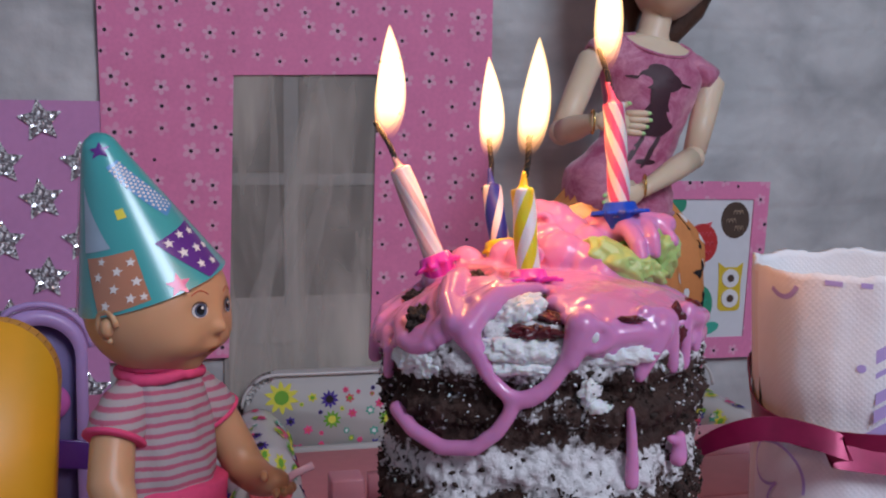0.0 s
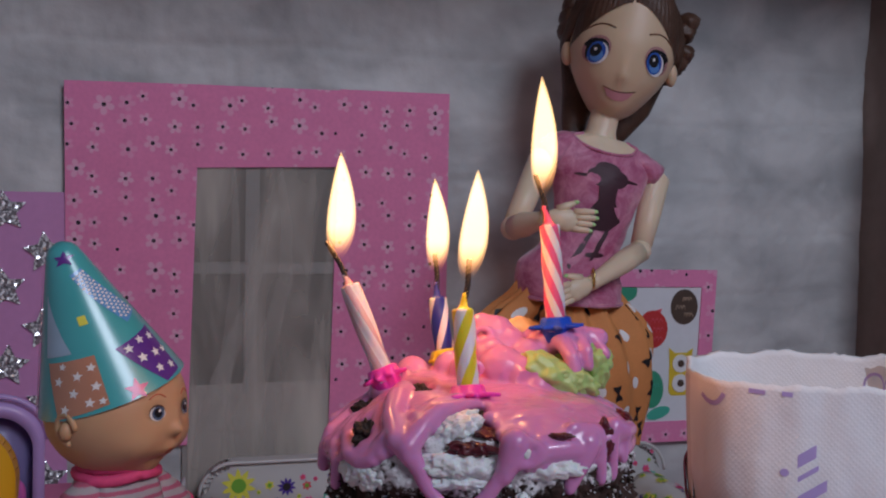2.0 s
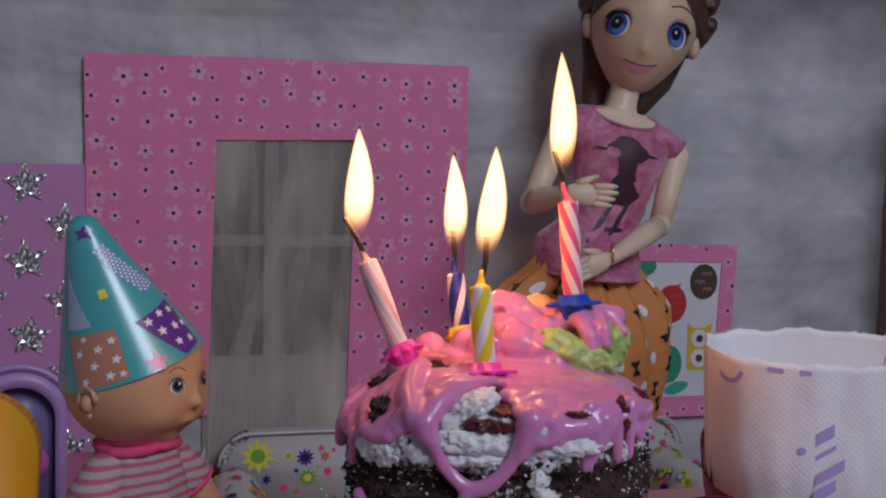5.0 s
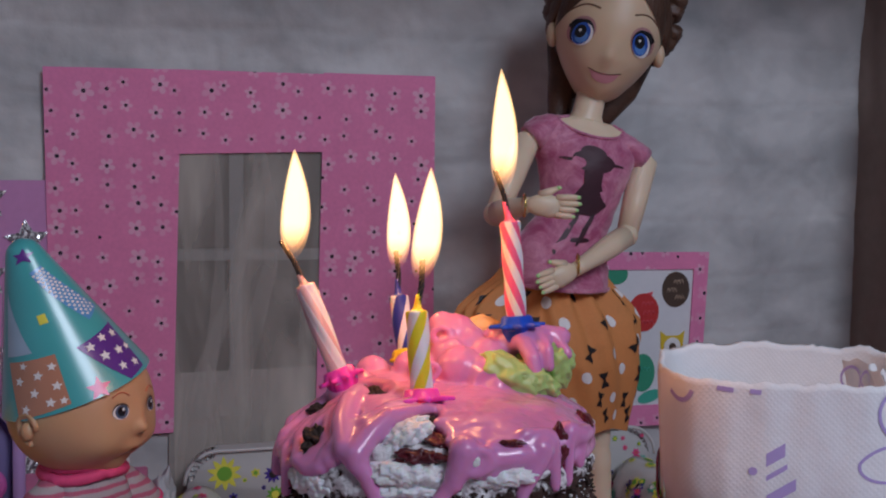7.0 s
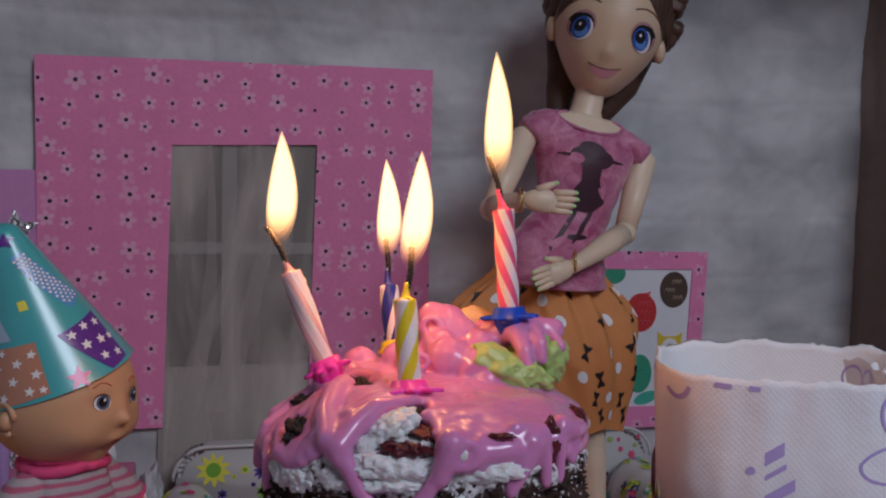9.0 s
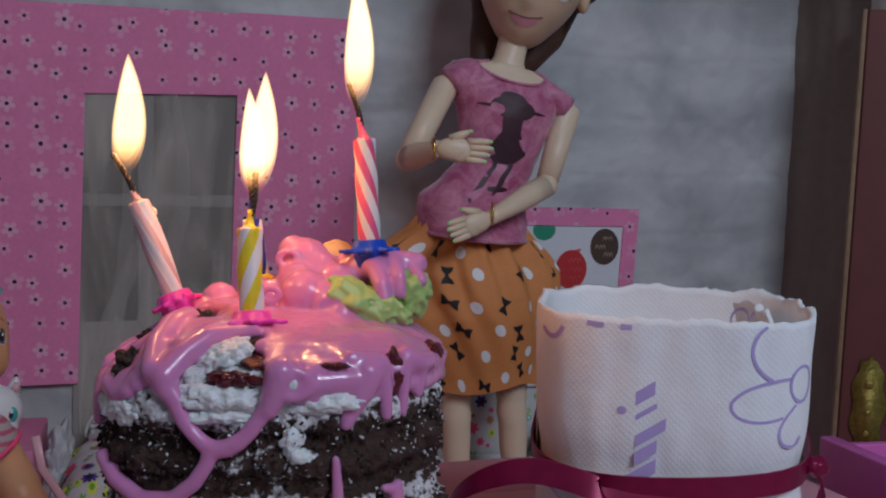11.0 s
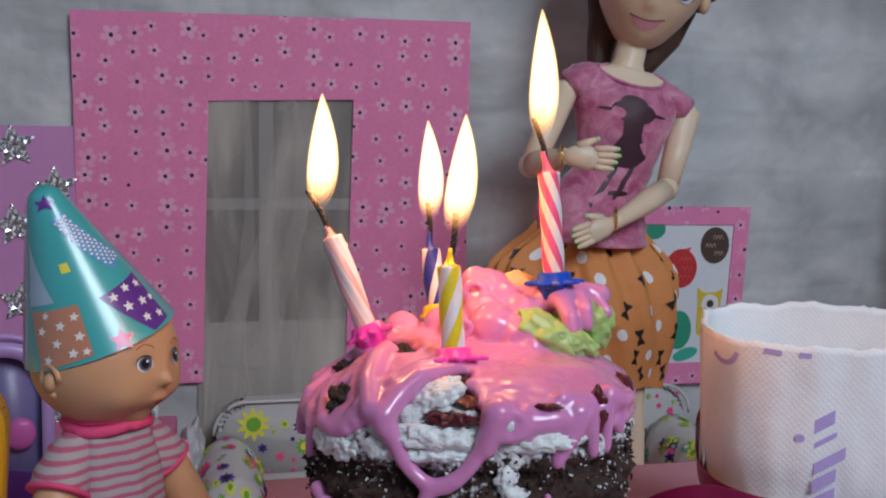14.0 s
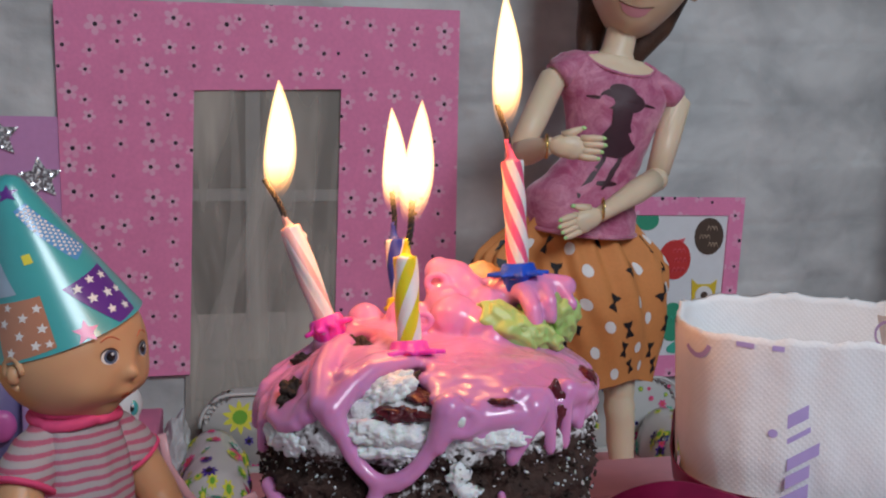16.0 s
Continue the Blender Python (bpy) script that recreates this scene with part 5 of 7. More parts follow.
candle("yellow and white striped candle, lit, in a magenta holder", (0.0251, 0.0205, 0.1389), (0.0247, 0.0236, 0.1573), (0.0259, 0.0233, 0.1683), (0.0277, 0.0228, 0.1894), 0.0062, [M["wax_white"], M["wax_yellow"]], M["holder_pink"], 0.0072, 3, 3.9, neck=0.0036)
candle("pink and white striped candle, lit, in a blue holder", (0.0521, 0.0370, 0.1520), (0.0507, 0.0385, 0.1763), (0.0474, 0.0395, 0.1883), (0.0486, 0.0391, 0.2139), 0.0064, [M["wax_white"], M["wax_pink"]], M["holder_blue"], 0.0068, 4, -3.4, neck=0.0048)

# ---- paper sleeve tied with a foil ribbon ----
RC, RA, RB = Vector((0.1375, 0.0545, 0.0)), 0.0365, 0.0350


def sleeve(w, z, out=0.0):
    """A place on the sleeve: bearing in degrees (0 towards the front, positive to the right), height, metres outwards."""
    a = radians(w) + radians(30)
    k = 1 + 0.012 * noise.noise((math.sin(a) * 2, math.cos(a) * 2, z * 20))
    k *= 1 - 0.035 * max(0.0, min(1.0, (0.137 - z) / 0.040))
    d = a - radians(60)
    k *= 0.95 * (abs(math.cos(d + radians(28))) ** 3.2 + abs(math.sin(d + radians(28))) ** 3.2) ** (-1 / 3.2)
    return RC + Vector(((RA * k + out) * math.sin(d), -(RB * k + out) * math.cos(d), z))


def sleeve_rim(w):
    a = radians(w)
    return 0.1372 + 0.0016 * noise.noise((math.sin(a) * 3, math.cos(a) * 3, 4.0)) + 0.0006 * noise.noise((math.sin(a) * 12, math.cos(a) * 12, 8.0)) + 0.0004 * noise.noise((math.sin(a) * 40, math.cos(a) * 40, 3.0)) + 0.0018 * (1 - math.cos(a)) * 0.5


paper = thing("paper_sleeve", None, None, "white embossed paper sleeve with lilac print tied with ribbon", "paper roll", m=pose(0, 0, 0))
bm = bmesh.new()
uvl = bm.loops.layers.uv.new("uv")
n, k_ = 180, 44
outer = [[bm.verts.new(sleeve(-180 + 360 * i / n, BOARD + (sleeve_rim(-180 + 360 * i / n) - BOARD) * j / k_, 0.0005 * noise.noise((i * 0.22, j * 0.12, 2)) - 0.0012 * math.exp(-((BOARD + (0.137 - BOARD) * j / k_ - 0.100) / 0.006) ** 2))) for j in range(k_ + 1)] for i in range(n)]
inner = [[bm.verts.new(sleeve(-180 + 360 * i / n, BOARD + 0.002 + (sleeve_rim(-180 + 360 * i / n) - BOARD - 0.0024) * j / k_, -0.0016)) for j in range(k_ + 1)] for i in range(n)]
for i in range(n):
    i2 = (i + 1) % n
    for j in range(k_):
        for g, s in ((outer, 0.0), (inner, 0.31)):
            f = bm.faces.new((g[i][j], g[i2][j], g[i2][j + 1], g[i][j + 1]))
            for l_, (a, b) in zip(f.loops, ((i, j), (i + 1, j), (i + 1, j + 1), (i, j + 1))):
                l_[uvl].uv = (a / n * 0.225 + s, b / k_ * 0.077)
    bm.faces.new((outer[i][k_], outer[i2][k_], inner[i2][k_], inner[i][k_]))
    bm.faces.new((outer[i][0], outer[i2][0], inner[i2][0], inner[i][0]))
part("sheet", bm, M["paper"], paper, "white embossed paper")
bm = bmesh.new()
for s in (0.00015, 0.0005):
    g = [[bm.verts.new(sleeve(-96 + 30 * i / 12, BOARD + 0.001 + (sleeve_rim(-70) - BOARD - 0.003) * j / 20, s * (1 - 0.9 * (i / 12) ** 4))) for j in range(21)] for i in range(13)]
    for i in range(12):
        for j in range(20):
            bm.faces.new((g[i][j], g[i + 1][j], g[i + 1][j + 1], g[i][j + 1]))
part("flap", bm, M["paper_core"], paper, "smooth cream-coloured paper flap")


def inked(name, lines, r=0.00036, out=0.00022):
    """Printed lilac lines on the sleeve; each is a list of (bearing, height)."""
    bm = bmesh.new()
    for pts in lines:
        edge = []
        for i, (w, z) in enumerate(pts):
            (w0, z0), (w1, z1) = pts[max(i - 1, 0)], pts[min(i + 1, len(pts) - 1)]
            dw, dz = radians(w1 - w0) * RA, z1 - z0
            ln = math.hypot(dw, dz) or 1.0
            edge.append([bm.verts.new(sleeve(w + s * math.degrees(-dz / ln * r / RA), z + s * dw / ln * r, out)) for s in (-1, 0, 1)])
        for ea, eb in zip(edge, edge[1:]):
            for k in (0, 1):
                bm.faces.new((ea[k], ea[k + 1], eb[k + 1], eb[k]))
    part(name, bm, M["lilac_ink"], paper, "lilac printed line")


def loop_line(cw, cz, rw, rz, turn=0.0, a0=0, a1=360, n=22):
    return [(cw + rw * math.cos(w) * math.cos(turn) - rz * math.sin(w) * math.sin(turn) * rw / rz * 1.0, cz + rw * math.cos(w) * math.sin(turn) * rz / rw + rz * math.sin(w) * math.cos(turn)) for w in (radians(a0 + (a1 - a0) * k / n) for k in range(n + 1))]


def bezier(pts, n=14):
    a, b, c, d = pts
    return [((1 - t) ** 3 * a[0] + 3 * (1 - t) ** 2 * t * b[0] + 3 * (1 - t) * t * t * c[0] + t ** 3 * d[0], (1 - t) ** 3 * a[1] + 3 * (1 - t) ** 2 * t * b[1] + 3 * (1 - t) * t * t * c[1] + t ** 3 * d[1]) for t in (k / n for k in range(n + 1))]


inked("printed_flower", [loop_line(51, 0.1225, 6.5, 0.0042), bezier(((34, 0.1362), (27, 0.1330), (28, 0.1265), (37, 0.1238))), bezier(((44, 0.1240), (33, 0.1236), (26, 0.1215), (23, 0.1185))),
                         bezier(((23, 0.1185), (22, 0.1145), (32, 0.1128), (42, 0.1150))), bezier(((48, 0.1178), (42, 0.1150), (38, 0.1112), (43, 0.1085))), bezier(((43, 0.1085), (47, 0.1072), (51, 0.1082), (52, 0.1100)))])
inked("printed_flower", [bezier(((-60, 0.0930), (-75, 0.0860), (-60, 0.0800), (-48, 0.0840))), bezier(((-56, 0.0935), (-44, 0.0960), (-34, 0.0900), (-36, 0.0830))), bezier(((-48, 0.0840), (-60, 0.0780), (-50, 0.0700), (-40, 0.0720)))])
inked("printed_edge", [bezier(((-52, 0.1330), (-46, 0.1300), (-42, 0.1310), (-40, 0.1340))), [(-30, 0.1355), (-24, 0.1352)], [(-18, 0.1352), (-14, 0.1350)]], 0.0006)
# a slanting row of plain bars where a brand word stands
for w, z, lw, lz in ((-8.5, 0.1198, 3.6, 0.0032), (-8.0, 0.1155, 4.0, 0.0013), (-6.2, 0.1106, 5.6, 0.0028), (-8.0, 0.1058, 4.2, 0.0030), (-10.0, 0.1004, 6.0, 0.0034)):
    bm = bmesh.new()
    o = [(w + a, z + b_ + 0.0016 * a / 4) for a, b_ in round_rect(-lw, lw, -lz / 2, lz / 2, lz * 0.45, 4)]
    patch(bm, lambda a, b_: sleeve(a, b_, 0.00025), o, 0, 3)
    part("printed_bar", bm, M["lilac_ink"], paper, "lilac printed bar")
bm = bmesh.new()
patch(bm, lambda a, b_: sleeve(a, b_, 0.00025), circle(-17.0, 0.1155, 1.7, 0.0010, 12), 0, 2)
part("printed_dot", bm, M["lilac_ink"], paper, "lilac printed dot")
# a loose inner fold of the sheet, seen inside the rim
bm = bmesh.new()
hi_in = -0.0115
for s in (0.0, -0.0004):
    g = [[bm.verts.new(sleeve(78 + 66 * i / 20, 0.1195 + 0.0172 * j / 12 + 0.0008 * math.sin(i * 0.9), hi_in * (0.35 + 0.65 * j / 12) + 0.0012 * math.sin(i * 0.7) + s)) for j in range(13)] for i in range(21)]
    for i in range(20):
        for j in range(12):
            bm.faces.new((g[i][j], g[i + 1][j], g[i + 1][j + 1], g[i][j + 1]))
part("inner_fold", bm, M["paper"], paper, "loose folded inner edge of the paper")
inked("printed_flower", [loop_line(112, 0.1318, 13, 0.0030), loop_line(134, 0.1312, 8, 0.0036)], 0.00045, -0.0128)

ribbon = thing("foil_ribbon", None, None, "shiny magenta foil ribbon tied round the paper sleeve", "ribbon", m=pose(0, 0, 0))


def crisp(ob):
    ob.data.set_sharp_from_angle(angle=radians(40))


def band(bm, pts, width, lean=0.0, t=0.00025):
    """A strip of ribbon along pts, standing on edge."""
    rings = []
    for i, q in enumerate(pts):
        q = Vector(q)
        tan = (Vector(pts[min(i + 1, len(pts) - 1)]) - Vector(pts[max(i - 1, 0)])).normalized()
        out = tan.cross(Vector((0, 0, 1))).normalized()
        up = (Vector((0, 0, 1)) + out * lean).normalized()
        rings.append([bm.verts.new(q + up * width * s + out * (o * t)) for s, o in ((-0.5, -1), (0.5, -1), (0.5, 1), (-0.5, 1))])
    for a, b in zip(rings, rings[1:]):
        for k in range(4):
            bm.faces.new((a[k], a[(k + 1) % 4], b[(k + 1) % 4], b[k]))
    bm.faces.new(rings[0])
    bm.faces.new(rings[-1])


bm = bmesh.new()
band(bm, [sleeve(w, 0.1035 - 0.0058 * math.cos(radians(w)) + 0.0010 * math.sin(radians(2 * w)), 0.0012) for w in range(-180, 181, 6)], 0.0058, 0.12)
crisp(part("band", bm, M["foil"], ribbon))
bm = bmesh.new()
ctrl = [sleeve(10, 0.0935, 0.0022), sleeve(-25, 0.0950, 0.004), Vector((0.104, 0.026, 0.0985)), Vector((0.092, 0.034, 0.1015)), Vector((0.082, 0.040, 0.0990)), Vector((0.076, 0.048, 0.0920)), Vector((0.076, 0.058, 0.082)), Vector((0.082, 0.070, 0.070)), Vector((0.092, 0.080, 0.0635))]
pts = []
for i in range(len(ctrl) - 1):
    p0, p1, p2, p3 = ctrl[max(i - 1, 0)], ctrl[i], ctrl[i + 1], ctrl[min(i + 2, len(ctrl) - 1)]
    for k in range(8):
        t = k / 8
        pts.append(0.5 * (2 * p1 + (p2 - p0) * t + (2 * p0 - 5 * p1 + 4 * p2 - p3) * t * t + (3 * p1 - p0 - 3 * p2 + p3) * t ** 3))
band(bm, pts + [ctrl[-1]], 0.0058, 0.5)
crisp(part("tail", bm, M["foil"], ribbon, "loose looping ribbon tail"))
bm = bmesh.new()
lump(bm, sleeve(62, 0.1015, 0.003), (0.0030, 0.0022, 0.0028), amp=0.3, seed=31)
band(bm, [sleeve(62, 0.1015, 0.003), sleeve(64, 0.0960, 0.005), sleeve(60, 0.0910, 0.004)], 0.003, 0.3)
part("knot", bm, M["foil"], ribbon, "crumpled ribbon knot")

# ---- the tall doll: one mesh ----
DY = 0.265
bm = bmesh.new()
mats_doll = [M[k] for k in ("skin", "hair", "shirt", "motif", "skirt", "white", "black", "eye_blue", "eye_dark", "lip", "gold", "nail", "eye_shadow", "brow", "shaded_face_skin", "eye_light")]
SKIN, HAIR, SHIRT, MOTIF, SKIRT, WHITE, BLACK, BLUE, DARK, LIP, GOLD, NAIL, SHADE, BROW, SHADED_FACE, PALE_BLUE = range(16)
# legs and feet
for x, dx in ((0.1480, 0.0020), (0.1770, 0.0030)):
    loft(bm, [((x - 0.002, DY, 0.100), 0.0092, 0.0090), ((x - 0.001, DY, 0.080), 0.0084, 0.0084), ((x, DY, 0.066), 0.0074, 0.0074), ((x, DY, 0.0635), 0.0070, 0.0070), ((x, DY - 0.0004, 0.0600), 0.0076, 0.0078), ((x + dx * 0.3, DY, 0.0540), 0.0070, 0.0072),
              ((x + dx * 0.6, DY + 0.001, 0.0420), 0.0068, 0.0072), ((x + dx, DY, 0.0260), 0.0052, 0.0054), ((x + dx, DY, 0.0120), 0.0043, 0.0046), ((x + dx, DY - 0.002, 0.0050), 0.0050, 0.0060), ((x + dx, DY - 0.003, 0.0005), 0.0052, 0.0075)], 20, SKIN)
    ball(bm, (x + dx, DY - 0.009, 0.0036), (0.0050, 0.0100, 0.0034), SKIN)


def skirt_at(w, z, out=0.0):
    """A place on the skirt: bearing in radians (0 to the front), height."""
    keys = ((0.0735, 0.0285, 0.1625), (0.080, 0.0305, 0.1615), (0.100, 0.0400, 0.1565), (0.118, 0.0465, 0.1510), (0.128, 0.0470, 0.1485), (0.136, 0.0425, 0.1478), (0.143, 0.0345, 0.1488), (0.150, 0.0262, 0.1520), (0.158, 0.0215, 0.1550))
    z = max(keys[0][0], min(keys[-1][0], z))
    for a, b in zip(keys, keys[1:]):
        if a[0] <= z <= b[0]:
            t = (z - a[0]) / (b[0] - a[0])
            r, cx = a[1] + (b[1] - a[1]) * t, a[2] + (b[2] - a[2]) * t
            break
    gather = max(0.0, min(1.0, (z - 0.108) / 0.030))
    fold = 0.0020 * math.sin(w * 13 + 1.5 * math.sin(z * 60) + 1.2 * math.sin(w * 3)) * min(1, (z - 0.070) / 0.05) + 0.0020 * math.sin(w * 5 + 1) + 0.0027 * gather * math.sin(w * 19 + 2 * math.sin(w * 5) + 30 * z)
    rr = r + fold + out
    return Vector((cx + rr * math.sin(w), DY - rr * (0.62 - 0.14 * gather) * math.cos(w), z + 0.0022 * math.sin(w * 3) * max(0, 1 - (z - 0.0735) / 0.02)))


n, k_ = 280, 44
g = [[bm.verts.new(skirt_at(2 * math.pi * i / n, 0.0735 + 0.0845 * j / k_)) for j in range(k_ + 1)] for i in range(n)]
for i in range(n):
    for j in range(k_):
        f = bm.faces.new((g[i][j], g[(i + 1) % n][j], g[(i + 1) % n][j + 1], g[i][j + 1]))
        f.material_index = SKIRT
random.seed(8)
for row in range(6):
    z = 0.0795 + 0.0122 * row
    for col_ in range(12):
        w = -1.95 + 0.34 * col_ + 0.17 * (row % 2) + random.uniform(-0.08, 0.08)
        zz = z + random.uniform(-0.0030, 0.0030)
        rad = 0.044
        if (row + col_) % 2 == 0:
            patch(bm, lambda a, b: skirt_at(a, b, 0.00035), circle(w, zz, 0.0027 / rad, 0.0029, 16), WHITE, 3)
        else:
            t = random.choice((-1.2, -0.4, 0.3, 0.9, 1.4)) + random.uniform(-0.2, 0.2)
            ct, st_ = math.cos(t), math.sin(t)
            for s in (1, -1):
                o = [(s * a, b) for a, b in ((0.0003, 0.0005), (0.0020, 0.0021), (0.0039, 0.0026), (0.0035, 0), (0.0039, -0.0026), (0.0020, -0.0021), (0.0003, -0.0005))]
                patch(bm, lambda a, b: skirt_at(a, b, 0.0006), [(w + (a * ct - b * st_) / rad, zz + a * st_ + b * ct) for a, b in o], BLACK, 2)
            patch(bm, lambda a, b: skirt_at(a, b, 0.0008), circle(w, zz, 0.0008 / rad, 0.0008, 8), BLACK, 1)


def torso_at(w, z, out=0.0):
    keys = ((0.1435, 0.0264, 0.0235, 0.1540), (0.1480, 0.0272, 0.0222, 0.1540), (0.1540, 0.0276, 0.0190, 0.1540), (0.1620, 0.0255, 0.0160, 0.1530), (0.1720, 0.0212, 0.0140, 0.1600), (0.1790, 0.0198, 0.0130, 0.1650), (0.1900, 0.0208, 0.0145, 0.1680), (0.2020, 0.0240, 0.0160, 0.1695), (0.2120, 0.0285, 0.0145, 0.1697), (0.2185, 0.0315, 0.0115, 0.1697), (0.2235, 0.0265, 0.0095, 0.1700), (0.2262, 0.0140, 0.0085, 0.1705))
    z = max(keys[0][0], min(keys[-1][0], z))
    for a, b in zip(keys, keys[1:]):
        if a[0] <= z <= b[0]:
            t = (z - a[0]) / (b[0] - a[0])
            t = t * t * (3 - 2 * t) * 0.5 + t * 0.5
            rx, ry, cx = (a[q] + (b[q] - a[q]) * t for q in (1, 2, 3))
            break
    fold = 0.0007 * noise.noise((w * 3, z * 130, 2.0))
    return Vector((cx + (rx + out + fold) * math.sin(w), DY - (ry + out + fold) * math.cos(w), z - (rx * math.sin(w)) * (0.07 + 0.11 * max(0.0, min(1.0, (z - 0.185) / 0.03))) + 0.003 * (1 - math.cos(w)) * max(0.0, (0.152 - z) / 0.0085)))


n, k_ = 120, 84
g = [[bm.verts.new(torso_at(2 * math.pi * i / n, 0.1435 + 0.0827 * j / k_)) for j in range(k_ + 1)] for i in range(n)]
for i in range(n):
    for j in range(k_):
        f = bm.faces.new((g[i][j], g[(i + 1) % n][j], g[(i + 1) % n][j + 1], g[i][j + 1]))
        zc, wc = 0.1435 + 0.0827 * (j + 0.5) / k_, 2 * math.pi * (i + 0.5) / n
        front = min(wc, 2 * math.pi - wc)
        f.material_index = SKIN if zc > 0.2178 + 0.0095 * (front / 0.9) ** 2 and front < 1.2 else SHIRT
bm.faces.new([g[i][k_] for i in range(n)]).material_index = SKIN
tube(bm, [torso_at(2 * math.pi * i / 40, 0.1438, 0.0004) for i in range(41)], 0.0010, 8, SHIRT)
tube(bm, [torso_at(a, min(0.2260, 0.2176 + 0.0095 * (a / 0.9) ** 2), 0.0002) for a in (-0.84 + 1.68 * i / 40 for i in range(41))], 0.0008, 8, SHIRT)
# plain dark motif on the shirt
dark_at = lambda a, b: torso_at(a, b, 0.0004)
for o in (circle(-0.05, 0.2050, 0.44, 0.0052), circle(-0.05, 0.2092, 0.24, 0.0036), [(-0.26, 0.2030), (0.16, 0.2030), (0.16, 0.1945), (0.48, 0.1845), (0.20, 0.1795), (-0.26, 0.1800), (-0.56, 0.1850), (-0.24, 0.1945)], circle(-0.05, 0.2050, 0.74, 0.0010), circle(-0.22, 0.1715, 0.07, 0.0110), circle(0.16, 0.1735, 0.07, 0.0085), circle(0.16, 0.1680, 0.26, 0.0012)):
    patch(bm, dark_at, o, MOTIF, 3)
# neck and head
tilt = Matrix.Translation((0.1820, DY, 0.2705)) @ Matrix.Rotation(radians(12), 4, "Y") @ Matrix.Rotation(radians(-17), 4, "Z")
loft(bm, [((0.1700, DY, 0.2215), 0.0135, 0.0085), ((0.1703, DY, 0.2262), 0.0090, 0.0080), ((0.1712, DY, 0.2300), 0.0074, 0.0074), ((0.1735, DY, 0.2400), 0.0072, 0.0074), ((0.1770, DY, 0.2480), 0.0080, 0.0080)], 20, SKIN)


def head_at(a, b, out=0.0):
    """A place on the face: a to the right, b up, in metres from the head's middle."""
    z = b
    low = max(0.0, min(1.0, (-z) / 0.034))
    rx = 0.0268 * (1 - 0.70 * low ** 1.7) * (1 if z < 0 else math.sqrt(max(0.0, 1 - (z / 0.040) ** 2)) ** 0.8)
    if z < -0.030:
        rx *= math.sqrt(max(0.02, 1 - ((-z - 0.030) / 0.0055) ** 2))
    u = max(-0.995, min(0.995, a / max(rx, 1e-4)))
    d = (0.0275 * (1 - 0.30 * low ** 2)) * math.sqrt(1 - u * u) * (rx / 0.0268) ** 0.3
    nose = 0.0030 * math.exp(-((a / 0.0021) ** 2 + ((z + 0.0190) / 0.0028) ** 2)) + 0.0012 * math.exp(-((a / 0.0020) ** 2 + ((z + 0.0140) / 0.0050) ** 2)) - 0.0010 * math.exp(-(((abs(a) - 0.0134) / 0.0075) ** 2 + ((z + 0.0115) / 0.0065) ** 2))
    cheek = 0.0010 * math.exp(-(((abs(a) - 0.014) / 0.008) ** 2 + ((z + 0.018) / 0.009) ** 2))
    return tilt @ Vector((a, -(d + nose + cheek + out), z))


n, k_ = 56, 44
g = []
for j in range(k_ + 1):
    z = -0.0354 + 0.0735 * j / k_
    low = max(0.0, min(1.0, (-z) / 0.034))
    rx = 0.0268 * (1 - 0.70 * low ** 1.7) * (1 if z < 0 else math.sqrt(max(0.0, 1 - (z / 0.040) ** 2)) ** 0.8)
    if z < -0.030:
        rx *= math.sqrt(max(0.02, 1 - ((-z - 0.030) / 0.0055) ** 2))
    row = []
    for i in range(n):
        w = 2 * math.pi * i / n
        a = rx * math.sin(w) * 0.995
        if math.cos(w) >= 0:
            row.append(bm.verts.new(head_at(a, z)))
        else:
            row.append(bm.verts.new(tilt @ Vector((a, -0.026 * math.cos(w) * (rx / 0.0268) ** 0.5, z))))
    g.append(row)
for la, lb in zip(g, g[1:]):
    for i in range(n):
        bm.faces.new((la[i], la[(i + 1) % n], lb[(i + 1) % n], lb[i])).material_index = SHADED_FACE
bm.faces.new(g[0]).material_index = SHADED_FACE
bm.faces.new(g[-1]).material_index = SHADED_FACE
for s in (1, -1):
    ball(bm, tilt @ Vector((s * 0.0268, 0.001, -0.006)), (0.0030, 0.0036, 0.0062), SHADED_FACE, 12, 8)
    ex, ez = s * 0.0142 + 0.0002, -0.0088
    for lift, (o, mi) in enumerate(((circle(ex + s * 0.0006, ez + 0.0016, 0.0064, 0.0064, 24), SHADE), (circle(ex + s * 0.0003, ez + 0.0008, 0.0053, 0.0057, 24), DARK), (circle(ex + 0.0002, ez - 0.0005, 0.0047, 0.0051, 24), WHITE), (circle(ex - 0.0005, ez - 0.0001, 0.0041, 0.0049, 24), BLUE), (circle(ex - 0.0001, ez - 0.0016, 0.0028, 0.0027, 18), PALE_BLUE), (circle(ex - 0.0010, ez + 0.0008, 0.0026, 0.0029, 18), DARK), (circle(ex - 0.0012, ez + 0.0012, 0.0006, 0.0007, 12), WHITE))):
        patch(bm, lambda a, b, L=lift: head_at(a, b, 0.0003 + 0.00018 * L), o, mi, 3)
    tube(bm, [head_at(ex + s * (-0.006 + 0.014 * t), ez + 0.0120 + 0.0024 * math.sin(math.pi * t) - 0.0012 * t, 0.0001) for t in (q / 10 for q in range(11))], 0.00042, 6, BROW)
    lash = [(ex + s * a, ez + b) for a, b in ((0.0002, 0.0062), (0.0036, 0.0050), (0.0053, 0.0022), (0.0068, 0.0040), (0.0058, 0.0052), (0.0042, 0.0063), (0.0020, 0.0067))]
    patch(bm, lambda a, b: head_at(a, b, 0.0006), lash if s > 0 else lash[::-1], DARK, 3)
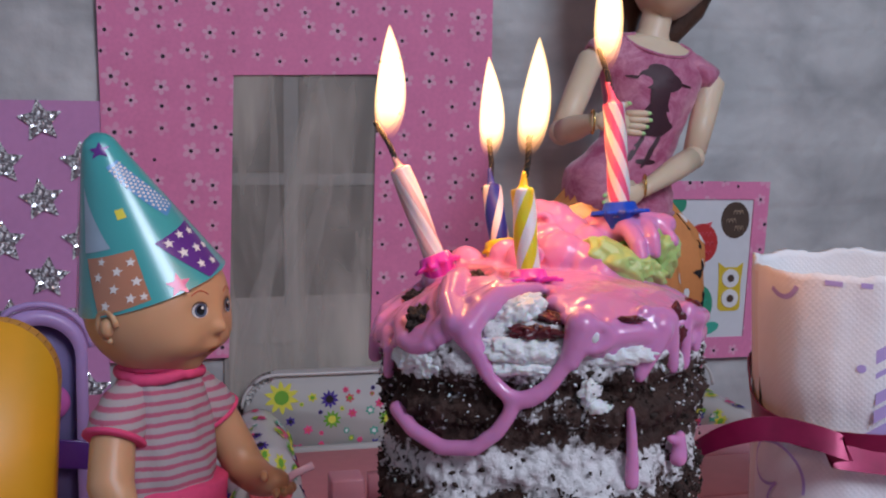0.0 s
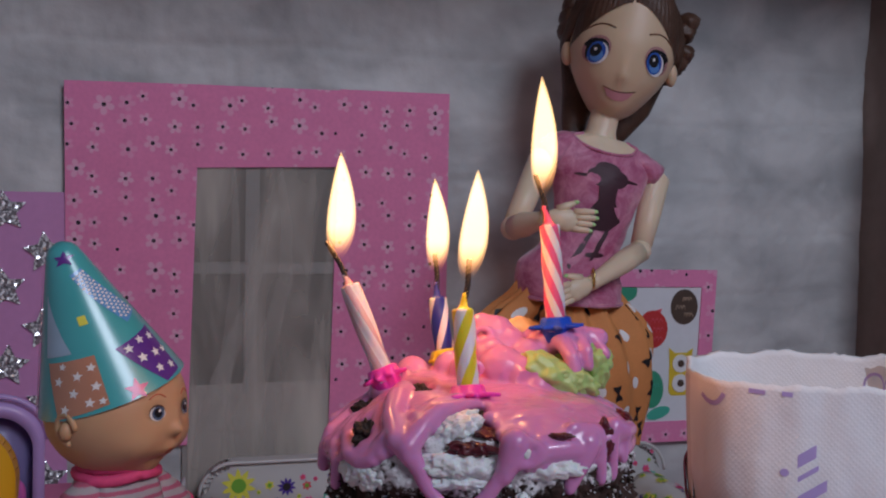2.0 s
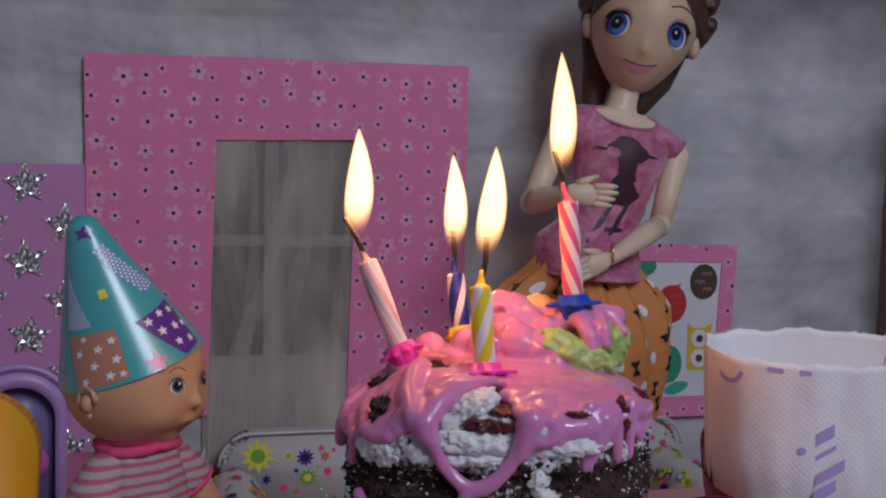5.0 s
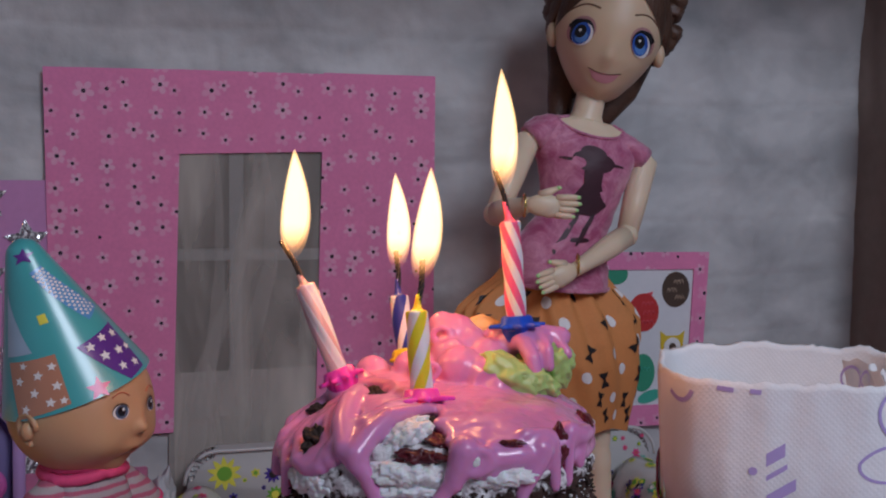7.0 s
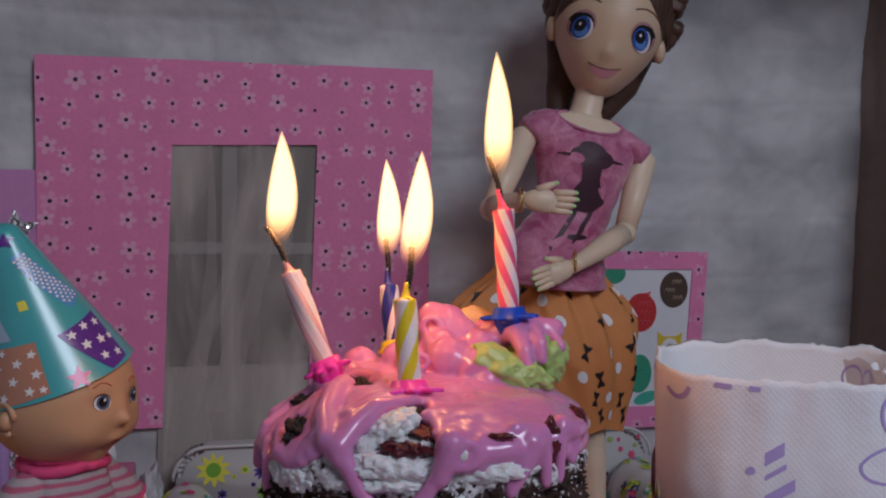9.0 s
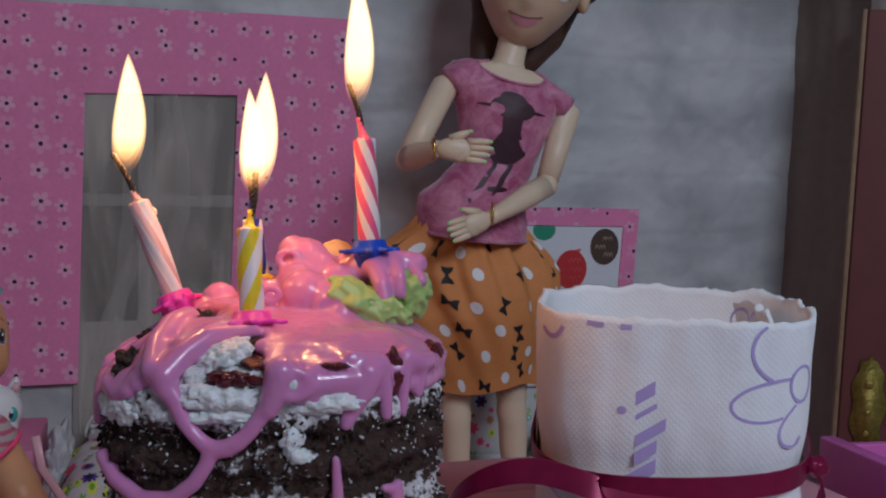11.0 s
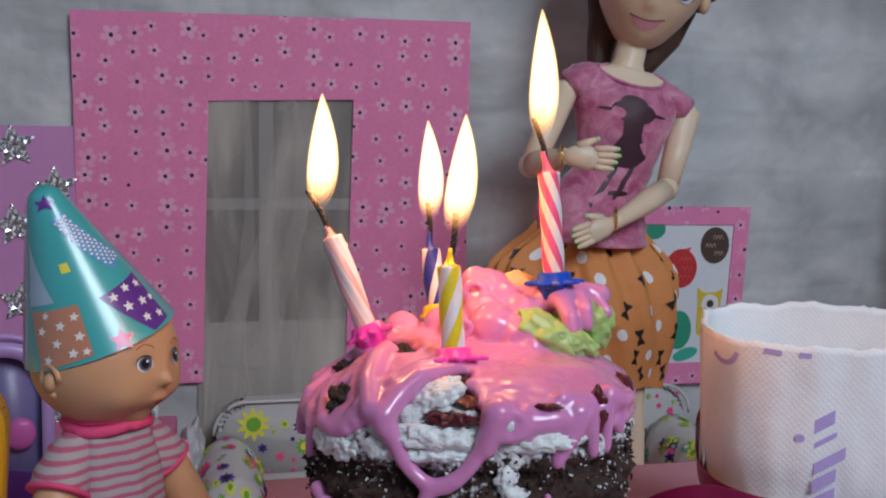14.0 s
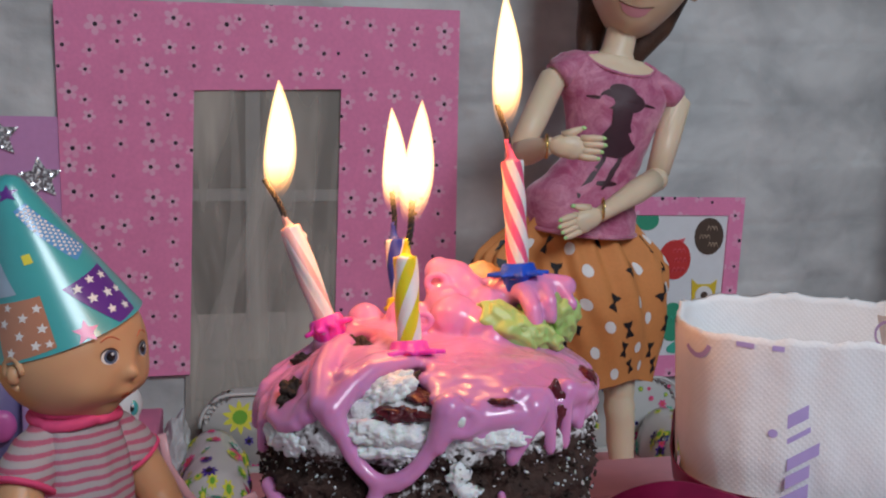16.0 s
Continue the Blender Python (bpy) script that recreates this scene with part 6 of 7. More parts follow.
lip = [(-0.0072, -0.0240), (-0.0034, -0.0248), (0.0002, -0.0250), (0.0038, -0.0248), (0.0076, -0.0240), (0.0054, -0.0274), (0.0028, -0.0290), (0.0002, -0.0294), (-0.0024, -0.0290), (-0.0050, -0.0274)]
patch(bm, lambda a, b: head_at(a, b, 0.0004), lip, LIP, 4)
tube(bm, [head_at(-0.0078 + 0.0160 * t, -0.0236 - 0.0018 * math.sin(math.pi * t), 0.0004) for t in (q / 12 for q in range(13))], 0.00030, 6, BROW)
# hair: front of the cap, drawn back from a parting
cols, rows = 72, 16
g = []
for i in range(cols + 1):
    u = -1 + 2 * i / cols
    low_line = 0.0172 - 0.021 * abs(u) ** 1.7
    strand = []
    for j in range(rows + 1):
        z = low_line + (0.0372 - low_line) * j / rows
        rx = 0.0268 * (math.sqrt(max(0.0, 1 - (z / 0.040) ** 2)) ** 0.8 if z > 0 else 1)
        strand.append(bm.verts.new(head_at(u * 0.985 * rx, z, (0.0017 + 0.0004 * math.sin(u * 70 + z * 120)) * min(1, 0.25 + j / 4) - 0.0012 * math.exp(-((u + 0.08) / 0.03) ** 2))))
    g.append(strand)
for la, lb in zip(g, g[1:]):
    for j in range(rows):
        bm.faces.new((la[j], lb[j], lb[j + 1], la[j + 1])).material_index = HAIR
# crown, back fall, side bun
for c, r, mm in (((0.0, 0.0085, 0.0105), (0.0300, 0.0280, 0.0335), None), ((-0.0215, 0.0080, 0.0130), (0.0085, 0.0150, 0.0220), Matrix.Rotation(radians(12), 4, "Y")), ((0.0225, 0.0080, 0.0120), (0.0085, 0.0150, 0.0220), Matrix.Rotation(radians(-12), 4, "Y"))):
    vs = ball(bm, (0, 0, 0), 1, HAIR, 40, 26)
    for v in vs:
        q = Vector((v.co.x * r[0], v.co.y * r[1], v.co.z * r[2]))
        w = math.atan2(q.x, -q.y)
        q *= 1 + 0.025 * math.sin(w * 40 + q.z * 200) * 0.6
        if mm is not None:
            q = mm @ q
        q += Vector(c)
        # the face stays free below the hairline
        line = 0.0200 - 0.018 * (q.x / 0.026) ** 2
        if q.z < line and abs(q.x) < 0.0300 and q.y < 0.004:
            q.y = 0.004 + 0.2 * (q.y - 0.004) * 0
        v.co = tilt @ q
for q in range(5):
    lump(bm, tilt @ Vector((0.0290 + 0.0034 * math.sin(q * 2.2), 0.010, 0.0020 + 0.0056 * q)), (0.0062, 0.0080, 0.0056), HAIR, 3, 0.22, 320, q)
for q in range(3):
    lump(bm, tilt @ Vector((-0.0275, 0.010, 0.0080 + 0.0070 * q)), (0.0060, 0.0085, 0.0064), HAIR, 3, 0.2, 320, 9 + q)
loft(bm, [(tilt @ Vector((-0.018, 0.018, 0.0)), 0.012, 0.008), (tilt @ Vector((-0.0145, 0.020, -0.020)), 0.0100, 0.007), ((0.1640, DY + 0.017, 0.2390), 0.0072, 0.0055), ((0.1625, DY + 0.017, 0.2260), 0.0050, 0.004), ((0.1610, DY + 0.017, 0.213), 0.0030, 0.003)], 16, HAIR)
loft(bm, [(tilt @ Vector((0.016, 0.018, -0.005)), 0.012, 0.008), (tilt @ Vector((0.013, 0.018, -0.022)), 0.0105, 0.007), ((0.1862, DY + 0.012, 0.2350), 0.0085, 0.006), ((0.1800, DY + 0.012, 0.2240), 0.0050, 0.004)], 16, HAIR)


def limb(pts, mi=SKIN):
    loft(bm, pts, 16, mi)


# arms: upper arm, elbow joint, forearm, hand with fingers
def arm(sh, el, wr, hand_dir, finger_up, palm):
    sh, el, wr = Vector(sh), Vector(el), Vector(wr)
    inner = Vector((math.copysign(0.006, 0.17 - sh.x), 0, 0.0045))
    limb([(sh + inner, 0.0040, 0.0040), (sh + inner * 0.5, 0.0054, 0.0054), (sh, 0.0064, 0.0064), (sh.lerp(el, 0.5), 0.0061, 0.0061), (sh.lerp(el, 0.92), 0.0053, 0.0053)])
    loft(bm, [(sh + inner * 2.8, 0.0016, 0.0040), (sh + inner * 1.9, 0.0054, 0.0078), (sh + inner * 1.2, 0.0066, 0.0086), (sh + inner * 0.8, 0.0069, 0.0088), (sh + inner * 0.35, 0.0071, 0.0089), (sh + inner * 0.45, 0.0050, 0.0060)], 24, SHIRT)
    ball(bm, sh + inner * 1.9, (0.0078, 0.0076, 0.0056), SHIRT, 18, 12)
    ball(bm, el, 0.0057, SKIN, 16, 12)
    limb([(el.lerp(wr, 0.04), 0.0055, 0.0055), (el.lerp(wr, 0.35), 0.0056, 0.0056), (el.lerp(wr, 0.9), 0.0036, 0.0036), (wr, 0.0034, 0.0034)])
    d = Vector(hand_dir).normalized()
    up = Vector(finger_up).normalized()
    turn = d.to_track_quat("X", "Z").to_matrix().to_4x4()
    ball(bm, wr + d * 0.0062, (0.0074, 0.0030, 0.0048), SKIN, 18, 12, turn)
    ball(bm, wr + d * 0.0090 - up * 0.0004, (0.0052, 0.0026, 0.0050), SKIN, 18, 12, turn)
    for q in range(4):
        s = wr + d * 0.0118 + up * (0.0034 - 0.0024 * q)
        e = s + d * (0.0105 - 0.0010 * abs(q - 1)) + up * (0.0005 - 0.0004 * q) + Vector((0, -0.0010 + 0.0006 * q, 0))
        limb([(s, 0.0016, 0.0016), (s.lerp(e, 0.35), 0.0015, 0.0015), (s.lerp(e, 0.5), 0.0016, 0.0016), (s.lerp(e, 0.9), 0.0011, 0.0011), (e, 0.0006, 0.0006)])
        ball(bm, s.lerp(e, 0.93) + Vector((0, -0.0005, 0)), (0.0012, 0.0007, 0.0009), NAIL, 8, 6, turn)
    s = wr + d * 0.0045 + up * 0.0040
    e = s + d * 0.0085 + up * 0.0040
    limb([(s, 0.0021, 0.0021), (s.lerp(e, 0.5), 0.0017, 0.0017), (e, 0.0008, 0.0008)])
    ball(bm, s.lerp(e, 0.92) + Vector((0, -0.0006, 0)), (0.0012, 0.0007, 0.0009), NAIL, 8, 6, turn)


arm((0.1385, DY - 0.002, 0.2150), (0.1140, 0.236, 0.1800), (0.1205, 0.212, 0.1838), (1.0, -0.25, -0.04), (0.1, 0, 1), None)
arm((0.2015, DY - 0.002, 0.2060), (0.1855, 0.250, 0.1700), (0.1505, 0.2310, 0.1545), (-1.0, -0.25, -0.30), (-0.3, 0, 1), None)
tube(bm, [Vector((0.1190 + 0.0012 * math.cos(w), 0.2130 + 0.0046 * math.cos(w), 0.1834 + 0.0048 * math.sin(w))) for w in (2 * math.pi * q / 20 for q in range(21))], 0.0006, 6, GOLD)
tube(bm, [Vector((0.1525 + 0.0014 * math.cos(w), 0.2325 + 0.0044 * math.cos(w), 0.1570 + 0.0046 * math.sin(w))) for w in (2 * math.pi * q / 20 for q in range(21))], 0.0006, 6, GOLD)
tagged(new("fashion_doll", mesh_of(bm, mats_doll)), "brown-haired doll in pink top and orange skirt before the wall", "doll")

# ---- the baby doll: one mesh ----
BX, BY, BZ = -0.0503, 0.120, 0.1222
FACE = Matrix.Translation((BX, BY, BZ)) @ Matrix.Rotation(radians(56), 4, "Z") @ Matrix.Rotation(radians(-3), 4, "X")
bm = bmesh.new()
mats_baby = [M[k] for k in ("baby_skin", "knit", "pink_collar", "white", "eye_grey", "eye_dark", "baby_lip", "hair")]
# swellings and hollows of the face: yaw, pitch, their spreads in degrees, height in metres
FEATURES = [(s * 34, -27, 19, 15, 0.0017) for s in (1, -1)] + [(s * 20, 1, 9, 7, -0.0011) for s in (1, -1)] + [(0, -60, 15, 10, 0.0016), (0, -15, 5.5, 5.5, 0.0028), (0, -4, 5, 9, 0.0007), (0, -33, 11, 6, 0.0017), (0, -34, 8, 1.6, -0.0007), (0, -45, 12, 3.5, -0.0006), (0, 32, 40, 18, 0.0008)]


def baby_at(a, b, out=0.0):
    """A place on the baby's head: yaw and pitch in degrees from the middle of the face."""
    a = (a + 180) % 360 - 180
    n = Vector((math.sin(radians(a)) * math.cos(radians(b)), -math.cos(radians(a)) * math.cos(radians(b)), math.sin(radians(b))))
    r = 1 / math.sqrt((n.x / 0.0202) ** 2 + (n.y / (0.0190 if n.y < 0 else 0.0212)) ** 2 + (n.z / (0.0205 if n.z > 0 else 0.0182)) ** 2)
    for ca, cb, sa, sb, h in FEATURES:
        q = ((a - ca) * math.cos(radians(b)) / sa) ** 2 + ((b - cb) / sb) ** 2
        if q < 9:
            r += h * math.exp(-q)
    return FACE @ (n * (r + out))


n, k_ = 120, 84
g = [[bm.verts.new(baby_at(360 * i / n, -89 + 178 * j / k_)) for i in range(n)] for j in range(k_ + 1)]
for la, lb in zip(g, g[1:]):
    for i in range(n):
        bm.faces.new((la[i], la[(i + 1) % n], lb[(i + 1) % n], lb[i]))
bm.faces.new(g[0])
bm.faces.new(g[-1])
for s in (1, -1):
    tube(bm, [baby_at(s * (97 + 9 * math.cos(w)), -7 + 12 * math.sin(w), 0.0001) for w in (radians(-100 + 20 * k) for k in range(15))], 0.0009, 8, 0)
    ball(bm, baby_at(s * 97, -8, 0.0), (0.0020, 0.0020, 0.0026), 0, 12, 8)
    ex, ey = s * 20.5, 0.5
    for lift, (o, mi) in enumerate(((circle(ex, ey + 0.8, 8.4, 6.8, 24), 7), (circle(ex, ey, 8.0, 6.0, 24), 3), (circle(ex + 0.8, ey + 0.2, 6.3, 5.8, 24), 4), (circle(ex + 0.8, ey + 0.4, 4.0, 4.0, 16), 5), (circle(ex + 2.6, ey + 2.2, 1.2, 1.3, 10), 3))):
        patch(bm, lambda a, b, L=lift: baby_at(a, b, 0.00022 + 0.00010 * L), o, mi, 3)
    tube(bm, [baby_at(s * (11 + 17 * t), 13 + 3.5 * math.sin(math.pi * t), 0.0) for t in (k / 8 for k in range(9))], 0.00022, 6, 6)
for o in ([(-8, -33), (-3.5, -30.5), (0, -31.5), (3.5, -30.5), (8, -33), (0, -34.2)], [(-6.5, -34.6), (0, -35.4), (6.5, -34.6), (3.5, -38.5), (-3.5, -38.5)]):
    patch(bm, lambda a, b: baby_at(a, b, 0.00025), o, 6, 3)
# neck, collar, shirt, arms, legs
tw = Matrix.Translation((BX - 0.0005, BY + 0.001, -0.0020)) @ Matrix.Rotation(radians(42), 4, "Z") @ Matrix.Diagonal((0.92, 0.92, 1.0, 1))
T = lambda x, y, z: tw @ Vector((x, y, z))


def shirt_at(w, z, out=0.0):
    """A place on the shirt's body: bearing in radians, height; gathered a little, with creases."""
    z = min(z, 0.1075)
    keys = ((0.068, 0.0178, 0.0142), (0.078, 0.0180, 0.0150), (0.088, 0.0176, 0.0142), (0.096, 0.0168, 0.0128), (0.1015, 0.0150, 0.0118), (0.1055, 0.0122, 0.0112), (0.1075, 0.0112, 0.0106))
    for a, b in zip(keys, keys[1:]):
        if a[0] <= z <= b[0]:
            t = (z - a[0]) / (b[0] - a[0])
            rx, ry = a[1] + (b[1] - a[1]) * t, a[2] + (b[2] - a[2]) * t
            break
    f_ = 0.0009 * noise.noise((math.sin(w) * 2.5, math.cos(w) * 2.5, z * 90)) + 0.0005 * math.sin(w * 9 + z * 150) + out
    return T((rx + f_) * math.sin(w), -(ry + f_) * math.cos(w), z)


n, k_ = 90, 44
g = [[bm.verts.new(shirt_at(2 * math.pi * i / n, 0.068 + 0.0395 * j / k_)) for i in range(n)] for j in range(k_ + 1)]
for la, lb in zip(g, g[1:]):
    for i in range(n):
        bm.faces.new((la[i], la[(i + 1) % n], lb[(i + 1) % n], lb[i])).material_index = 1
loft(bm, [(T(0, 0, 0.098), 0.0095, 0.0095), (T(0, 0, 0.112), 0.010, 0.010)], 24, 0)
tube(bm, [T(0.0122 * math.cos(w), 0.0118 * math.sin(w), 0.1062 + 0.0006 * math.sin(3 * w)) for w in (2 * math.pi * k / 40 for k in range(41))], 0.0018, 10, 2)
tube(bm, [T(0.0113 * math.cos(w), 0.0109 * math.sin(w), 0.1084 + 0.0005 * math.sin(2 * w)) for w in (2 * math.pi * k / 40 for k in range(41))], 0.0015, 10, 2)
loft(bm, [(T(0, 0, 0.050), 0.0150, 0.0130), (T(0, 0, 0.060), 0.0178, 0.0150), (T(0, 0, 0.070), 0.0184, 0.0152), (T(0, 0, 0.0745), 0.0187, 0.0157), (T(0, 0, 0.0752), 0.0178, 0.0148)], 36, 2)
for s in (1, -1):
    rings = []
    for k in range(11):
        t = k / 10
        rings.append((T(s * (0.0090 + 0.0100 * t), -0.0025 * t * t, 0.1000 - 0.0030 * t - 0.0065 * t * t), 0.0062 + 0.0020 * t + 0.0003 * math.sin(k * 1.9), 0.0070 + 0.0020 * t + 0.0003 * math.cos(k * 2.3)))
    loft(bm, rings, 26, 1)
    axis_ = (rings[-1][0] - rings[-2][0]).normalized()
    loft(bm, [(rings[-1][0] - axis_ * 0.0004, 0.0085, 0.0093), (rings[-1][0] + axis_ * 0.0006, 0.0086, 0.0094), (rings[-1][0] + axis_ * 0.0010, 0.0078, 0.0086)], 26, 2)
    loft(bm, [(T(s * 0.0165, -0.0015, 0.0940), 0.0056, 0.0058), (T(s * 0.0205, -0.0035, 0.0890), 0.0060, 0.0062), (T(s * 0.0240, -0.0070, 0.0800), 0.0061, 0.0063), (T(s * 0.0250, -0.0115, 0.0735), 0.0058, 0.0060), (T(s * 0.0236, -0.0190, 0.0720), 0.0050, 0.0052), (T(s * 0.0215, -0.0245, 0.0728), 0.0043, 0.0045), (T(s * 0.0205, -0.0275, 0.0735), 0.0048, 0.0040), (T(s * 0.0198, -0.0310, 0.0738), 0.0040, 0.0034), (T(s * 0.0195, -0.0332, 0.0736), 0.0016, 0.0016)], 20, 0)
    for q in range(4):
        ball(bm, T(s * (0.0172 + 0.0024 * q), -0.0325 - 0.0010 * (1 if q in (1, 2) else 0), 0.0718), (0.0013, 0.0026, 0.0014), 0, 10, 8)
    ball(bm, T(s * 0.0160, -0.0285, 0.0762), (0.0014, 0.0030, 0.0016), 0, 10, 8)
    loft(bm, [(T(s * 0.0085, 0, 0.060), 0.0085, 0.0095), (T(s * 0.0095, -0.001, 0.030), 0.0078, 0.0080), (T(s * 0.0098, 0, 0.012), 0.0062, 0.0064), (T(s * 0.0098, -0.002, 0.0025), 0.0066, 0.0085)], 18, 0)
    ball(bm, T(s * 0.0100, -0.009, 0.0062), (0.0062, 0.0095, 0.0042), 0, 14, 10)
tagged(new("baby_doll", mesh_of(bm, mats_baby)), "small bald baby doll in a pink striped knit shirt", "doll")

# ---- party hat on the baby doll ----
HAT = Matrix.Translation((BX - 0.0018, BY + 0.0005, BZ + 0.0062)) @ Matrix.Rotation(radians(-19), 4, "Y") @ Matrix.Rotation(radians(7), 4, "X") @ Matrix.Rotation(radians(8), 4, "Z")
HH, HR = 0.0455, 0.0212
hat = thing("party_hat", None, None, "shiny teal patchwork card party hat with stars and dots", "hat", m=HAT)


def hat_at(w, t, out=0.0):
    """A place on the cone: bearing in degrees, share of the height; the tip is blunt."""
    r = HR * (1 - t) + 0.0034 * t
    if t > 0.94:
        r *= math.sqrt(max(0.05, 1 - ((t - 0.94) / 0.062) ** 2))
    r += out + 0.00025 * math.sin(radians(3 * w + 40)) * (1 - t)
    return Vector((r * math.sin(radians(w)), -r * math.cos(radians(w)), HH * t))


bm = bmesh.new()
for s in (0.0, -0.0005):
    loops = [[bm.verts.new(hat_at(360 * k / 72, j / 48, s)) for k in range(72)] for j in range(49)]
    for la, lb in zip(loops, loops[1:]):
        for k in range(72):
            bm.faces.new((la[k], la[(k + 1) % 72], lb[(k + 1) % 72], lb[k]))
    bm.faces.new(loops[-1])
part("cone", bm, M["hat_teal"], hat)
bm = bmesh.new()
for s in (0.00012, 0.0006):
    loops = [[bm.verts.new(hat_at(-104 + 9 * k / 6, j / 24 * 0.93, s)) for k in range(7)] for j in range(25)]
    for la, lb in zip(loops, loops[1:]):
        for k in range(6):
            bm.faces.new((la[k], la[k + 1], lb[k + 1], lb[k]))
part("seam", bm, M["hat_teal"], hat, "overlapping glued card seam")


def hat_patch(name, o, key, lift, rings=6):
    bm = bmesh.new()
    patch(bm, lambda a, b: hat_at(a, b, lift), o, 0, rings)
    part(name, bm, M[key], hat)


def dense(o, n=6):
    out = []
    for (a, b), (c, d) in zip(o, o[1:] + o[:1]):
        out += [(a + (c - a) * k / n, b + (d - b) * k / n) for k in range(n)]
    return out


hat_patch("purple_patch", dense([(12, 0.31), (66, 0.35), (62, 0.03), (40, 0.01)]), "hat_purple", 0.00022)
hat_patch("tan_patch", dense([(-52, 0.01), (-8, 0.03), (-8, 0.32), (-62, 0.33)]), "hat_brown", 0.00022)
hat_patch("blue_patch", dense([(-6, 0.80), (24, 0.82), (72, 0.47), (42, 0.42)]), "hat_blue", 0.00018)
hat_patch("white_patch", dense([(-66, 0.36), (-30, 0.36), (-44, 0.52), (-64, 0.72)]), "hat_pale", 0.00016)
hat_patch("yellow_spot", dense([(-14, 0.50), (-3, 0.50), (-4, 0.555), (-15, 0.555)]), "lemon", 0.0002)
for w, t, r in ((24, 0.28, 1), (40, 0.30, 1), (56, 0.29, 1), (32, 0.20, 1.1), (48, 0.19, 1.1), (41, 0.10, 1), (55, 0.08, 1), (60, 0.18, 0.9), (-44, 0.06, 1), (-22, 0.07, 1), (-34, 0.14, 1), (-14, 0.15, 1), (-48, 0.22, 1), (-28, 0.23, 1), (-14, 0.26, 0.9), (-42, 0.30, 0.8), (-12, 0.06, 0.8)):
    hat_patch("printed_star", [(w + (a - w) * 4.4 * r / (1 - 0.8 * t), t + (b - t) * 0.030 * r) for a, b in star(w, t, 1.0, turn=0.3)], "white", 0.00045, 1)
bm = bmesh.new()
for i in range(9):
    for j in range(7):
        u, v = (i + 0.5 + 0.5 * (j % 2)) / 9.6, (j + 0.6) / 7.2
        w = -4 + 46 * u + 27 * v
        t = 0.79 - 0.36 * u + 0.03 * v
        patch(bm, lambda a, b: hat_at(a, b, 0.0004), circle(w, t, 1.5 / (1 - 0.7 * t), 0.0075, 8), 0, 1)
tagged(part("printed_dot", bm, M["white"], hat, "small white printed dots"), kind="stuff")
hat_patch("pink_star", [(14 + (a - 10) * 10, 0.05 + (b - 0.05) * 0.07) for a, b in star(10, 0.05, 1.0, turn=0.2)], "hat_pink", 0.0003, 2)
hat_patch("violet_star", [(-6 + (a + 14) * 34, 0.90 + (b - 0.91) * 0.050) for a, b in star(-14, 0.91, 1.0, turn=0.2)], "hat_purple", 0.0003, 2)

# ---- pink drawer box with a white toy cat's head on it ----
pbox = thing("pink_box", None, None, "dusky pink card drawer box standing by the wall", "box", m=pose(0, 0, 0))
bm = bmesh.new()
box(bm, -0.125, -0.0395, 0.262, 0.325, 0.0, 0.0535, 0.0012)
part("body", bm, M["box_pink"], pbox)
for z0, z1 in ((0.003, 0.025), (0.028, 0.0505)):
    bm = bmesh.new()
    box(bm, -0.121, -0.0425, 0.2600, 0.2625, z0, z1, 0.0008)
    part("drawer", bm, M["box_pink"], pbox)
bm = bmesh.new()
lump(bm, (-0.0325, 0.300, 0.027), (0.0072, 0.012, 0.0270), amp=0.34, freq=150, sub=5, seed=40)
thing("satin_cloth", bm, M["foil_grey"], "crumpled grey satin cloth beside the pink box", "cloth", m=pose(0, 0, 0))

bm = bmesh.new()
CT = Matrix.Translation((-0.0585, 0.284, 0.0662)) @ Matrix.Rotation(radians(16), 4, "Z")
ball(bm, CT @ Vector((0, 0, 0)), (0.0125, 0.0095, 0.0120), 0, 30, 20)
ball(bm, CT @ Vector((0, -0.002, -0.006)), (0.0105, 0.0090, 0.0066), 0, 24, 14)
for s in (1, -1):
    loft(bm, [(CT @ Vector((s * 0.0085, 0.001, 0.0070)), 0.0036, 0.0022), (CT @ Vector((s * 0.0100, 0.001, 0.0125)), 0.0016, 0.0012), (CT @ Vector((s * 0.0103, 0.001, 0.0142)), 0.0004, 0.0004)], 12, 0)
    loft(bm, [(CT @ Vector((s * 0.0090, -0.0016, 0.0085)), 0.0020, 0.0006), (CT @ Vector((s * 0.0100, -0.0008, 0.0122)), 0.0008, 0.0004)], 10, 3)
    for lift, (r, mi) in enumerate(((0.0036, 1), (0.0031, 4), (0.0019, 2), (0.0007, 0))):
        dx, dz = (0.0009, 0.0012) if lift == 3 else (0, 0)
        c = CT @ Vector((s * 0.0058 + dx, -0.0078 - 0.0003 * lift, -0.0005 + dz))
        ball(bm, c, (r, 0.0009, r * 1.1), mi, 18, 8)
ball(bm, CT @ Vector((0.0022, -0.0093, -0.0085)), (0.0034, 0.0016, 0.0026), 2, 14, 8)
ball(bm, CT @ Vector((-0.0005, -0.0086, 0.0065)), (0.0016, 0.0008, 0.0020), 5, 12, 8)
thing("toy_cat_head", bm, [M["white"], M["teal"], M["black"], M["ribbon_pale"], M["hat_teal"], M["lemon"]], "glossy white toy cat head with teal eyes, on the pink box", "toy")

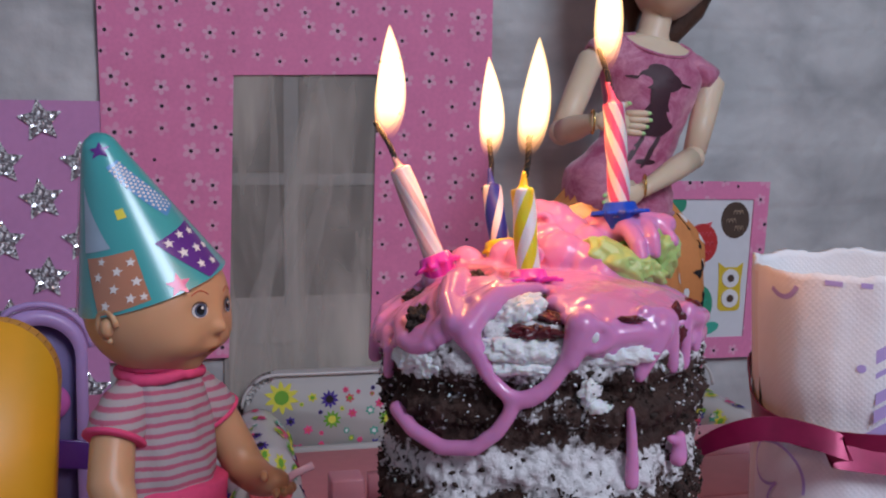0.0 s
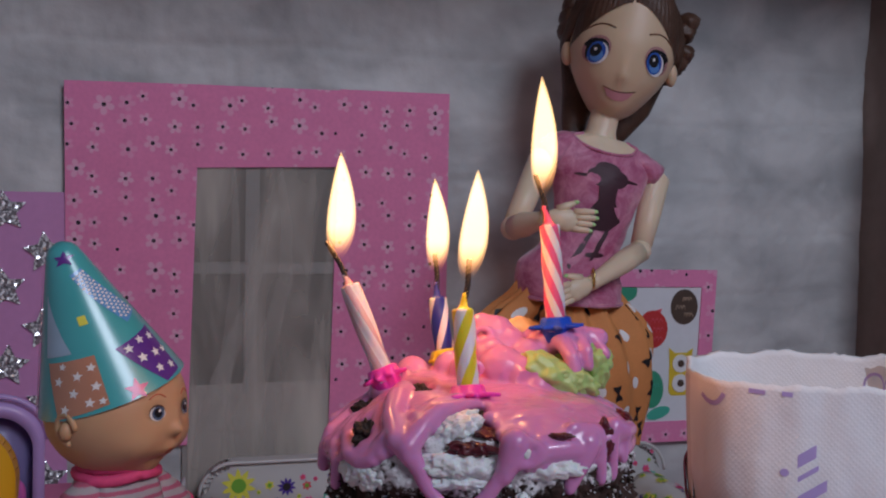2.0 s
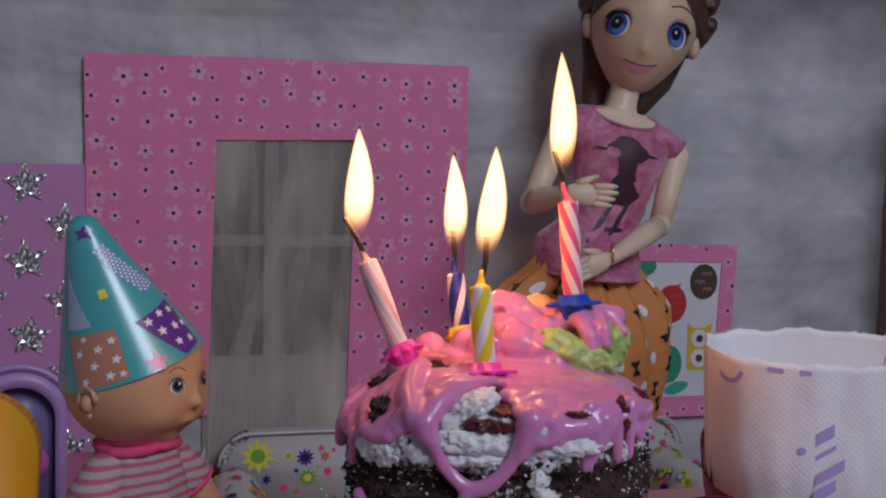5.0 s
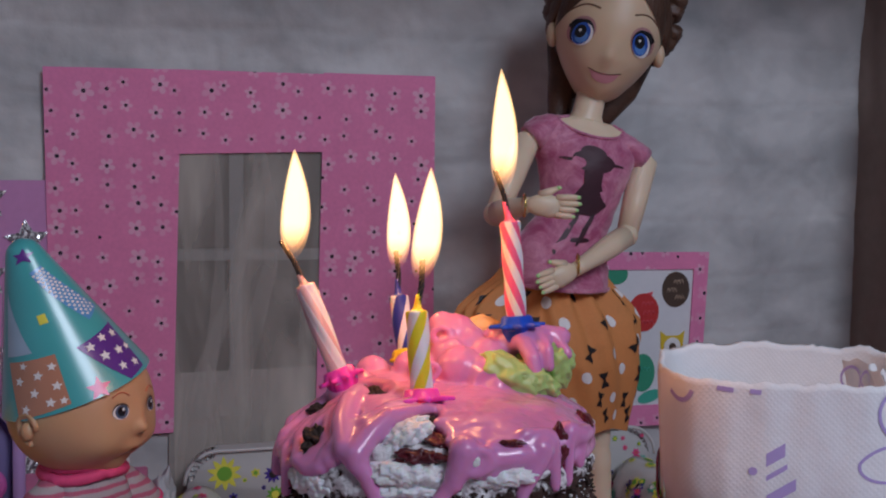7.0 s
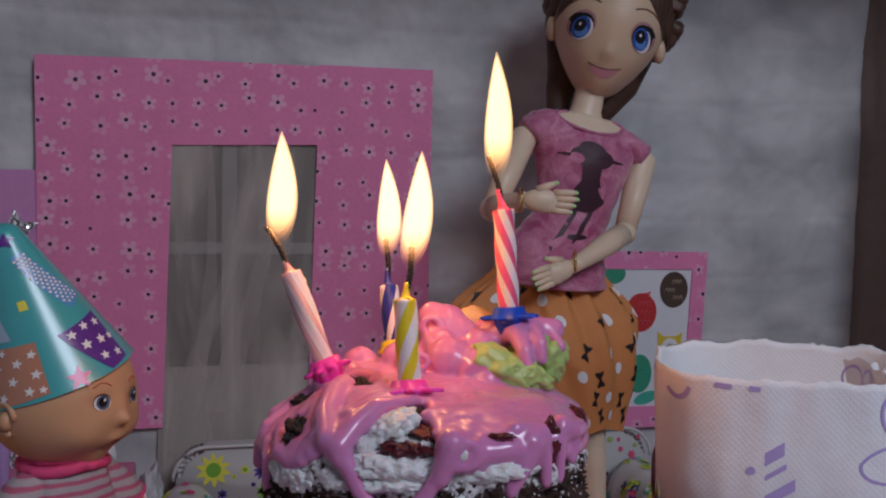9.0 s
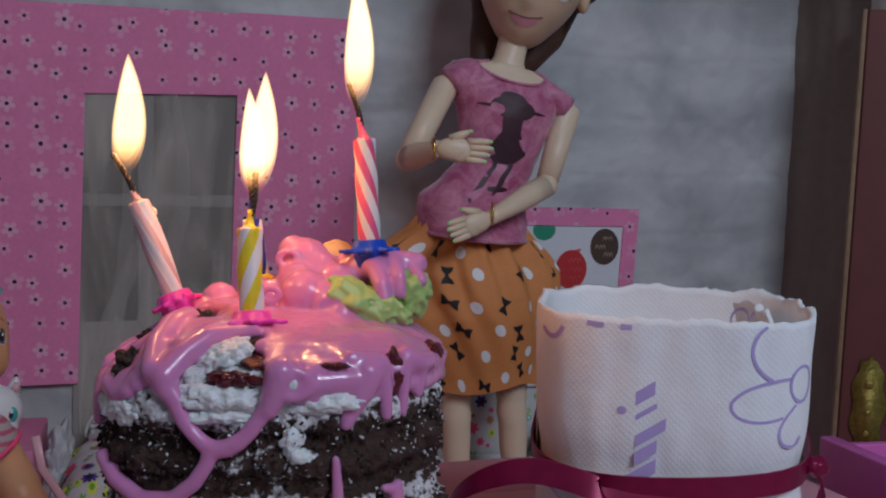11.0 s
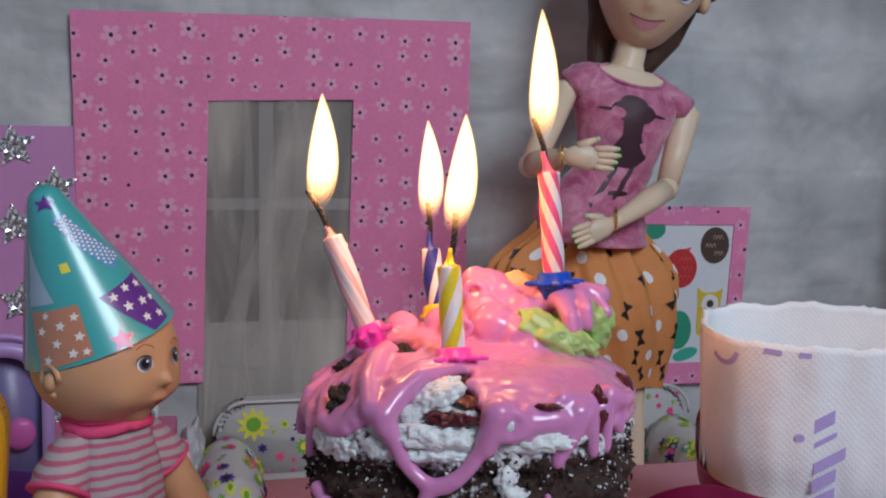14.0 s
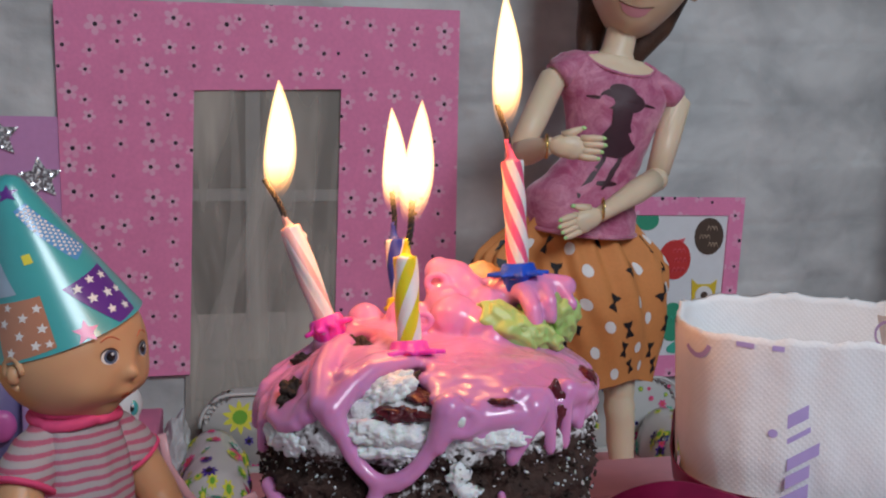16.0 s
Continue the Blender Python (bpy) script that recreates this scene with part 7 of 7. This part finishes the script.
# ---- lilac toy with an arched opening, and an orange slab before it ----
toy = thing("lilac_toy_house", None, None, "lilac plastic toy house with an arched violet opening", "toy", m=Matrix.Translation((-0.1055, 0.256, 0)) @ Matrix.Rotation(radians(6), 4, "Z"))
arch = [(-0.019, 0.0), (0.019, 0.0)] + [(0.019 * math.cos(w), 0.088 + 0.017 * math.sin(w)) for w in (math.pi * k / 16 for k in range(17))]
hole = [(-0.0145, 0.0), (0.0145, 0.0)] + [(0.0145 * math.cos(w), 0.085 + 0.014 * math.sin(w)) for w in (math.pi * k / 16 for k in range(17))]
bm = bmesh.new()
a = [bm.verts.new((x, -0.005, z)) for x, z in arch]
b = [bm.verts.new((x, -0.005, z)) for x, z in hole]
c = [bm.verts.new((x, 0.005, z)) for x, z in arch]
d = [bm.verts.new((x, 0.005, z)) for x, z in hole]
n = len(a)
for i in range(1, n):
    j = (i + 1) % n
    for q in ((a[i], a[j], b[j], b[i]), (c[i], d[i], d[j], c[j]), (a[i], c[i], c[j], a[j]), (b[i], b[j], d[j], d[i])):
        bm.faces.new(q)
part("arch", bm, M["lilac_plastic"], toy)
bm = bmesh.new()
slab(bm, hole, 0.0020, 0.0035)
part("backing", bm, M["violet_plastic"], toy, "dusky violet backing")
bm = bmesh.new()
tube(bm, [(0.0205 * math.cos(w), -0.0045, 0.089 + 0.0185 * math.sin(w)) for w in (math.pi * k / 20 for k in range(21))], 0.0013, 8)
part("moulding", bm, M["lilac_plastic"], toy)
bm = bmesh.new()
lump(bm, (0.006, -0.001, 0.066), (0.0062, 0.0030, 0.0068), amp=0.05)
part("pink_ball", bm, M["bright_pink"], toy, "bright pink plastic ball")
bm = bmesh.new()
box(bm, -0.006, 0.013, -0.0060, -0.0045, 0.040, 0.052, 0.0006, m=Matrix.Rotation(radians(8), 4, "Y"))
part("dark_tray", bm, M["hat_purple"], toy, "small dark tray")

bm = bmesh.new()
slab(bm, round_rect(-0.024, 0.024, 0.0, 0.120, 0.018, 10, (1, 1, 0, 0)), -0.004, 0.004)
bmesh.ops.bevel(bm, geom=bm.edges[:], offset=0.0015, segments=3, affect="EDGES")
thing("orange_panel", bm, M["orange_plastic"], "round-topped orange plastic panel standing on edge", "toy", m=Matrix.Translation((-0.1080, 0.128, 0)) @ Matrix.Rotation(radians(3), 4, "Y"))

# ---- pink plastic stool at the right ----
stool = thing("pink_stool", None, None, "small pink plastic toy chair standing on the floor", "chair", m=pose(0.310, 0.150, 0, 0, 0, -6))
bm = bmesh.new()
box(bm, -0.026, 0.026, -0.022, 0.022, 0.040, 0.046, 0.0015)
part("seat", bm, M["bright_pink"], stool)
bm = bmesh.new()
box(bm, -0.027, -0.0195, -0.023, 0.023, 0.030, 0.0635, 0.0012)
part("armrest", bm, M["bright_pink"], stool)
bm = bmesh.new()
box(bm, -0.0195, 0.026, 0.018, 0.0225, 0.040, 0.0605, 0.0012)
part("backrest", bm, M["bright_pink"], stool)
for x in (-0.0225, 0.0225):
    for y in (-0.018, 0.018):
        bm = bmesh.new()
        box(bm, x - 0.0032, x + 0.0032, y - 0.0032, y + 0.0032, 0.0, 0.0405, 0.0008)
        part("leg", bm, M["bright_pink"], stool)
